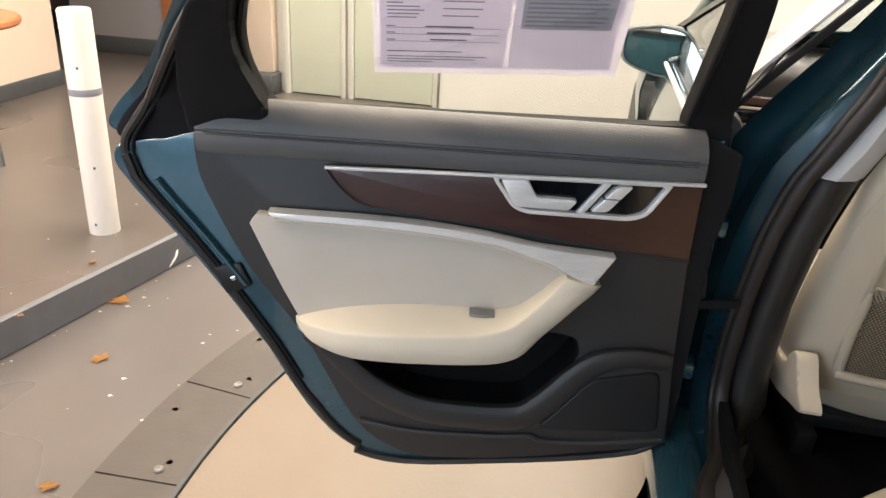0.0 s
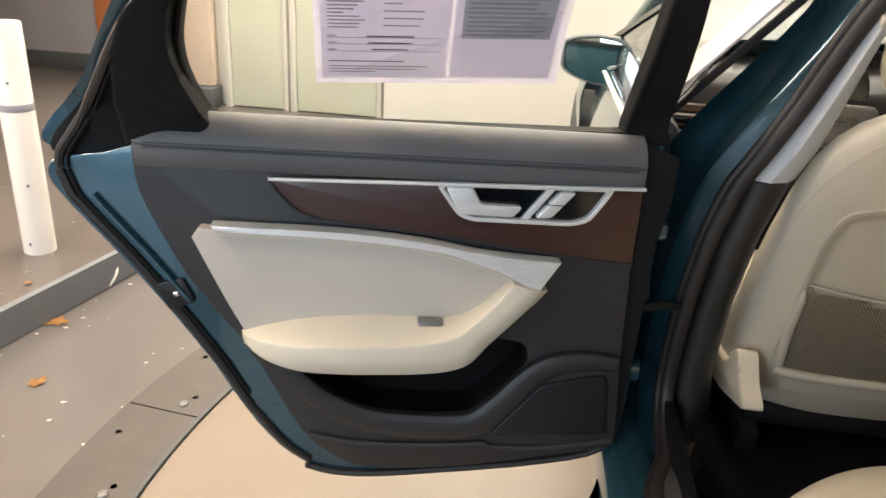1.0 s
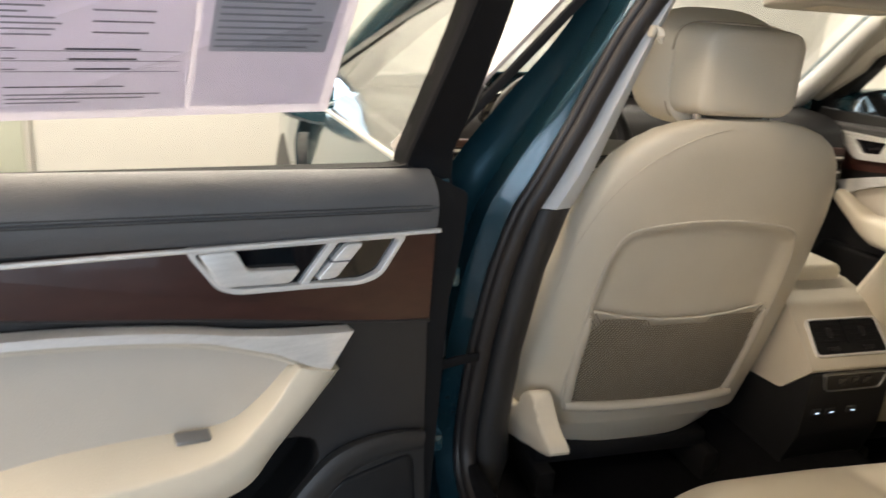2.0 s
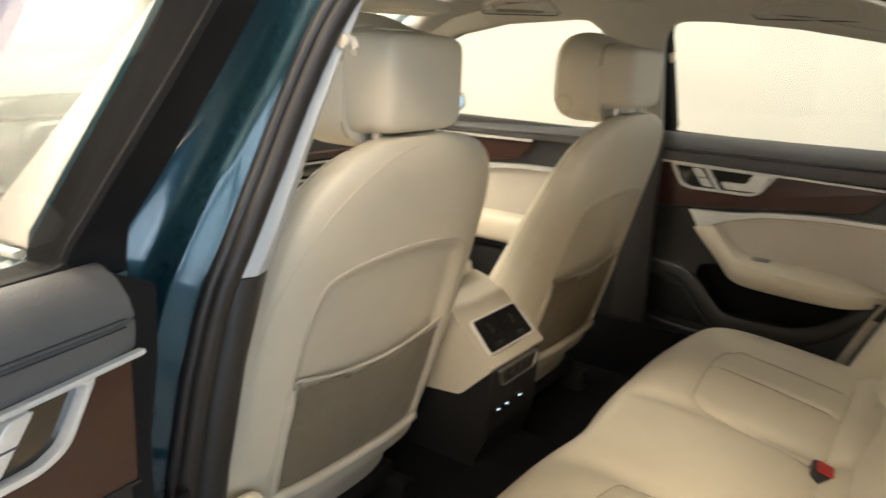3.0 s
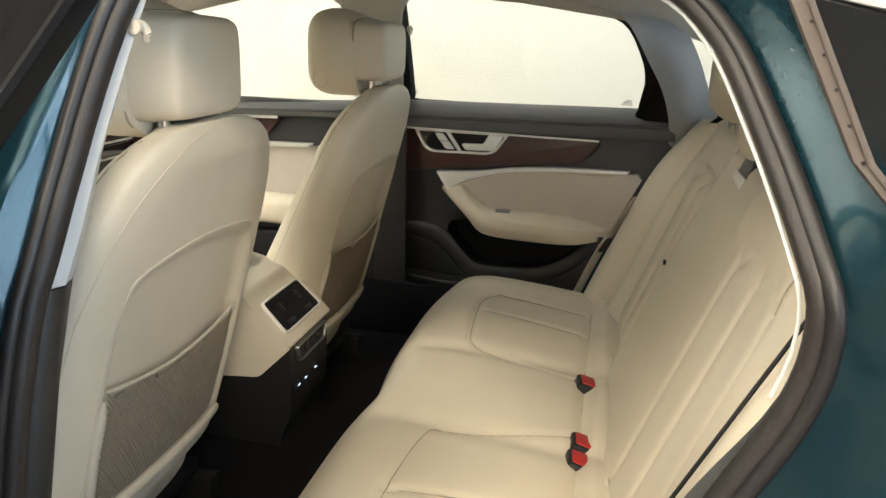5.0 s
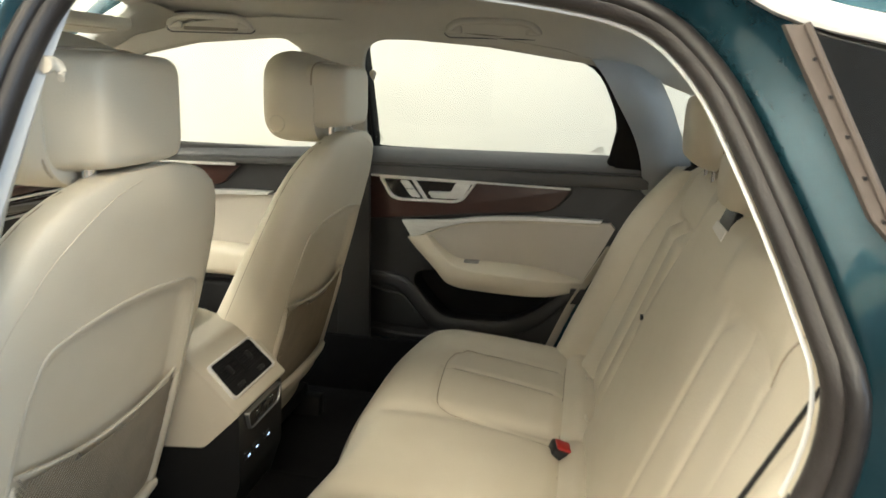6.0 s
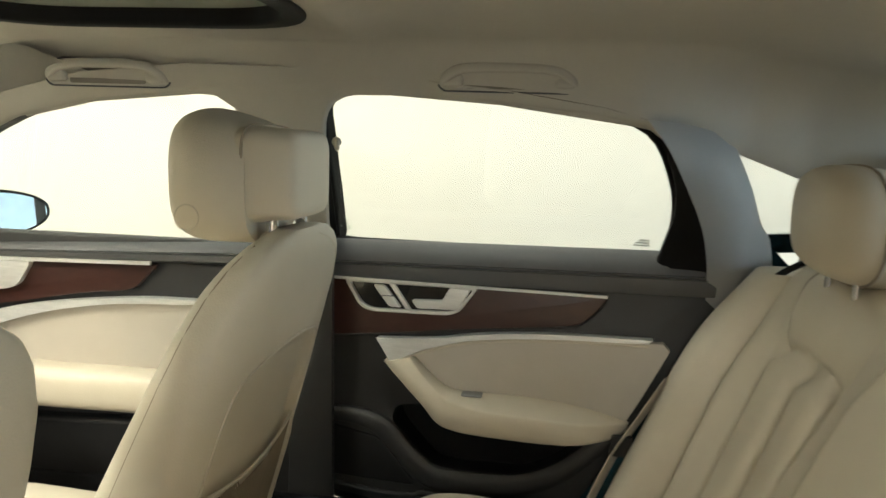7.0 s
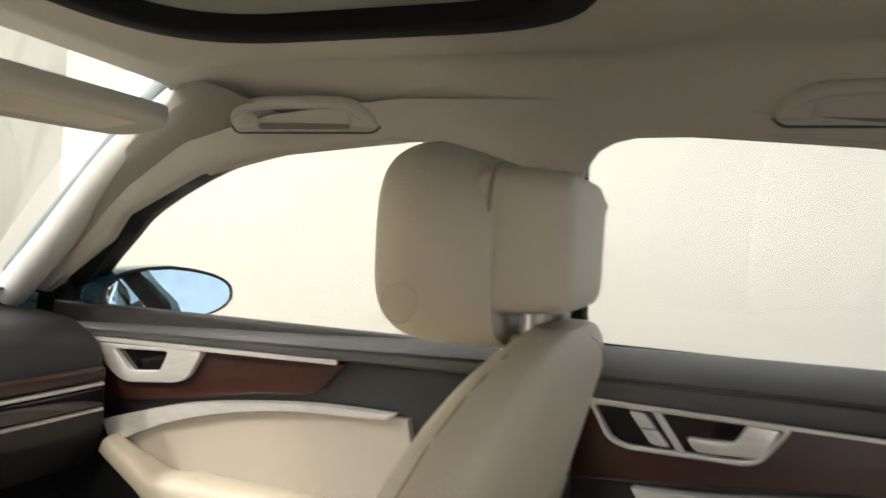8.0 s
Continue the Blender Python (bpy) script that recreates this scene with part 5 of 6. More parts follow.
UPPER = [(-0.558, 1.180), (-0.45, 1.207), (-0.30, 1.229), (-0.12, 1.246), (0.0, 1.258), (0.25, 1.262), (0.45, 1.245), (0.62, 1.21), (0.78, 1.145), (0.95, 1.06), (1.22, 0.95),
         (1.17, 0.935), (0.895, 1.055), (0.823, 1.10), (0.63, 1.167), (0.47, 1.200), (0.273, 1.217), (0.215, 1.212), (0.188, 1.192), (0.165, 1.10), (0.14, 0.95)]
LOWER = [(0.083, 0.94), (0.036, 1.155), (0.030, 1.175), (0.021, 1.192), (0.008, 1.206), (-0.012, 1.215), (-0.038, 1.220), (-0.12, 1.222), (-0.28, 1.212), (-0.435, 1.195), (-0.515, 1.181), (-0.546, 1.162), (-0.553, 1.172)]
side_trim = solo("pillar_trim", slab(UPPER + LOWER, -0.012, 0.006, trim_map(1), 0.004), HEADLINING, "pale grey side trim framing the right windows", "pillar trim", "pillar trims", "structure")
# cover joining the windscreen pillar to the side trim
rows_p = []
for (a, b), q in zip(smooth_line([(0.42, 1.240), (0.62, 1.195), (0.78, 1.130), (0.95, 1.045), (1.20, 0.940)], 5),
                     smooth_line([(0.500, 0.56, 1.290), (0.555, 0.70, 1.235), (0.620, 0.84, 1.165), (0.690, 1.00, 1.070), (0.745, 1.18, 0.950)], 5)):
    near = trim_map(1)(a, 0.004, b)
    rows_p.append([near + Vector((0.01, 0, 0)), near.lerp(q, 0.35) + Vector((-0.016, 0, 0.004)), near.lerp(q, 0.7) + Vector((-0.014, 0, 0.006)), q + Vector((0.012, 0.012, 0))])
bm = loft(rows_p, False, closed=False)
bmesh.ops.solidify(bm, geom=bm.faces[:], thickness=0.003)
part("pillar_cover", bm, HEADLINING, side_trim, "pale cover of the windscreen pillar")
low_b = [(0.145, 0.945), (0.155, 0.30), (0.055, 0.30), (0.060, 0.945)]
part("lower_pillar_trim", slab(low_b, -0.01, 0.006, lambda a, d, b: Vector((0.79 - 0.03 * (b - 0.3) - d, a, b)), 0.004), DARK, side_trim, "dark lower pillar trim")
front_edge = smooth_line([(0.560, -0.515, 1.190), (0.566, -0.548, 1.150), (0.590, -0.582, 1.095), (0.665, -0.630, 1.015), (0.735, -0.658, 0.94), (0.770, -0.668, 0.87)], 5)
mid_edge = smooth_line([(0.590, -0.585, 1.185), (0.612, -0.622, 1.150), (0.640, -0.660, 1.105), (0.690, -0.700, 1.025), (0.735, -0.72, 0.95), (0.775, -0.735, 0.82)], 5)
rear_edge = smooth_line([(0.660, -0.665, 1.170), (0.684, -0.692, 1.130), (0.710, -0.720, 1.08), (0.742, -0.748, 1.02), (0.770, -0.776, 0.975), (0.79, -0.80, 0.82)], 5)
for sx, nm in ((1, "right"), (-1, "left")):
    rows_c = []
    for p, q, r in zip(front_edge, mid_edge, rear_edge):
        c = smooth_line([p, q, r], 5)
        inset = 0.075 if sx < 0 else 0.0
        rows_c.append([Vector((sx * (w.x - (inset or 0.034)), w.y - inset, w.z)) for w in c])
    bm = loft(rows_c, False, closed=False)
    bmesh.ops.solidify(bm, geom=bm.faces[:], thickness=0.012)
    solo("rear_pillar_trim", bm, TRIMGREY, "pale grey rear pillar trim beside the small window", "pillar trim", "pillar trims", "structure")

    def rear_side(u, v, sx=sx):
        # lining beside the rear shelf and window
        y = -0.90 - 0.62 * u
        x0, z0 = lerp(((-1.5, 0.60), (-0.9, 0.66)), y), 0.94
        ex, ez = 0.57, lerp(((-1.55, 1.08), (-0.90, 1.16)), y)
        return Vector((sx * (x0 + (ex - x0) * v), y, z0 + (ez - z0) * v))
    # lining beside the rear shelf
    solo("rear_quarter_trim", sheet(rear_side, 8, 8, 0.006), TRIMGREY, "pale grey lining beside the rear window", "pillar trim", "pillar trims", "structure")
solo("parcel_shelf", slab([(-0.72, -0.82), (0.72, -0.82), (0.66, -1.60), (-0.66, -1.60)], 0.93, 0.962, lambda a, d, b: Vector((a, b, d)), 0.006), SHELL, "beige parcel shelf behind the rear seat", "parcel shelf", kind="structure")

# left middle pillar trim: pale above, dark below
UP_B = [(1.26, -0.530, -0.035, 0.12, 0.025), (1.20, -0.545, -0.020, 0.12, 0.030), (1.139, -0.558, -0.002, 0.13, 0.038), (1.0, -0.580, 0.034, 0.14, 0.060), (0.92, -0.600, 0.044, 0.14, 0.074), (0.866, -0.624, 0.048, 0.15, 0.082)]
LO_B = [(0.864, -0.628, 0.048, 0.15, 0.078), (0.75, -0.656, 0.058, 0.16, 0.074), (0.60, -0.672, 0.076, 0.17, 0.070), (0.45, -0.674, 0.094, 0.18, 0.072), (0.37, -0.664, 0.096, 0.18, 0.082), (0.31, -0.690, 0.08, 0.19, 0.05), (0.24, -0.665, 0.05, 0.20, 0.06)]
for nm, table_b, mat, lab in (("middle_pillar_trim", UP_B, TRIMGREY, "pale grey upper trim of the middle pillar"), ("lower_pillar_trim", LO_B, DARK, "dark grey lower trim of the middle pillar")):
    rings = []
    for z, x, y0, y1, w in table_b:
        rings.append([Vector(q) for q in ((x - w, y0 + 0.030, z), (x - w * 0.86, y0 + 0.008, z), (x - w * 0.62, y0, z), (x - w * 0.25, y0 + 0.012, z), (x, y0 + 0.040, z), (x + 0.004, y0 + 0.075, z), (x, y1 - 0.01, z), (x - w * 0.8, y1, z), (x - w, y1 - 0.002, z))])
    solo(nm, loft(rings), mat, lab, "pillar trim", "pillar trims", "structure", 50)


def coat_hook(sx):
    x, y, z = sx * 0.588, -0.004 if sx < 0 else 0.004, 1.139
    bm = lathe([(0.002, -0.006), (0.014, -0.006), (0.016, 0.0), (0.014, 0.006), (0.010, 0.010), (0.002, 0.010)], (0, 0, 0), 20, "x")
    h = smooth_line([(0.004, 0, 0.006), (0.020, -0.004, 0.002), (0.026, -0.008, -0.014), (0.020, -0.010, -0.022)], 4)
    sweep(h, superellipse(0.006, 0.010, 2.6, 10), bm=bm)
    bm.transform(Matrix.Translation((x, y, z)) @ Matrix.Diagonal((-sx * 0.55, 0.55, 0.55, 1)))
    return solo("coat_hook", bm, SHELL, "small pale plastic coat hook on the middle pillar", "coat hook", "coat hooks")


coat_hook(-1)
coat_hook(1)


def grab_handle(sx, y0, y1, x, z):
    h = thing("grab_handle", (sx * x, (y0 + y1) / 2, z), "folded pale grey roof grab handle above the window", "grab handle", "grab handles")
    pts = smooth_line([(x + 0.012, y0 + 0.004, z - 0.014), (x - 0.002, y0 + 0.010, z - 0.006), (x - 0.009, y0 + 0.030, z + 0.006), (x - 0.011, y0 + 0.06, z + 0.010), (x - 0.011, (y0 + y1) / 2, z + 0.011),
                       (x - 0.011, y1 - 0.06, z + 0.010), (x - 0.009, y1 - 0.030, z + 0.006), (x - 0.002, y1 - 0.010, z - 0.006), (x + 0.012, y1 - 0.004, z - 0.014)], 5)
    part("grip", sweep(mirrored(pts, sx), superellipse(0.008, 0.0085, 2.6, 14)), HEADLINING, h)
    for ya, yb in ((y0 + 0.002, y0 + 0.038), (y1 - 0.038, y1 - 0.002)):
        part("foot", box(sx * (x - 0.006), ya, z - 0.020, sx * (x + 0.022), yb, z + 0.010, 0.009, 3), HEADLINING, h)
    plate = rounded([(y0 - 0.004, z - 0.020), (y0 + 0.006, z - 0.027), (y1 - 0.006, z - 0.027), (y1 + 0.004, z - 0.020), (y1 + 0.004, z + 0.006), (y1 - 0.022, z + 0.021), (y0 + 0.022, z + 0.021), (y0 - 0.004, z + 0.006)], 0.010)
    part("plate", slab(plate, 0.0, 0.012, lambda a, d, b: Vector((sx * (x + 0.020 - d), a, b)), 0.002), HEADLINING, h, "pale mounting plate")
    # Recess plate darker than the lining: the grip's shade put into its colour.
    inner = rounded([(y0 + 0.040, z - 0.022), (y1 - 0.040, z - 0.022), (y1 - 0.044, z + 0.004), (y0 + 0.044, z + 0.004)], 0.006)
    part("recess", slab(inner, 0.010, 0.0135, lambda a, d, b: Vector((sx * (x + 0.020 - d), a, b))), RECESS, h, "recess behind the grip, its shade painted brown-grey")
    gap = [Vector((sx * (x + 0.008), a, b)) for a, b in plate]
    part("gap", tube(gap, 0.0016, 6, closed=True), INKDARK, h, "dark gap round the mounting plate")
    return h


for sx in (-1, 1):
    grab_handle(sx, -0.405, -0.186, 0.515, 1.253)
    grab_handle(sx, 0.290, 0.512, 0.532, 1.248)


def visor(sx):
    v = thing("sun_visor", (sx * 0.35, 0.56, 1.27), "pale grey sun visor folded against the roof lining", "sun visor", "sun visors")
    pts = rounded([(sx * 0.14, 0.545), (sx * 0.480, 0.555), (sx * 0.500, 0.67), (sx * 0.12, 0.70)], 0.06, 6)
    part("panel", slab([tuple(p) for p in pts], 1.250, 1.226, lambda a, d, b: Vector((a, b, d - 0.12 * (b - 0.5))), 0.011, 4), HEADLINING, v)
    part("vanity_cover", slab(rounded([(sx * 0.22, 0.57), (sx * 0.42, 0.57), (sx * 0.42, 0.64), (sx * 0.22, 0.64)], 0.01), 1.228, 1.223, lambda a, d, b: Vector((a, b, d - 0.12 * (b - 0.5))), 0.002), SHELL, v, "vanity mirror cover")
    return v


visor(-1)
visor(1)

# ---------------------------------------------------------------- front seats
BACK_W = ((0.34, 0.250), (0.40, 0.268), (0.50, 0.275), (0.62, 0.275), (0.75, 0.268), (0.84, 0.258), (0.90, 0.244), (0.945, 0.220), (0.975, 0.192), (0.995, 0.158), (1.008, 0.115), (1.014, 0.07))


def back_rear(z):
    return -0.030 + 0.27 * (0.97 - z) + 4.0 * max(0, z - 0.95) ** 2


def back_front(z):
    return 0.040 + 0.50 * (1.0 - z) - 3.0 * max(0, z - 0.93) ** 2


PANEL = [tuple(q) for q in smooth_line([(-0.188, 0.455), (-0.196, 0.56), (-0.194, 0.70), (-0.182, 0.785), (-0.148, 0.824), (0.0, 0.840), (0.148, 0.824), (0.182, 0.785), (0.194, 0.70), (0.196, 0.56), (0.188, 0.455), (0.10, 0.444), (0.0, 0.442), (-0.10, 0.444)], 4, True)]
PANEL_EDGE = ((0.44, 0.182), (0.455, 0.188), (0.56, 0.196), (0.70, 0.194), (0.785, 0.182), (0.824, 0.148), (0.840, 0.0))


def recess(a, z):
    """Depth of the hollow in the backrest's rear face."""
    if not 0.442 < z < 0.840 or abs(a) > lerp(PANEL_EDGE, z):
        return 0.0
    return 0.017 * ease(segdist((a, z), PANEL + PANEL[:1]) / 0.022)


def front_seat(cx, dy, sx, label):
    st = thing("front_seat", (cx, 0.45 + dy, 0.235), label, "car seat", "front seats")
    rings = []
    zs = [0.400 + (1.014 - 0.400) * (1 - (1 - k / 78) ** 1.5) for k in range(79)]
    for z in zs:
        w, yr, yf = lerp(BACK_W, z), back_rear(z) + dy, back_front(z) + dy
        yf = max(yf, yr + 0.03)
        c, h = (yr + yf) / 2, (yf - yr) / 2
        # evenly spaced across the rear face, so that the hollow keeps its edge
        row = []
        for k in range(60):
            q = -1 + 2 * k / 59
            q = math.copysign(1 - (1 - abs(q)) ** 1.25, q)
            e = (1 - min(1.0, abs(q)) ** 3.4) ** (1 / 3.4)
            row.append((q * w, -h * e + recess(q * w, z)))
        for k in range(1, 29):
            t = math.pi * k / 29
            co, si = math.cos(t), math.sin(t)
            row.append((w * math.copysign(abs(co) ** (2 / 3.4), co), h * abs(si) ** (2 / 3.4)))
        rings.append([Vector((cx + a * (0.935 if a * sx > 0 else 1.0), c + b, z)) for a, b in row])
    part("backrest", loft(rings), LEATHER, st, "beige leather backrest", 60)

    def rear(a, z, off=0.0):
        """A place on the backrest's rear face: a across from the seat's middle, z up, off outwards."""
        w, yr, yf = lerp(BACK_W, z), back_rear(z) + dy, back_front(z) + dy
        h = (yf - yr) / 2
        k = (1 - min(0.999, abs(a / w)) ** 3.4) ** (1 / 3.4)
        return Vector((cx + a * (0.935 if a * sx > 0 else 1.0), (yr + yf) / 2 - h * k - off, z))
    # piped seam where the side panel meets the facing
    for s in (-1, 1):
        line = []
        for k in range(41):
            z = 0.40 + 0.60 * k / 40
            w, yr, yf = lerp(BACK_W, z), back_rear(z) + dy, back_front(z) + dy
            line.append(Vector((cx + s * (w * (0.935 if s * sx > 0 else 1.0) * 0.985 + 0.001), yr + 0.66 * (yf - yr), z)))
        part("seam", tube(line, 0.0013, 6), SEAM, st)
    shoulder = smooth_line([(0.03, 1.002), (0.09, 0.988), (0.145, 0.962), (0.192, 0.922), (0.228, 0.865), (0.252, 0.79), (0.262, 0.70)], 6)
    part("seam", tube([rear(sx * a, z, 0.0002) for a, z in shoulder], 0.0008, 6), STITCH, st)
    # hollow of the back with its welt, bottom roll and net pocket
    part("panel_welt", sweep([rear(p[0] * 1.02, p[1] if p[1] < 0.5 else p[1] + 0.004, 0.0005) for p in PANEL], superellipse(0.0022, 0.0018, 2.2, 8), (0, 1, 0), True), SHELL, st, "fine welt round the back panel")
    roll = [rear(-0.190 + 0.38 * k / 24, 0.450 - 0.006 * math.sin(math.pi * k / 24), 0.004) for k in range(25)]
    part("pocket_roll", sweep(roll, superellipse(0.010, 0.009, 2.2, 12), (0, 1, 0)), SHELL, st, "beige padded roll under the pocket")
    for s in (-1, 1):
        side_roll = [rear(s * (lerp(PANEL_EDGE, z) - 0.004), z, -0.001) for z in [0.448 + 0.205 * k / 14 for k in range(15)]]
        part("pocket_side", sweep(side_roll, superellipse(0.010, 0.007, 2.2, 12), (0, 1, 0), scale=lambda t: lerp(((0, 1), (0.85, 1), (1, 0.35)), t)), SHELL, st, "beige side edge of the pocket")

    def net_at(a, z):
        sag = 0.010 * math.sin(math.pi * min(max((z - 0.44) / 0.23, 0), 1)) * (1 - (a / 0.2) ** 2)
        return rear(a, z, sag - 0.004)
    bm = bmesh.new()
    prof = superellipse(0.0014, 0.0012, 2, 4)
    for k in range(-54, 56):
        for slope in (1, -1):
            pts = []
            for j in range(15):
                z = 0.452 + 0.21 * j / 14
                a = k * 0.007 + slope * (z - 0.53) * 0.75
                if abs(a) < 0.186 and z < 0.664 - 0.020 * (1 - (a / 0.186) ** 2):
                    pts.append(net_at(a, z))
            if len(pts) > 2:
                sweep(pts, prof, bm=bm)
    tagged(part("pocket_net", bm, NET, st, "stretched elastic net of the map pocket"), kind="stuff")
    part("net_hem", tube([net_at(-0.186 + 0.372 * k / 24, 0.664 - 0.020 * math.sin(math.pi * k / 24)) for k in range(25)], 0.0028, 8), SHELL, st, "elastic hem")
    # head rest: padded front, block behind, two bright posts
    hy = dy + 0.0
    seat_x, cx = cx, cx - (0.008 if sx < 0 else 0.0)
    # front pad: full and round in front, its crown falling towards the block
    rings = []
    for k in range(19):
        t = 1 - (1 - k / 18) ** 2
        y = hy + 0.034 + 0.134 * t
        e = (1 - min(1.0, max(0.0, (t - 0.45) / 0.55)) ** 2.6) ** (1 / 2.6)
        top = lerp(((0, 1.158), (0.25, 1.170), (0.55, 1.181), (1.0, 1.181)), t)
        zc, hz = (top + 0.990) / 2, (top - 0.990) / 2
        w = lerp(((0, 0.112), (0.2, 0.124), (0.5, 0.132), (1, 0.132)), t)
        rings.append([Vector((cx + a * (0.35 + 0.65 * e), y - 0.014 * (a / w) ** 2 * t, zc + b * (0.25 + 0.75 * e))) for a, b in superellipse(w, hz, 3.0, 44)])
    hr = part("head_rest", loft(rings), LEATHER, st, "padded beige leather head rest", 60)
    # squared block behind, tapering to a flat rear face
    lift = 0.012 if sx > 0 else 0.004
    rings = []
    for y, w, z0, z1, q in ((0.050, 0.110, 1.010, 1.157, 5.0), (0.036, 0.1085, 1.010, 1.1565, 5.5), (0.002, 0.097, 1.014, 1.154, 6.0), (-0.016, 0.0905, 1.016, 1.152, 6.5), (-0.0225, 0.0875, 1.019, 1.149, 6.5), (-0.0260, 0.0815, 1.024, 1.143, 6.0), (-0.0272, 0.070, 1.034, 1.132, 5.0)):
        rings.append([Vector((cx + a, hy + y, (z0 + lift + z1) / 2 + b)) for a, b in superellipse(w, (z1 - z0 - lift) / 2, q, 48)])
    part("head_rest_back", loft(rings), LEATHER, hr, "squared rear block of the head rest", 50)
    part("seam", sweep([Vector((cx + a, hy + 0.039, 1.0785 + lift / 2 + b)) for a, b in superellipse(0.1095, 0.0795 - lift / 2, 5.0, 40)], superellipse(0.0022, 0.0022, 2, 6), (0, 1, 0), True), SEAM, hr)
    bx = cx - sx * 0.1315
    part("release_button", sweep([Vector((bx, hy + 0.105 + 0.017 * math.cos(t), 1.032 + 0.017 * math.sin(t))) for t in [2 * math.pi * k / 24 for k in range(24)]], superellipse(0.0010, 0.0010, 2, 6), (1, 0, 0), True), SHELL, hr, "round outline of the side button")
    for s in (-1, 1):
        post_line = [Vector((cx + s * 0.064, dy + 0.012 + 0.0 * k, 0.955 + 0.016 * k)) for k in range(6)]
        part("post", tube(post_line, 0.0085, 12), CHROME, st, "bright steel head rest post")
        part("post_collar", lathe([(0.002, 0.996), (0.017, 0.996), (0.017, 1.003), (0.012, 1.008), (0.002, 1.008)], (cx + s * 0.064, dy + 0.012, 0.0), 16), SHELL, st)
    cx = seat_x
    # cushion, side cover and rails
    rings = []
    for k in range(13):
        t = k / 12
        y = 0.16 + dy + 0.56 * t
        e = max(0.6, (1 - abs(2 * t - 1) ** 5) ** 0.2)
        rings.append([Vector((cx + a * e * (0.86 if a * sx > 0 else 1.0), y, 0.385 + 0.03 * t + b * e)) for a, b in superellipse(0.265, 0.085, 3.4, 32)])
    part("cushion", loft(rings), LEATHER, st, "beige leather seat cushion", 60)
    for s in (sx,) if sx < 0 else ():
        cover = smooth_line([(0.00, 0.424), (-0.008, 0.442), (0.030, 0.456), (0.055, 0.475), (0.085, 0.500), (0.120, 0.485), (0.17, 0.435), (0.40, 0.42), (0.66, 0.40), (0.66, 0.33), (0.30, 0.345), (0.10, 0.392)], 3, True)
        part("side_cover", slab([(p[0] + dy, p[1]) for p in cover], 0.0, 0.038, lambda a, d, b, s=s: Vector((cx + s * (0.226 + d), a, b)), 0.012, 3), SHELL, st, "beige plastic side cover")
    for s in (-1, 1):
        part("seat_rail", box(cx + s * 0.17, 0.12 + dy, 0.236, cx + s * 0.21, 0.72 + dy, 0.30, 0.006), BLACK, st, "black seat rail")
    part("seat_base", box(cx - 0.20, 0.16 + dy, 0.29, cx + 0.20, 0.70 + dy, 0.33, 0.01), BLACK, st)
    return st


front_seat(-0.372, 0.048, -1, "beige leather driver seat with net pocket and head rest")
front_seat(0.360, 0.0, 1, "beige leather passenger seat with net pocket and head rest")

# ---------------------------------------------------------------- rear seat
bench = thing("rear_seat", (0, -0.40, 0.235), "three-place beige leather rear bench seat", "car seat")


def insert_lines(sx, pts):
    return [(sx * a, b) for a, b in pts]


BACK_SEAMS = []
for sx in (-1, 1):
    BACK_SEAMS += [insert_lines(sx, [(0.246, 0.42), (0.248, 0.78), (0.256, 0.835), (0.290, 0.860), (0.360, 0.866), (0.430, 0.862), (0.470, 0.842), (0.486, 0.79), (0.492, 0.60), (0.492, 0.42)]),
                   insert_lines(sx, [(0.360, 0.862), (0.357, 0.42)]),
                   insert_lines(sx, [(0.470, 0.844), (0.482, 0.885), (0.503, 0.925), (0.515, 0.965)])]
CUSH_SEAMS = []
for sx in (-1, 1):
    CUSH_SEAMS += [insert_lines(sx, [(0.110, -0.51), (0.168, -0.33), (0.182, -0.282), (0.215, -0.252), (0.36, -0.238), (0.465, -0.236), (0.510, -0.254), (0.522, -0.30), (0.500, -0.51)]),
                   insert_lines(sx, [(0.395, -0.238), (0.352, -0.51)])]
CREASE = [(-0.62, -0.512), (0.62, -0.512)]


def groove(p, seams, width, depth):
    return sum(depth * math.exp(-(segdist(p, s) / width) ** 2) for s in seams)


CENTRE_EDGE = ((0.40, 0.205), (0.70, 0.196), (0.86, 0.175), (0.94, 0.125), (1.0, 0.105))
BX0, BX1 = -0.606, 0.600


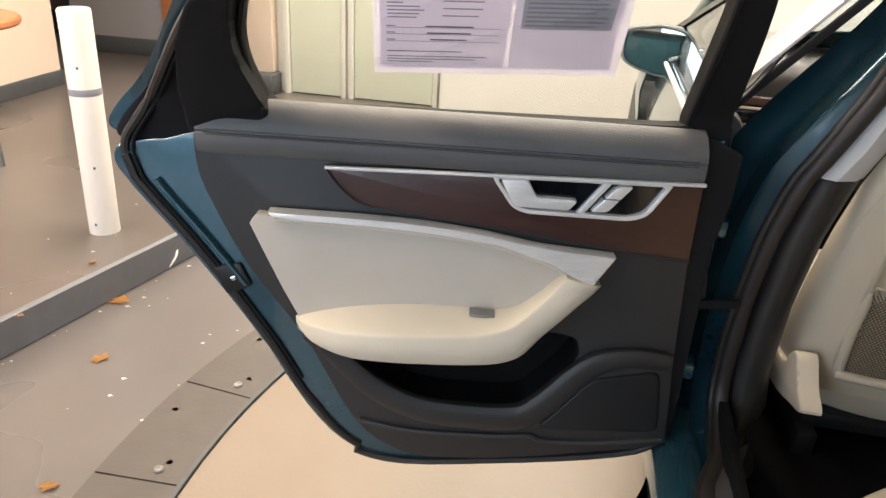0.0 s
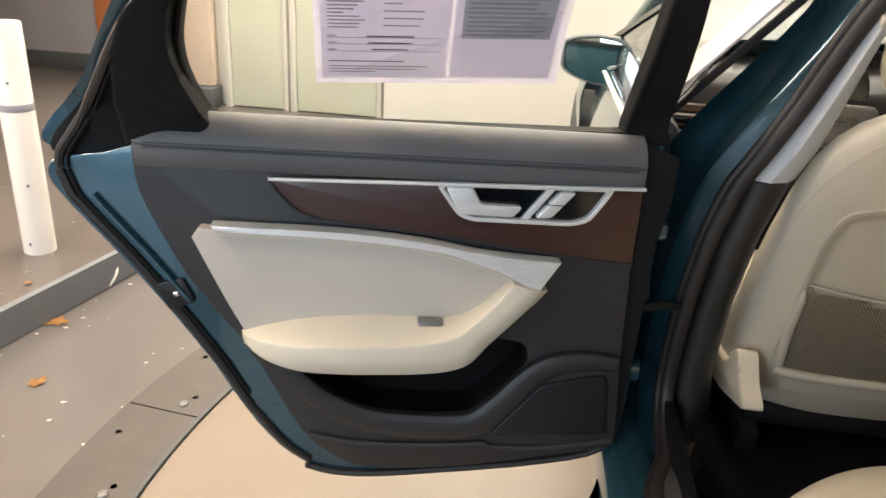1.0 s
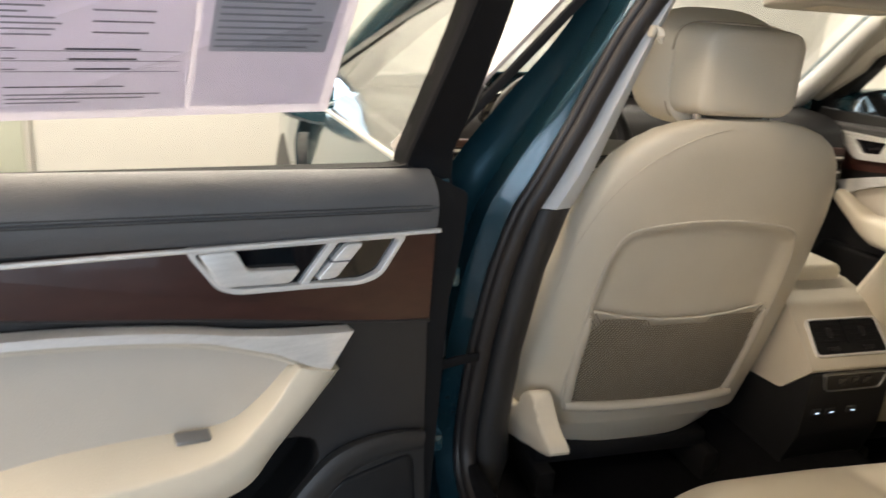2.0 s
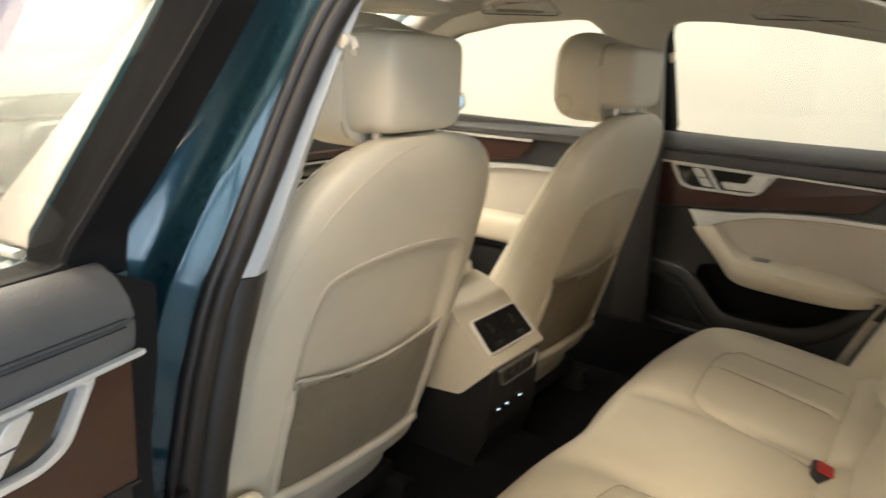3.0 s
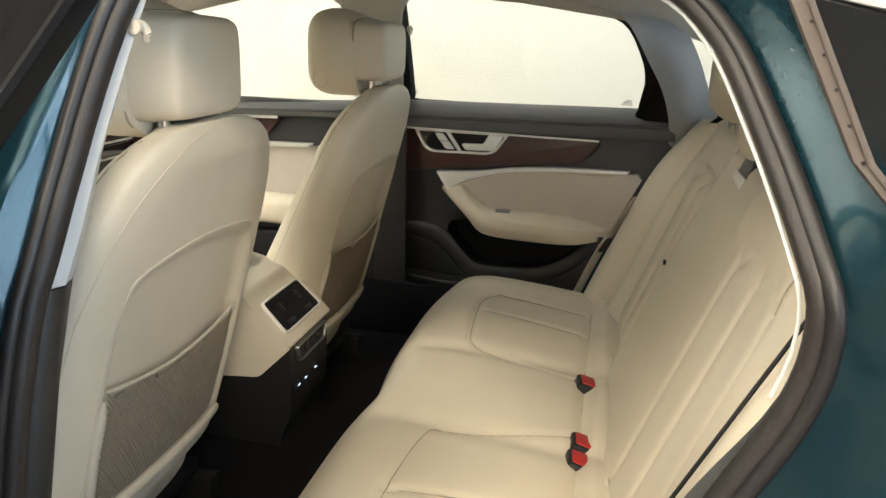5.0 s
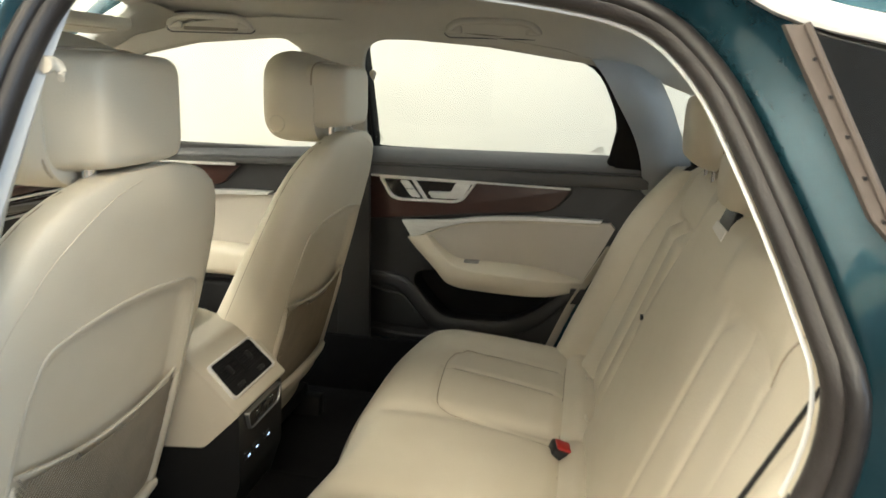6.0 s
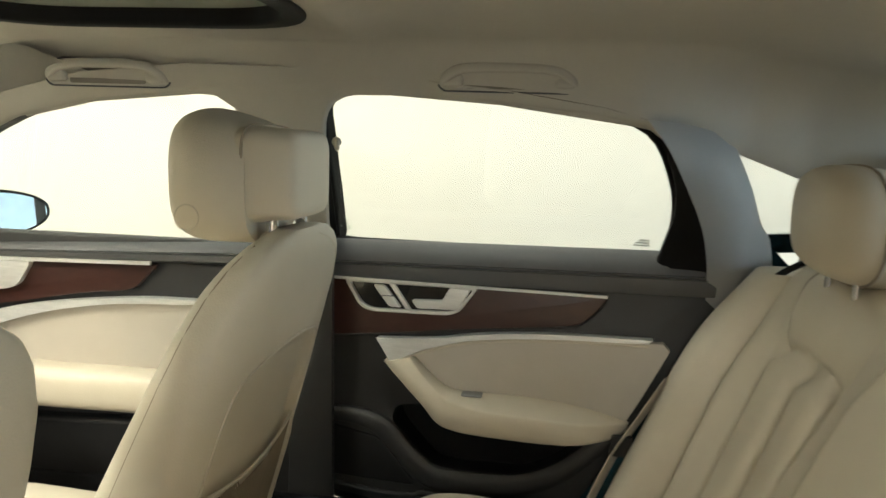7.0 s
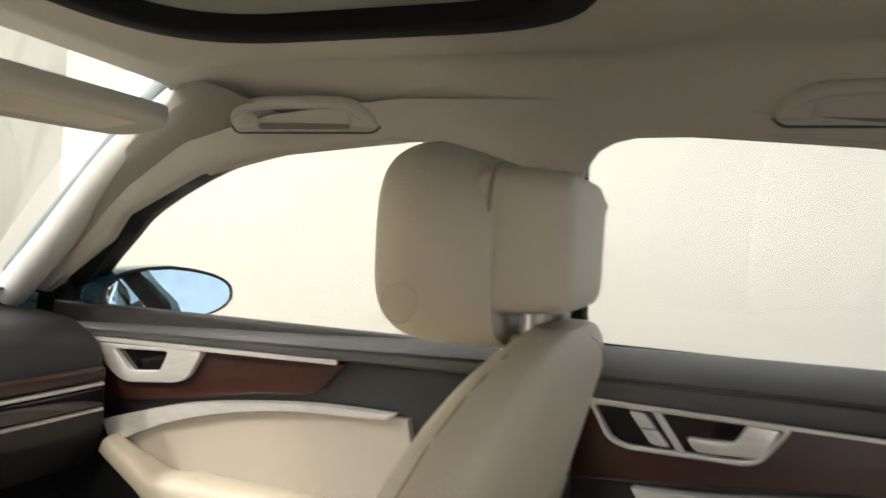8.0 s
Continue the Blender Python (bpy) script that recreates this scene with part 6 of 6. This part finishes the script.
def bench_back(u, v):
    x = BX0 + (BX1 - BX0) * u
    z = 0.385 + 0.60 * v
    ax = abs(x)
    y = -0.575 - 0.37 * (z - 0.43)
    # outer bolsters, the proud centre piece, the shoulder pads
    y += (0.036 * math.exp(-((ax - 0.550) / 0.040) ** 2) if x > 0 else 0.022 * ease((ax - 0.40) / 0.22)) * ease((0.99 - z) / 0.25)
    y += 0.024 * (ease((lerp(CENTRE_EDGE, z) - ax) / 0.011) if x > 0 else 1 - 0.6 * ease((ax - 0.12) / 0.30)) * ease((0.985 - z) / 0.05)
    y += 0.010 * math.exp(-((z - 0.912) / 0.038) ** 2) * ease((ax - 0.15) / 0.06) * ease((0.52 - ax) / 0.06)
    # two padded flutes with rounded tops in each seat
    for lo, hi in ((0.246, 0.359), (0.359, 0.490)):
        q = 2 * (ax - lo) / (hi - lo) - 1
        if abs(q) < 1:
            y += (0.027 if x > 0 else 0.003) * (1 - q ** 4) * ease((0.862 - 0.024 * q * q - z) / 0.026) * ease((z - 0.43) / 0.07)
    y -= (0.012 if x > 0 else 0.003) * ease((ax - 0.235) / 0.02) * ease((0.50 - ax) / 0.02) * ease((0.875 - z) / 0.03) * ease((z - 0.43) / 0.07)
    y -= groove((x, z), BACK_SEAMS, 0.006, 0.0045 if x > 0 else 0.0022)
    y -= 0.10 * max(0, (z - 0.94) / 0.045) ** 2.2 * 0.5
    y -= 0.10 * max(0, (ax - (0.57 if x > 0 else 0.590)) / 0.03) ** 2 * 0.3
    z -= (0.004 if x > 0 else 0.03) * max(0, (ax - 0.45) / 0.15) ** 2 * v
    return Vector((x, y, z))


def solid_sheet(fn, nu, nv, back):
    """A closed body: the surface fn with a plain back reached by back(point)."""
    bm = bmesh.new()
    a = [[bm.verts.new(fn(i / nu, j / nv)) for j in range(nv + 1)] for i in range(nu + 1)]
    b = [[bm.verts.new(back(a[i][j].co)) for j in range(nv + 1)] for i in range(nu + 1)]
    for i in range(nu):
        for j in range(nv):
            bm.faces.new((a[i][j], a[i + 1][j], a[i + 1][j + 1], a[i][j + 1]))
            bm.faces.new((b[i][j], b[i][j + 1], b[i + 1][j + 1], b[i + 1][j]))
    for i in range(nu):
        bm.faces.new((a[i][0], b[i][0], b[i + 1][0], a[i + 1][0]))
        bm.faces.new((a[i][nv], a[i + 1][nv], b[i + 1][nv], b[i][nv]))
    for j in range(nv):
        bm.faces.new((a[0][j], a[0][j + 1], b[0][j + 1], b[0][j]))
        bm.faces.new((a[nu][j], b[nu][j], b[nu][j + 1], a[nu][j + 1]))
    return bm


part("backrest", solid_sheet(bench_back, 260, 110, lambda p: Vector((p.x, -0.86, p.z))), LEATHER, bench, "beige leather bench backrest with stitched inserts", 70)
CUSH = [(-0.60, 0.440), (-0.50, 0.452), (-0.38, 0.466), (-0.26, 0.476), (-0.19, 0.478), (-0.135, 0.468), (-0.098, 0.440), (-0.075, 0.400), (-0.060, 0.350), (-0.052, 0.30), (-0.055, 0.26)]
CUSH_LINE = smooth_line(CUSH, 8)


def bench_cushion(u, v):
    x = -0.69 + 1.38 * u
    k = v * (len(CUSH_LINE) - 1)
    i = min(int(k), len(CUSH_LINE) - 2)
    p = CUSH_LINE[i].lerp(CUSH_LINE[i + 1], k - i)
    q = CUSH_LINE[i + 1] - CUSH_LINE[i]
    nrm = Vector((-q.y, q.x)).normalized()
    nrm = nrm if nrm.y > 0 or p.y < 0.4 else -nrm
    ax = abs(x)
    top = ease((-0.10 - p.x) / 0.08)
    bulge = top * (0.010 * math.exp(-((ax - 0.60) / 0.05) ** 2) + 0.006 * math.exp(-((ax - 0.36) / 0.10) ** 2) + 0.008 * math.exp(-((ax) / 0.10) ** 2))
    bulge -= 0.010 * math.exp(-((ax - 0.165) / 0.03) ** 2) * top
    bulge -= groove((x, p.x), CUSH_SEAMS, 0.0070, 0.0055) * top
    bulge += 0.012 * math.exp(-((p.x + 0.548) / 0.022) ** 2) - groove((x, p.x), [CREASE], 0.009, 0.012)
    bulge -= 0.06 * max(0, (ax - 0.655) / 0.035) ** 2.4 * 0.5
    fwd = -0.018 * math.exp(-(ax / 0.12) ** 2) * (1 - top)
    # front corners rounded back towards the doors
    fwd -= (2.09 if x < 0 else 0.35) * max(0.0, ax - 0.40) ** 1.9 * ease((p.x + 0.60) / 0.45)
    return Vector((x, p.x + nrm.x * bulge + fwd, p.y + nrm.y * bulge))


part("cushion", solid_sheet(bench_cushion, 210, 80, lambda p: Vector((p.x, p.y - 0.0, 0.25)) if p.y < -0.10 else Vector((p.x, -0.12, 0.25))), LEATHER, bench, "beige leather bench cushion with stitched inserts", 70)
for sx in (-1, 1):
    rings = []
    wing = smooth_line([(-0.735, 0.945), (-0.665, 0.86), (-0.615, 0.775), (-0.570, 0.665), (-0.520, 0.545), (-0.475, 0.43)], 5)
    for k, p in enumerate(wing):
        t = k / (len(wing) - 1)
        w, dpt = 0.060 if sx > 0 else 0.0295, 0.055 + 0.03 * math.sin(math.pi * t)
        mid, back, sq = (0.645, 0.0, 2.8) if sx > 0 else (0.6365, 0.044, 4.5)
        rings.append([Vector((sx * (mid + 0.012 * t + a), p[0] - back - dpt + b, p[1])) for a, b in superellipse(w, dpt, sq, 24)])
    part("side_bolster", loft(rings), LEATHER, bench, "beige padded side bolster", 60)
    part("seam", tube([Vector((sx * 0.592, -0.577 - 0.37 * (z - 0.43), z)) if sx > 0 else Vector((-0.610, -0.668 - 0.47 * (z - 0.785), z)) for z in [0.42 + 0.5 * k / 20 for k in range(21)]], 0.004 if sx > 0 else 0.0024, 6), BLACK, bench, "dark gap beside the backrest")
    if sx > 0:
        slot = smooth_line([(0.612, -0.722, 0.905), (0.606, -0.752, 0.940), (0.585, -0.782, 0.966), (0.545, -0.805, 0.984), (0.490, -0.818, 0.992)], 5)
        part("belt_slot", sweep(mirrored(slot, sx), superellipse(0.009, 0.006, 2.4, 10), scale=lambda t: 0.5 + 0.5 * math.sin(math.pi * min(1, t + 0.25))), FRAMEBLACK, bench, "black belt slot behind the shoulder")
    # outer head rests
    rings = []
    for k in range(11):
        t = k / 10
        e = max(0.55, (1 - abs(2 * t - 1) ** 3) ** (1 / 3))
        rings.append([Vector((sx * 0.385 + a * e, -0.720 - 0.150 * t, 1.058 - 0.02 * t + b * (0.4 + 0.6 * e))) for a, b in superellipse(0.125, 0.080, 2.8, 32)])
    hr = part("head_rest", loft(rings), LEATHER, bench, "beige leather rear head rest", 60)
    part("seam", sweep([Vector((sx * 0.385 + a, -0.775, 1.050 + b)) for a, b in superellipse(0.1255, 0.0805, 2.8, 40)], superellipse(0.002, 0.002, 2, 6), (0, 1, 0), True), SEAM, hr)
    for dx in (-0.05, 0.05):
        part("post", tube([Vector((sx * 0.385 + dx, -0.775, 0.93)), Vector((sx * 0.385 + dx, -0.775, 1.0))], 0.006, 10), CHROME, hr, "bright head rest post")
    # isofix covers
    for dx in (-0.11, 0.11):
        part("isofix_tag", box(sx * 0.36 + dx - 0.008, -0.566, 0.452, sx * 0.36 + dx + 0.008, -0.560, 0.462, 0.002), SHELL, bench)
rings = []
for k in range(11):
    t = k / 10
    e = max(0.5, (1 - abs(2 * t - 1) ** 2.6) ** (1 / 2.6))
    rings.append([Vector((a * e, -0.735 - 0.125 * t, 1.000 + b * (0.4 + 0.6 * e))) for a, b in superellipse(0.125, 0.058, 2.6, 32)])
part("centre_head_rest", loft(rings), LEATHER, bench, "low beige leather centre head rest", 60)

# stitched seams lying in the grooves, dark joints beside the centre piece
pts = [bench_back((lerp(CENTRE_EDGE, z) + 0.004 - BX0) / (BX1 - BX0), (z - 0.385) / 0.60) + Vector((0, 0.001, 0)) for z in [0.46 + 0.48 * k / 24 for k in range(25)]]
part("joint", tube(pts, 0.0018, 6), RECESS, bench, "dark joint beside the centre piece")
for line in BACK_SEAMS[2::3]:
    pts = [bench_back((p[0] - BX0) / (BX1 - BX0), (p[1] - 0.385) / 0.60) + Vector((0, 0.001, 0)) for p in smooth_line(line, 6)]
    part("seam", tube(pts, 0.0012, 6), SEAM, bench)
for line in CUSH_SEAMS + [CREASE]:
    pts = []
    for p in smooth_line(line, 8):
        i = max(k for k in range(30) if CUSH_LINE[k].x <= p[1] + 1e-6)
        v = (i + (p[1] - CUSH_LINE[i].x) / (CUSH_LINE[i + 1].x - CUSH_LINE[i].x)) / (len(CUSH_LINE) - 1)
        pts.append(bench_cushion((p[0] + 0.69) / 1.38, v) + Vector((0, 0, 0.0016)))
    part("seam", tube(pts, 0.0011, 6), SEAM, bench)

# belts


def belt(name, pts, label, width=0.023, normal=(0, 1, 0)):
    return solo(name, sweep(smooth_line(pts, 6), [(-width, -0.0007), (width, -0.0007), (width, 0.0007), (-width, 0.0007)], normal), SHELL, label, "seat belt", "rear seat belts")


belt("seat_belt", [(0.672, -0.602, 0.735), (0.682, -0.560, 0.655), (0.692, -0.515, 0.57), (0.700, -0.455, 0.42)], "beige seat belt hanging beside the rear backrest", normal=(0.5, 0.8, 0.3))
belt("seat_belt", [(0.135, -0.775, 0.985), (0.150, -0.752, 0.955), (0.190, -0.724, 0.86), (0.214, -0.690, 0.775), (0.222, -0.660, 0.70), (0.224, -0.645, 0.655)], "beige centre seat belt lying across the backrest", 0.021, (0, 0.94, 0.34))
solo("belt_tongue", slab(rounded([(-0.030, -0.020), (0.030, -0.020), (0.024, 0.020), (-0.024, 0.020)], 0.006), -0.006, 0.006, lambda a, d, b: Vector((0.688 + d, -0.528 + a * 0.8, 0.592 + b)), 0.002), BLACK, "black seat belt tongue on its strap", "belt tongue")
exit_cover = thing("belt_exit", (-0.03, -0.742, 0.95), "black belt outlet with a white tag above the centre seat", "belt outlet")


def on_back(a, d, b):
    return Vector((a, -0.575 - 0.37 * (b - 0.43) + 0.018 + d, b))


part("cover", slab(rounded([(-0.076, 0.928), (0.012, 0.928), (0.006, 0.958), (-0.070, 0.958)], 0.008), -0.004, 0.007, on_back, 0.003), BLACK, exit_cover)
part("slot_line", tube([on_back(0.098 - 0.245 * k / 12, 0.0, 0.941 - 0.004 * math.sin(math.pi * k / 12)) for k in range(13)], 0.0012, 6), INKDARK, exit_cover, "dark slit of the outlet")
part("tag", slab(rounded([(-0.064, 0.912), (0.026, 0.916), (0.022, 0.931), (-0.066, 0.930)], 0.002), 0.005, 0.008, on_back, 0.001), POSTWHITE, exit_cover, "small white tag")
solo("belt_button", lathe([(0.001, 0.0), (0.006, 0.0), (0.006, 0.006), (0.001, 0.006)], (0.236, -0.655, 0.690), 12, "y"), BLACK, "black stop button on the belt webbing", "belt button")


def buckle(x, y, z, turn, pair):
    b = thing("belt_buckle", (x, y, z), "black belt buckle with a red release button" if not pair else "pair of black belt buckles with red buttons", "belt buckle", "rear belt buckles")
    n = 2 if pair else 1
    for k in range(n):
        m = Matrix.Translation((x - 0.054 * k, y + 0.004 * k, z - 0.004 * k)) @ Matrix.Rotation(turn, 4, "Z") @ Matrix.Rotation(radians(18), 4, "X") @ Matrix.Scale(1.25, 4)
        bm = box(-0.021, -0.016, -0.040, 0.021, 0.016, 0.014, 0.005, 3)
        bm.transform(m)
        part("body", bm, BLACK, b)
        bm = box(-0.016, -0.012, 0.010, 0.016, 0.011, 0.0170, 0.003, 2)
        bm.transform(m)
        part("button", bm, RED, b, "red release button")
    return b


buckle(0.100, -0.513, 0.445, radians(8), False)
buckle(-0.125, -0.515, 0.436, radians(5), True)

# ---------------------------------------------------------------- centre console
con = thing("centre_console", (0, 0.4, 0.3), "beige centre console with rear air vents", "console")
side = [(0.230, 0.668), (0.140, 0.648), (0.102, 0.614), (0.040, 0.552), (0.046, 0.544), (0.108, 0.482), (0.200, 0.474), (0.80, 0.46), (0.80, 0.668)]
part("console_shell", slab(rounded(side, 0.010), -0.108, 0.108, lambda a, d, b: Vector((d, a, b)), 0.010, 3), SHELL, con, "beige console body")
part("arm_rest", slab(rounded([(-0.095, 0.215), (0.095, 0.215), (0.095, 0.56), (-0.095, 0.56)], 0.02), 0.664, 0.705, lambda a, d, b: Vector((a, b, d - 0.01)), 0.014, 3), LEATHER, con, "beige leather centre arm rest")
low = [(0.060, 0.556), (0.044, 0.54), (0.046, 0.41), (0.075, 0.33), (0.11, 0.24), (0.8, 0.24), (0.8, 0.52), (0.10, 0.52)]
part("lower_body", slab(rounded(low, 0.010), -0.100, 0.100, lambda a, d, b: Vector((d, a, b)), 0.008, 3), BLACK, con, "black lower console body")


def on_vent(a, d, b):
    """The slanting rear face: a across, b from 0 (low) to 0.09 (high), d outwards."""
    base, dirv, nv = Vector((0, 0.041, 0.553)), Vector((0, 0.7071, 0.7071)), Vector((0, -0.7071, 0.7071))
    return base + Vector((a, 0, 0)) + dirv * b + nv * d


vo = rounded([(-0.090, 0.022), (0.090, 0.022), (0.086, 0.100), (-0.086, 0.100)], 0.012)
vi = rounded([(-0.0855, 0.0265), (0.0855, 0.0265), (0.0815, 0.0955), (-0.0815, 0.0955)], 0.009)
vent = part("vent_bezel", slab(vo, -0.004, 0.006, on_vent, 0.002, 2, [vi]), ALU, con, "satin aluminium vent bezel")
part("vent_recess", slab(vi, -0.02, 0.002, on_vent), FRAMEBLACK, vent, "black vent recess")
for s in (-1, 1):
    for k in range(4):
        b0 = 0.050 + 0.011 * k
        part("slat", slab([(s * 0.006, b0), (s * 0.072, b0), (s * 0.072, b0 + 0.0045), (s * 0.006, b0 + 0.0045)], 0.0, 0.0035, on_vent, 0.001), FRAMEBLACK, vent)
    part("slider", slab(rounded([(s * 0.034, 0.060), (s * 0.046, 0.060), (s * 0.046, 0.080), (s * 0.034, 0.080)], 0.003), 0.0, 0.006, on_vent, 0.002), BLACK, vent, "dark vent slider")
    part("thumb_wheel", slab(rounded([(s * 0.028, 0.033), (s * 0.056, 0.033), (s * 0.056, 0.041), (s * 0.028, 0.041)], 0.002), 0.0, 0.0045, on_vent, 0.001), BLACK, vent)
part("vent_divider", slab([(-0.003, 0.046), (0.003, 0.046), (0.003, 0.096), (-0.003, 0.096)], 0.0, 0.005, on_vent), FRAMEBLACK, vent)


def on_low(a, d, b):
    """The lower rear face: a across, b downwards from its top."""
    return Vector((a, 0.042 + 0.03 * b - d, 0.545 - b))


po = rounded([(-0.078, 0.003), (0.078, 0.003), (0.066, 0.041), (-0.066, 0.041)], 0.010)
pi_ = rounded([(-0.0735, 0.006), (0.0735, 0.006), (0.0625, 0.038), (-0.0625, 0.038)], 0.008)
pnl = part("climate_panel", slab(po, -0.004, 0.006, on_low, 0.002, 2, [pi_]), METALGREY, con, "rear climate control panel with bright rim")
part("climate_face", slab(pi_, -0.004, 0.003, on_low), GLOSSBLACK, pnl, "gloss black control face")
for a in (-0.030, 0.0, 0.030):
    part("rocker", slab(rounded([(a - 0.009, 0.013), (a + 0.009, 0.013), (a + 0.009, 0.031), (a - 0.009, 0.031)], 0.003), 0.002, 0.005, on_low, 0.002), GLOSSBLACK, pnl)
for a in (-0.072, -0.038, 0.014):
    sk = part("socket", slab(rounded([(a - 0.011, 0.079), (a + 0.011, 0.079), (a + 0.011, 0.093), (a - 0.011, 0.093)], 0.003), -0.004, 0.005, on_low, 0.001), BLACK, con, "charging socket")
    part("socket_light", slab([(a - 0.004, 0.0850), (a + 0.004, 0.0850), (a + 0.004, 0.0872), (a - 0.004, 0.0872)], 0.004, 0.0062, on_low), LEDWHITE, sk, "lit white socket")

# ---------------------------------------------------------------- dashboard and wheel
dash = thing("dashboard", (0, 1.05, 0.6), "dark dashboard with wood and bright trim", "dashboard")
prof = [(0.93, 0.62), (0.90, 0.70), (0.905, 0.80), (0.93, 0.862), (0.99, 0.895), (1.08, 0.905), (1.24, 0.915), (1.24, 0.60)]
part("body", slab(rounded(prof, 0.02), -0.775, 0.775, lambda a, d, b: Vector((d, a + 0.05, b))), DARK, dash, "dark grey soft dashboard")
part("wood_trim", sweep([Vector((x, 0.947, 0.802)) for x in (-0.76, 0.0, 0.76)], superellipse(0.010, 0.012, 3, 10)), WOOD, dash, "brown wood dashboard strip")
for z in (0.782, 0.735):
    part("bright_line", tube([Vector((x, 0.943, z)) for x in (-0.76, 0.0, 0.76)], 0.004, 8), ALU, dash)
part("vent_band", box(-0.76, 0.936, 0.742, 0.76, 0.96, 0.776, 0.004), GLOSSBLACK, dash, "gloss black vent band")
wheel = thing("steering_wheel", (-0.36, 0.70, 0.84), "dark leather steering wheel with grey hub", "steering wheel")
tilt = Matrix.Translation((-0.345, 0.715, 0.835)) @ Matrix.Rotation(radians(-24), 4, "X")
bm = bmesh.new()
circle = [Vector((0.185 * math.cos(a), 0, 0.185 * math.sin(a))) for a in [2 * math.pi * k / 48 for k in range(48)]]
sweep(circle, superellipse(0.017, 0.014, 2.4, 12), (0, 1, 0), True, None, bm)
bm.transform(tilt)
part("rim", bm, BLACK, wheel, "black leather rim")
bm = slab(rounded([(-0.075, -0.06), (0.075, -0.06), (0.085, 0.045), (-0.085, 0.045)], 0.03), 0.0, -0.035, None, 0.012, 3)
bm.transform(tilt)
part("hub", bm, DARKSOFT, wheel, "dark grey hub")
for k in (-1, 1):
    bm = slab([(k * 0.07, -0.02), (k * 0.178, -0.005), (k * 0.178, 0.022), (k * 0.07, 0.028)], 0.0, -0.016, None, 0.005)
    bm.transform(tilt)
    part("spoke", bm, METALGREY, wheel, "grey metal spoke")
bm = slab([(-0.022, -0.06), (0.022, -0.06), (0.016, -0.178), (-0.016, -0.178)], 0.0, -0.014, None, 0.005)
bm.transform(tilt)
part("spoke", bm, METALGREY, wheel, "grey metal spoke")
for k in range(4):
    bm = bmesh.new()
    sweep([Vector((0.011 * math.cos(a) + (k - 1.5) * 0.0145, -0.037, 0.011 * math.sin(a))) for a in [2 * math.pi * j / 20 for j in range(20)]], superellipse(0.0014, 0.0014, 2, 6), (0, 1, 0), True, None, bm)
    bm.transform(tilt)
    part("badge_ring", bm, CHROME, wheel, "bright badge shape")
solo("instrument_display", slab(rounded([(-0.50, 0.86), (-0.21, 0.86), (-0.23, 0.945), (-0.48, 0.945)], 0.03), 0.93, 0.90, lambda a, d, b: Vector((a, d, b)), 0.006), GLOSSBLACK, "dark instrument display behind the steering wheel", "display")
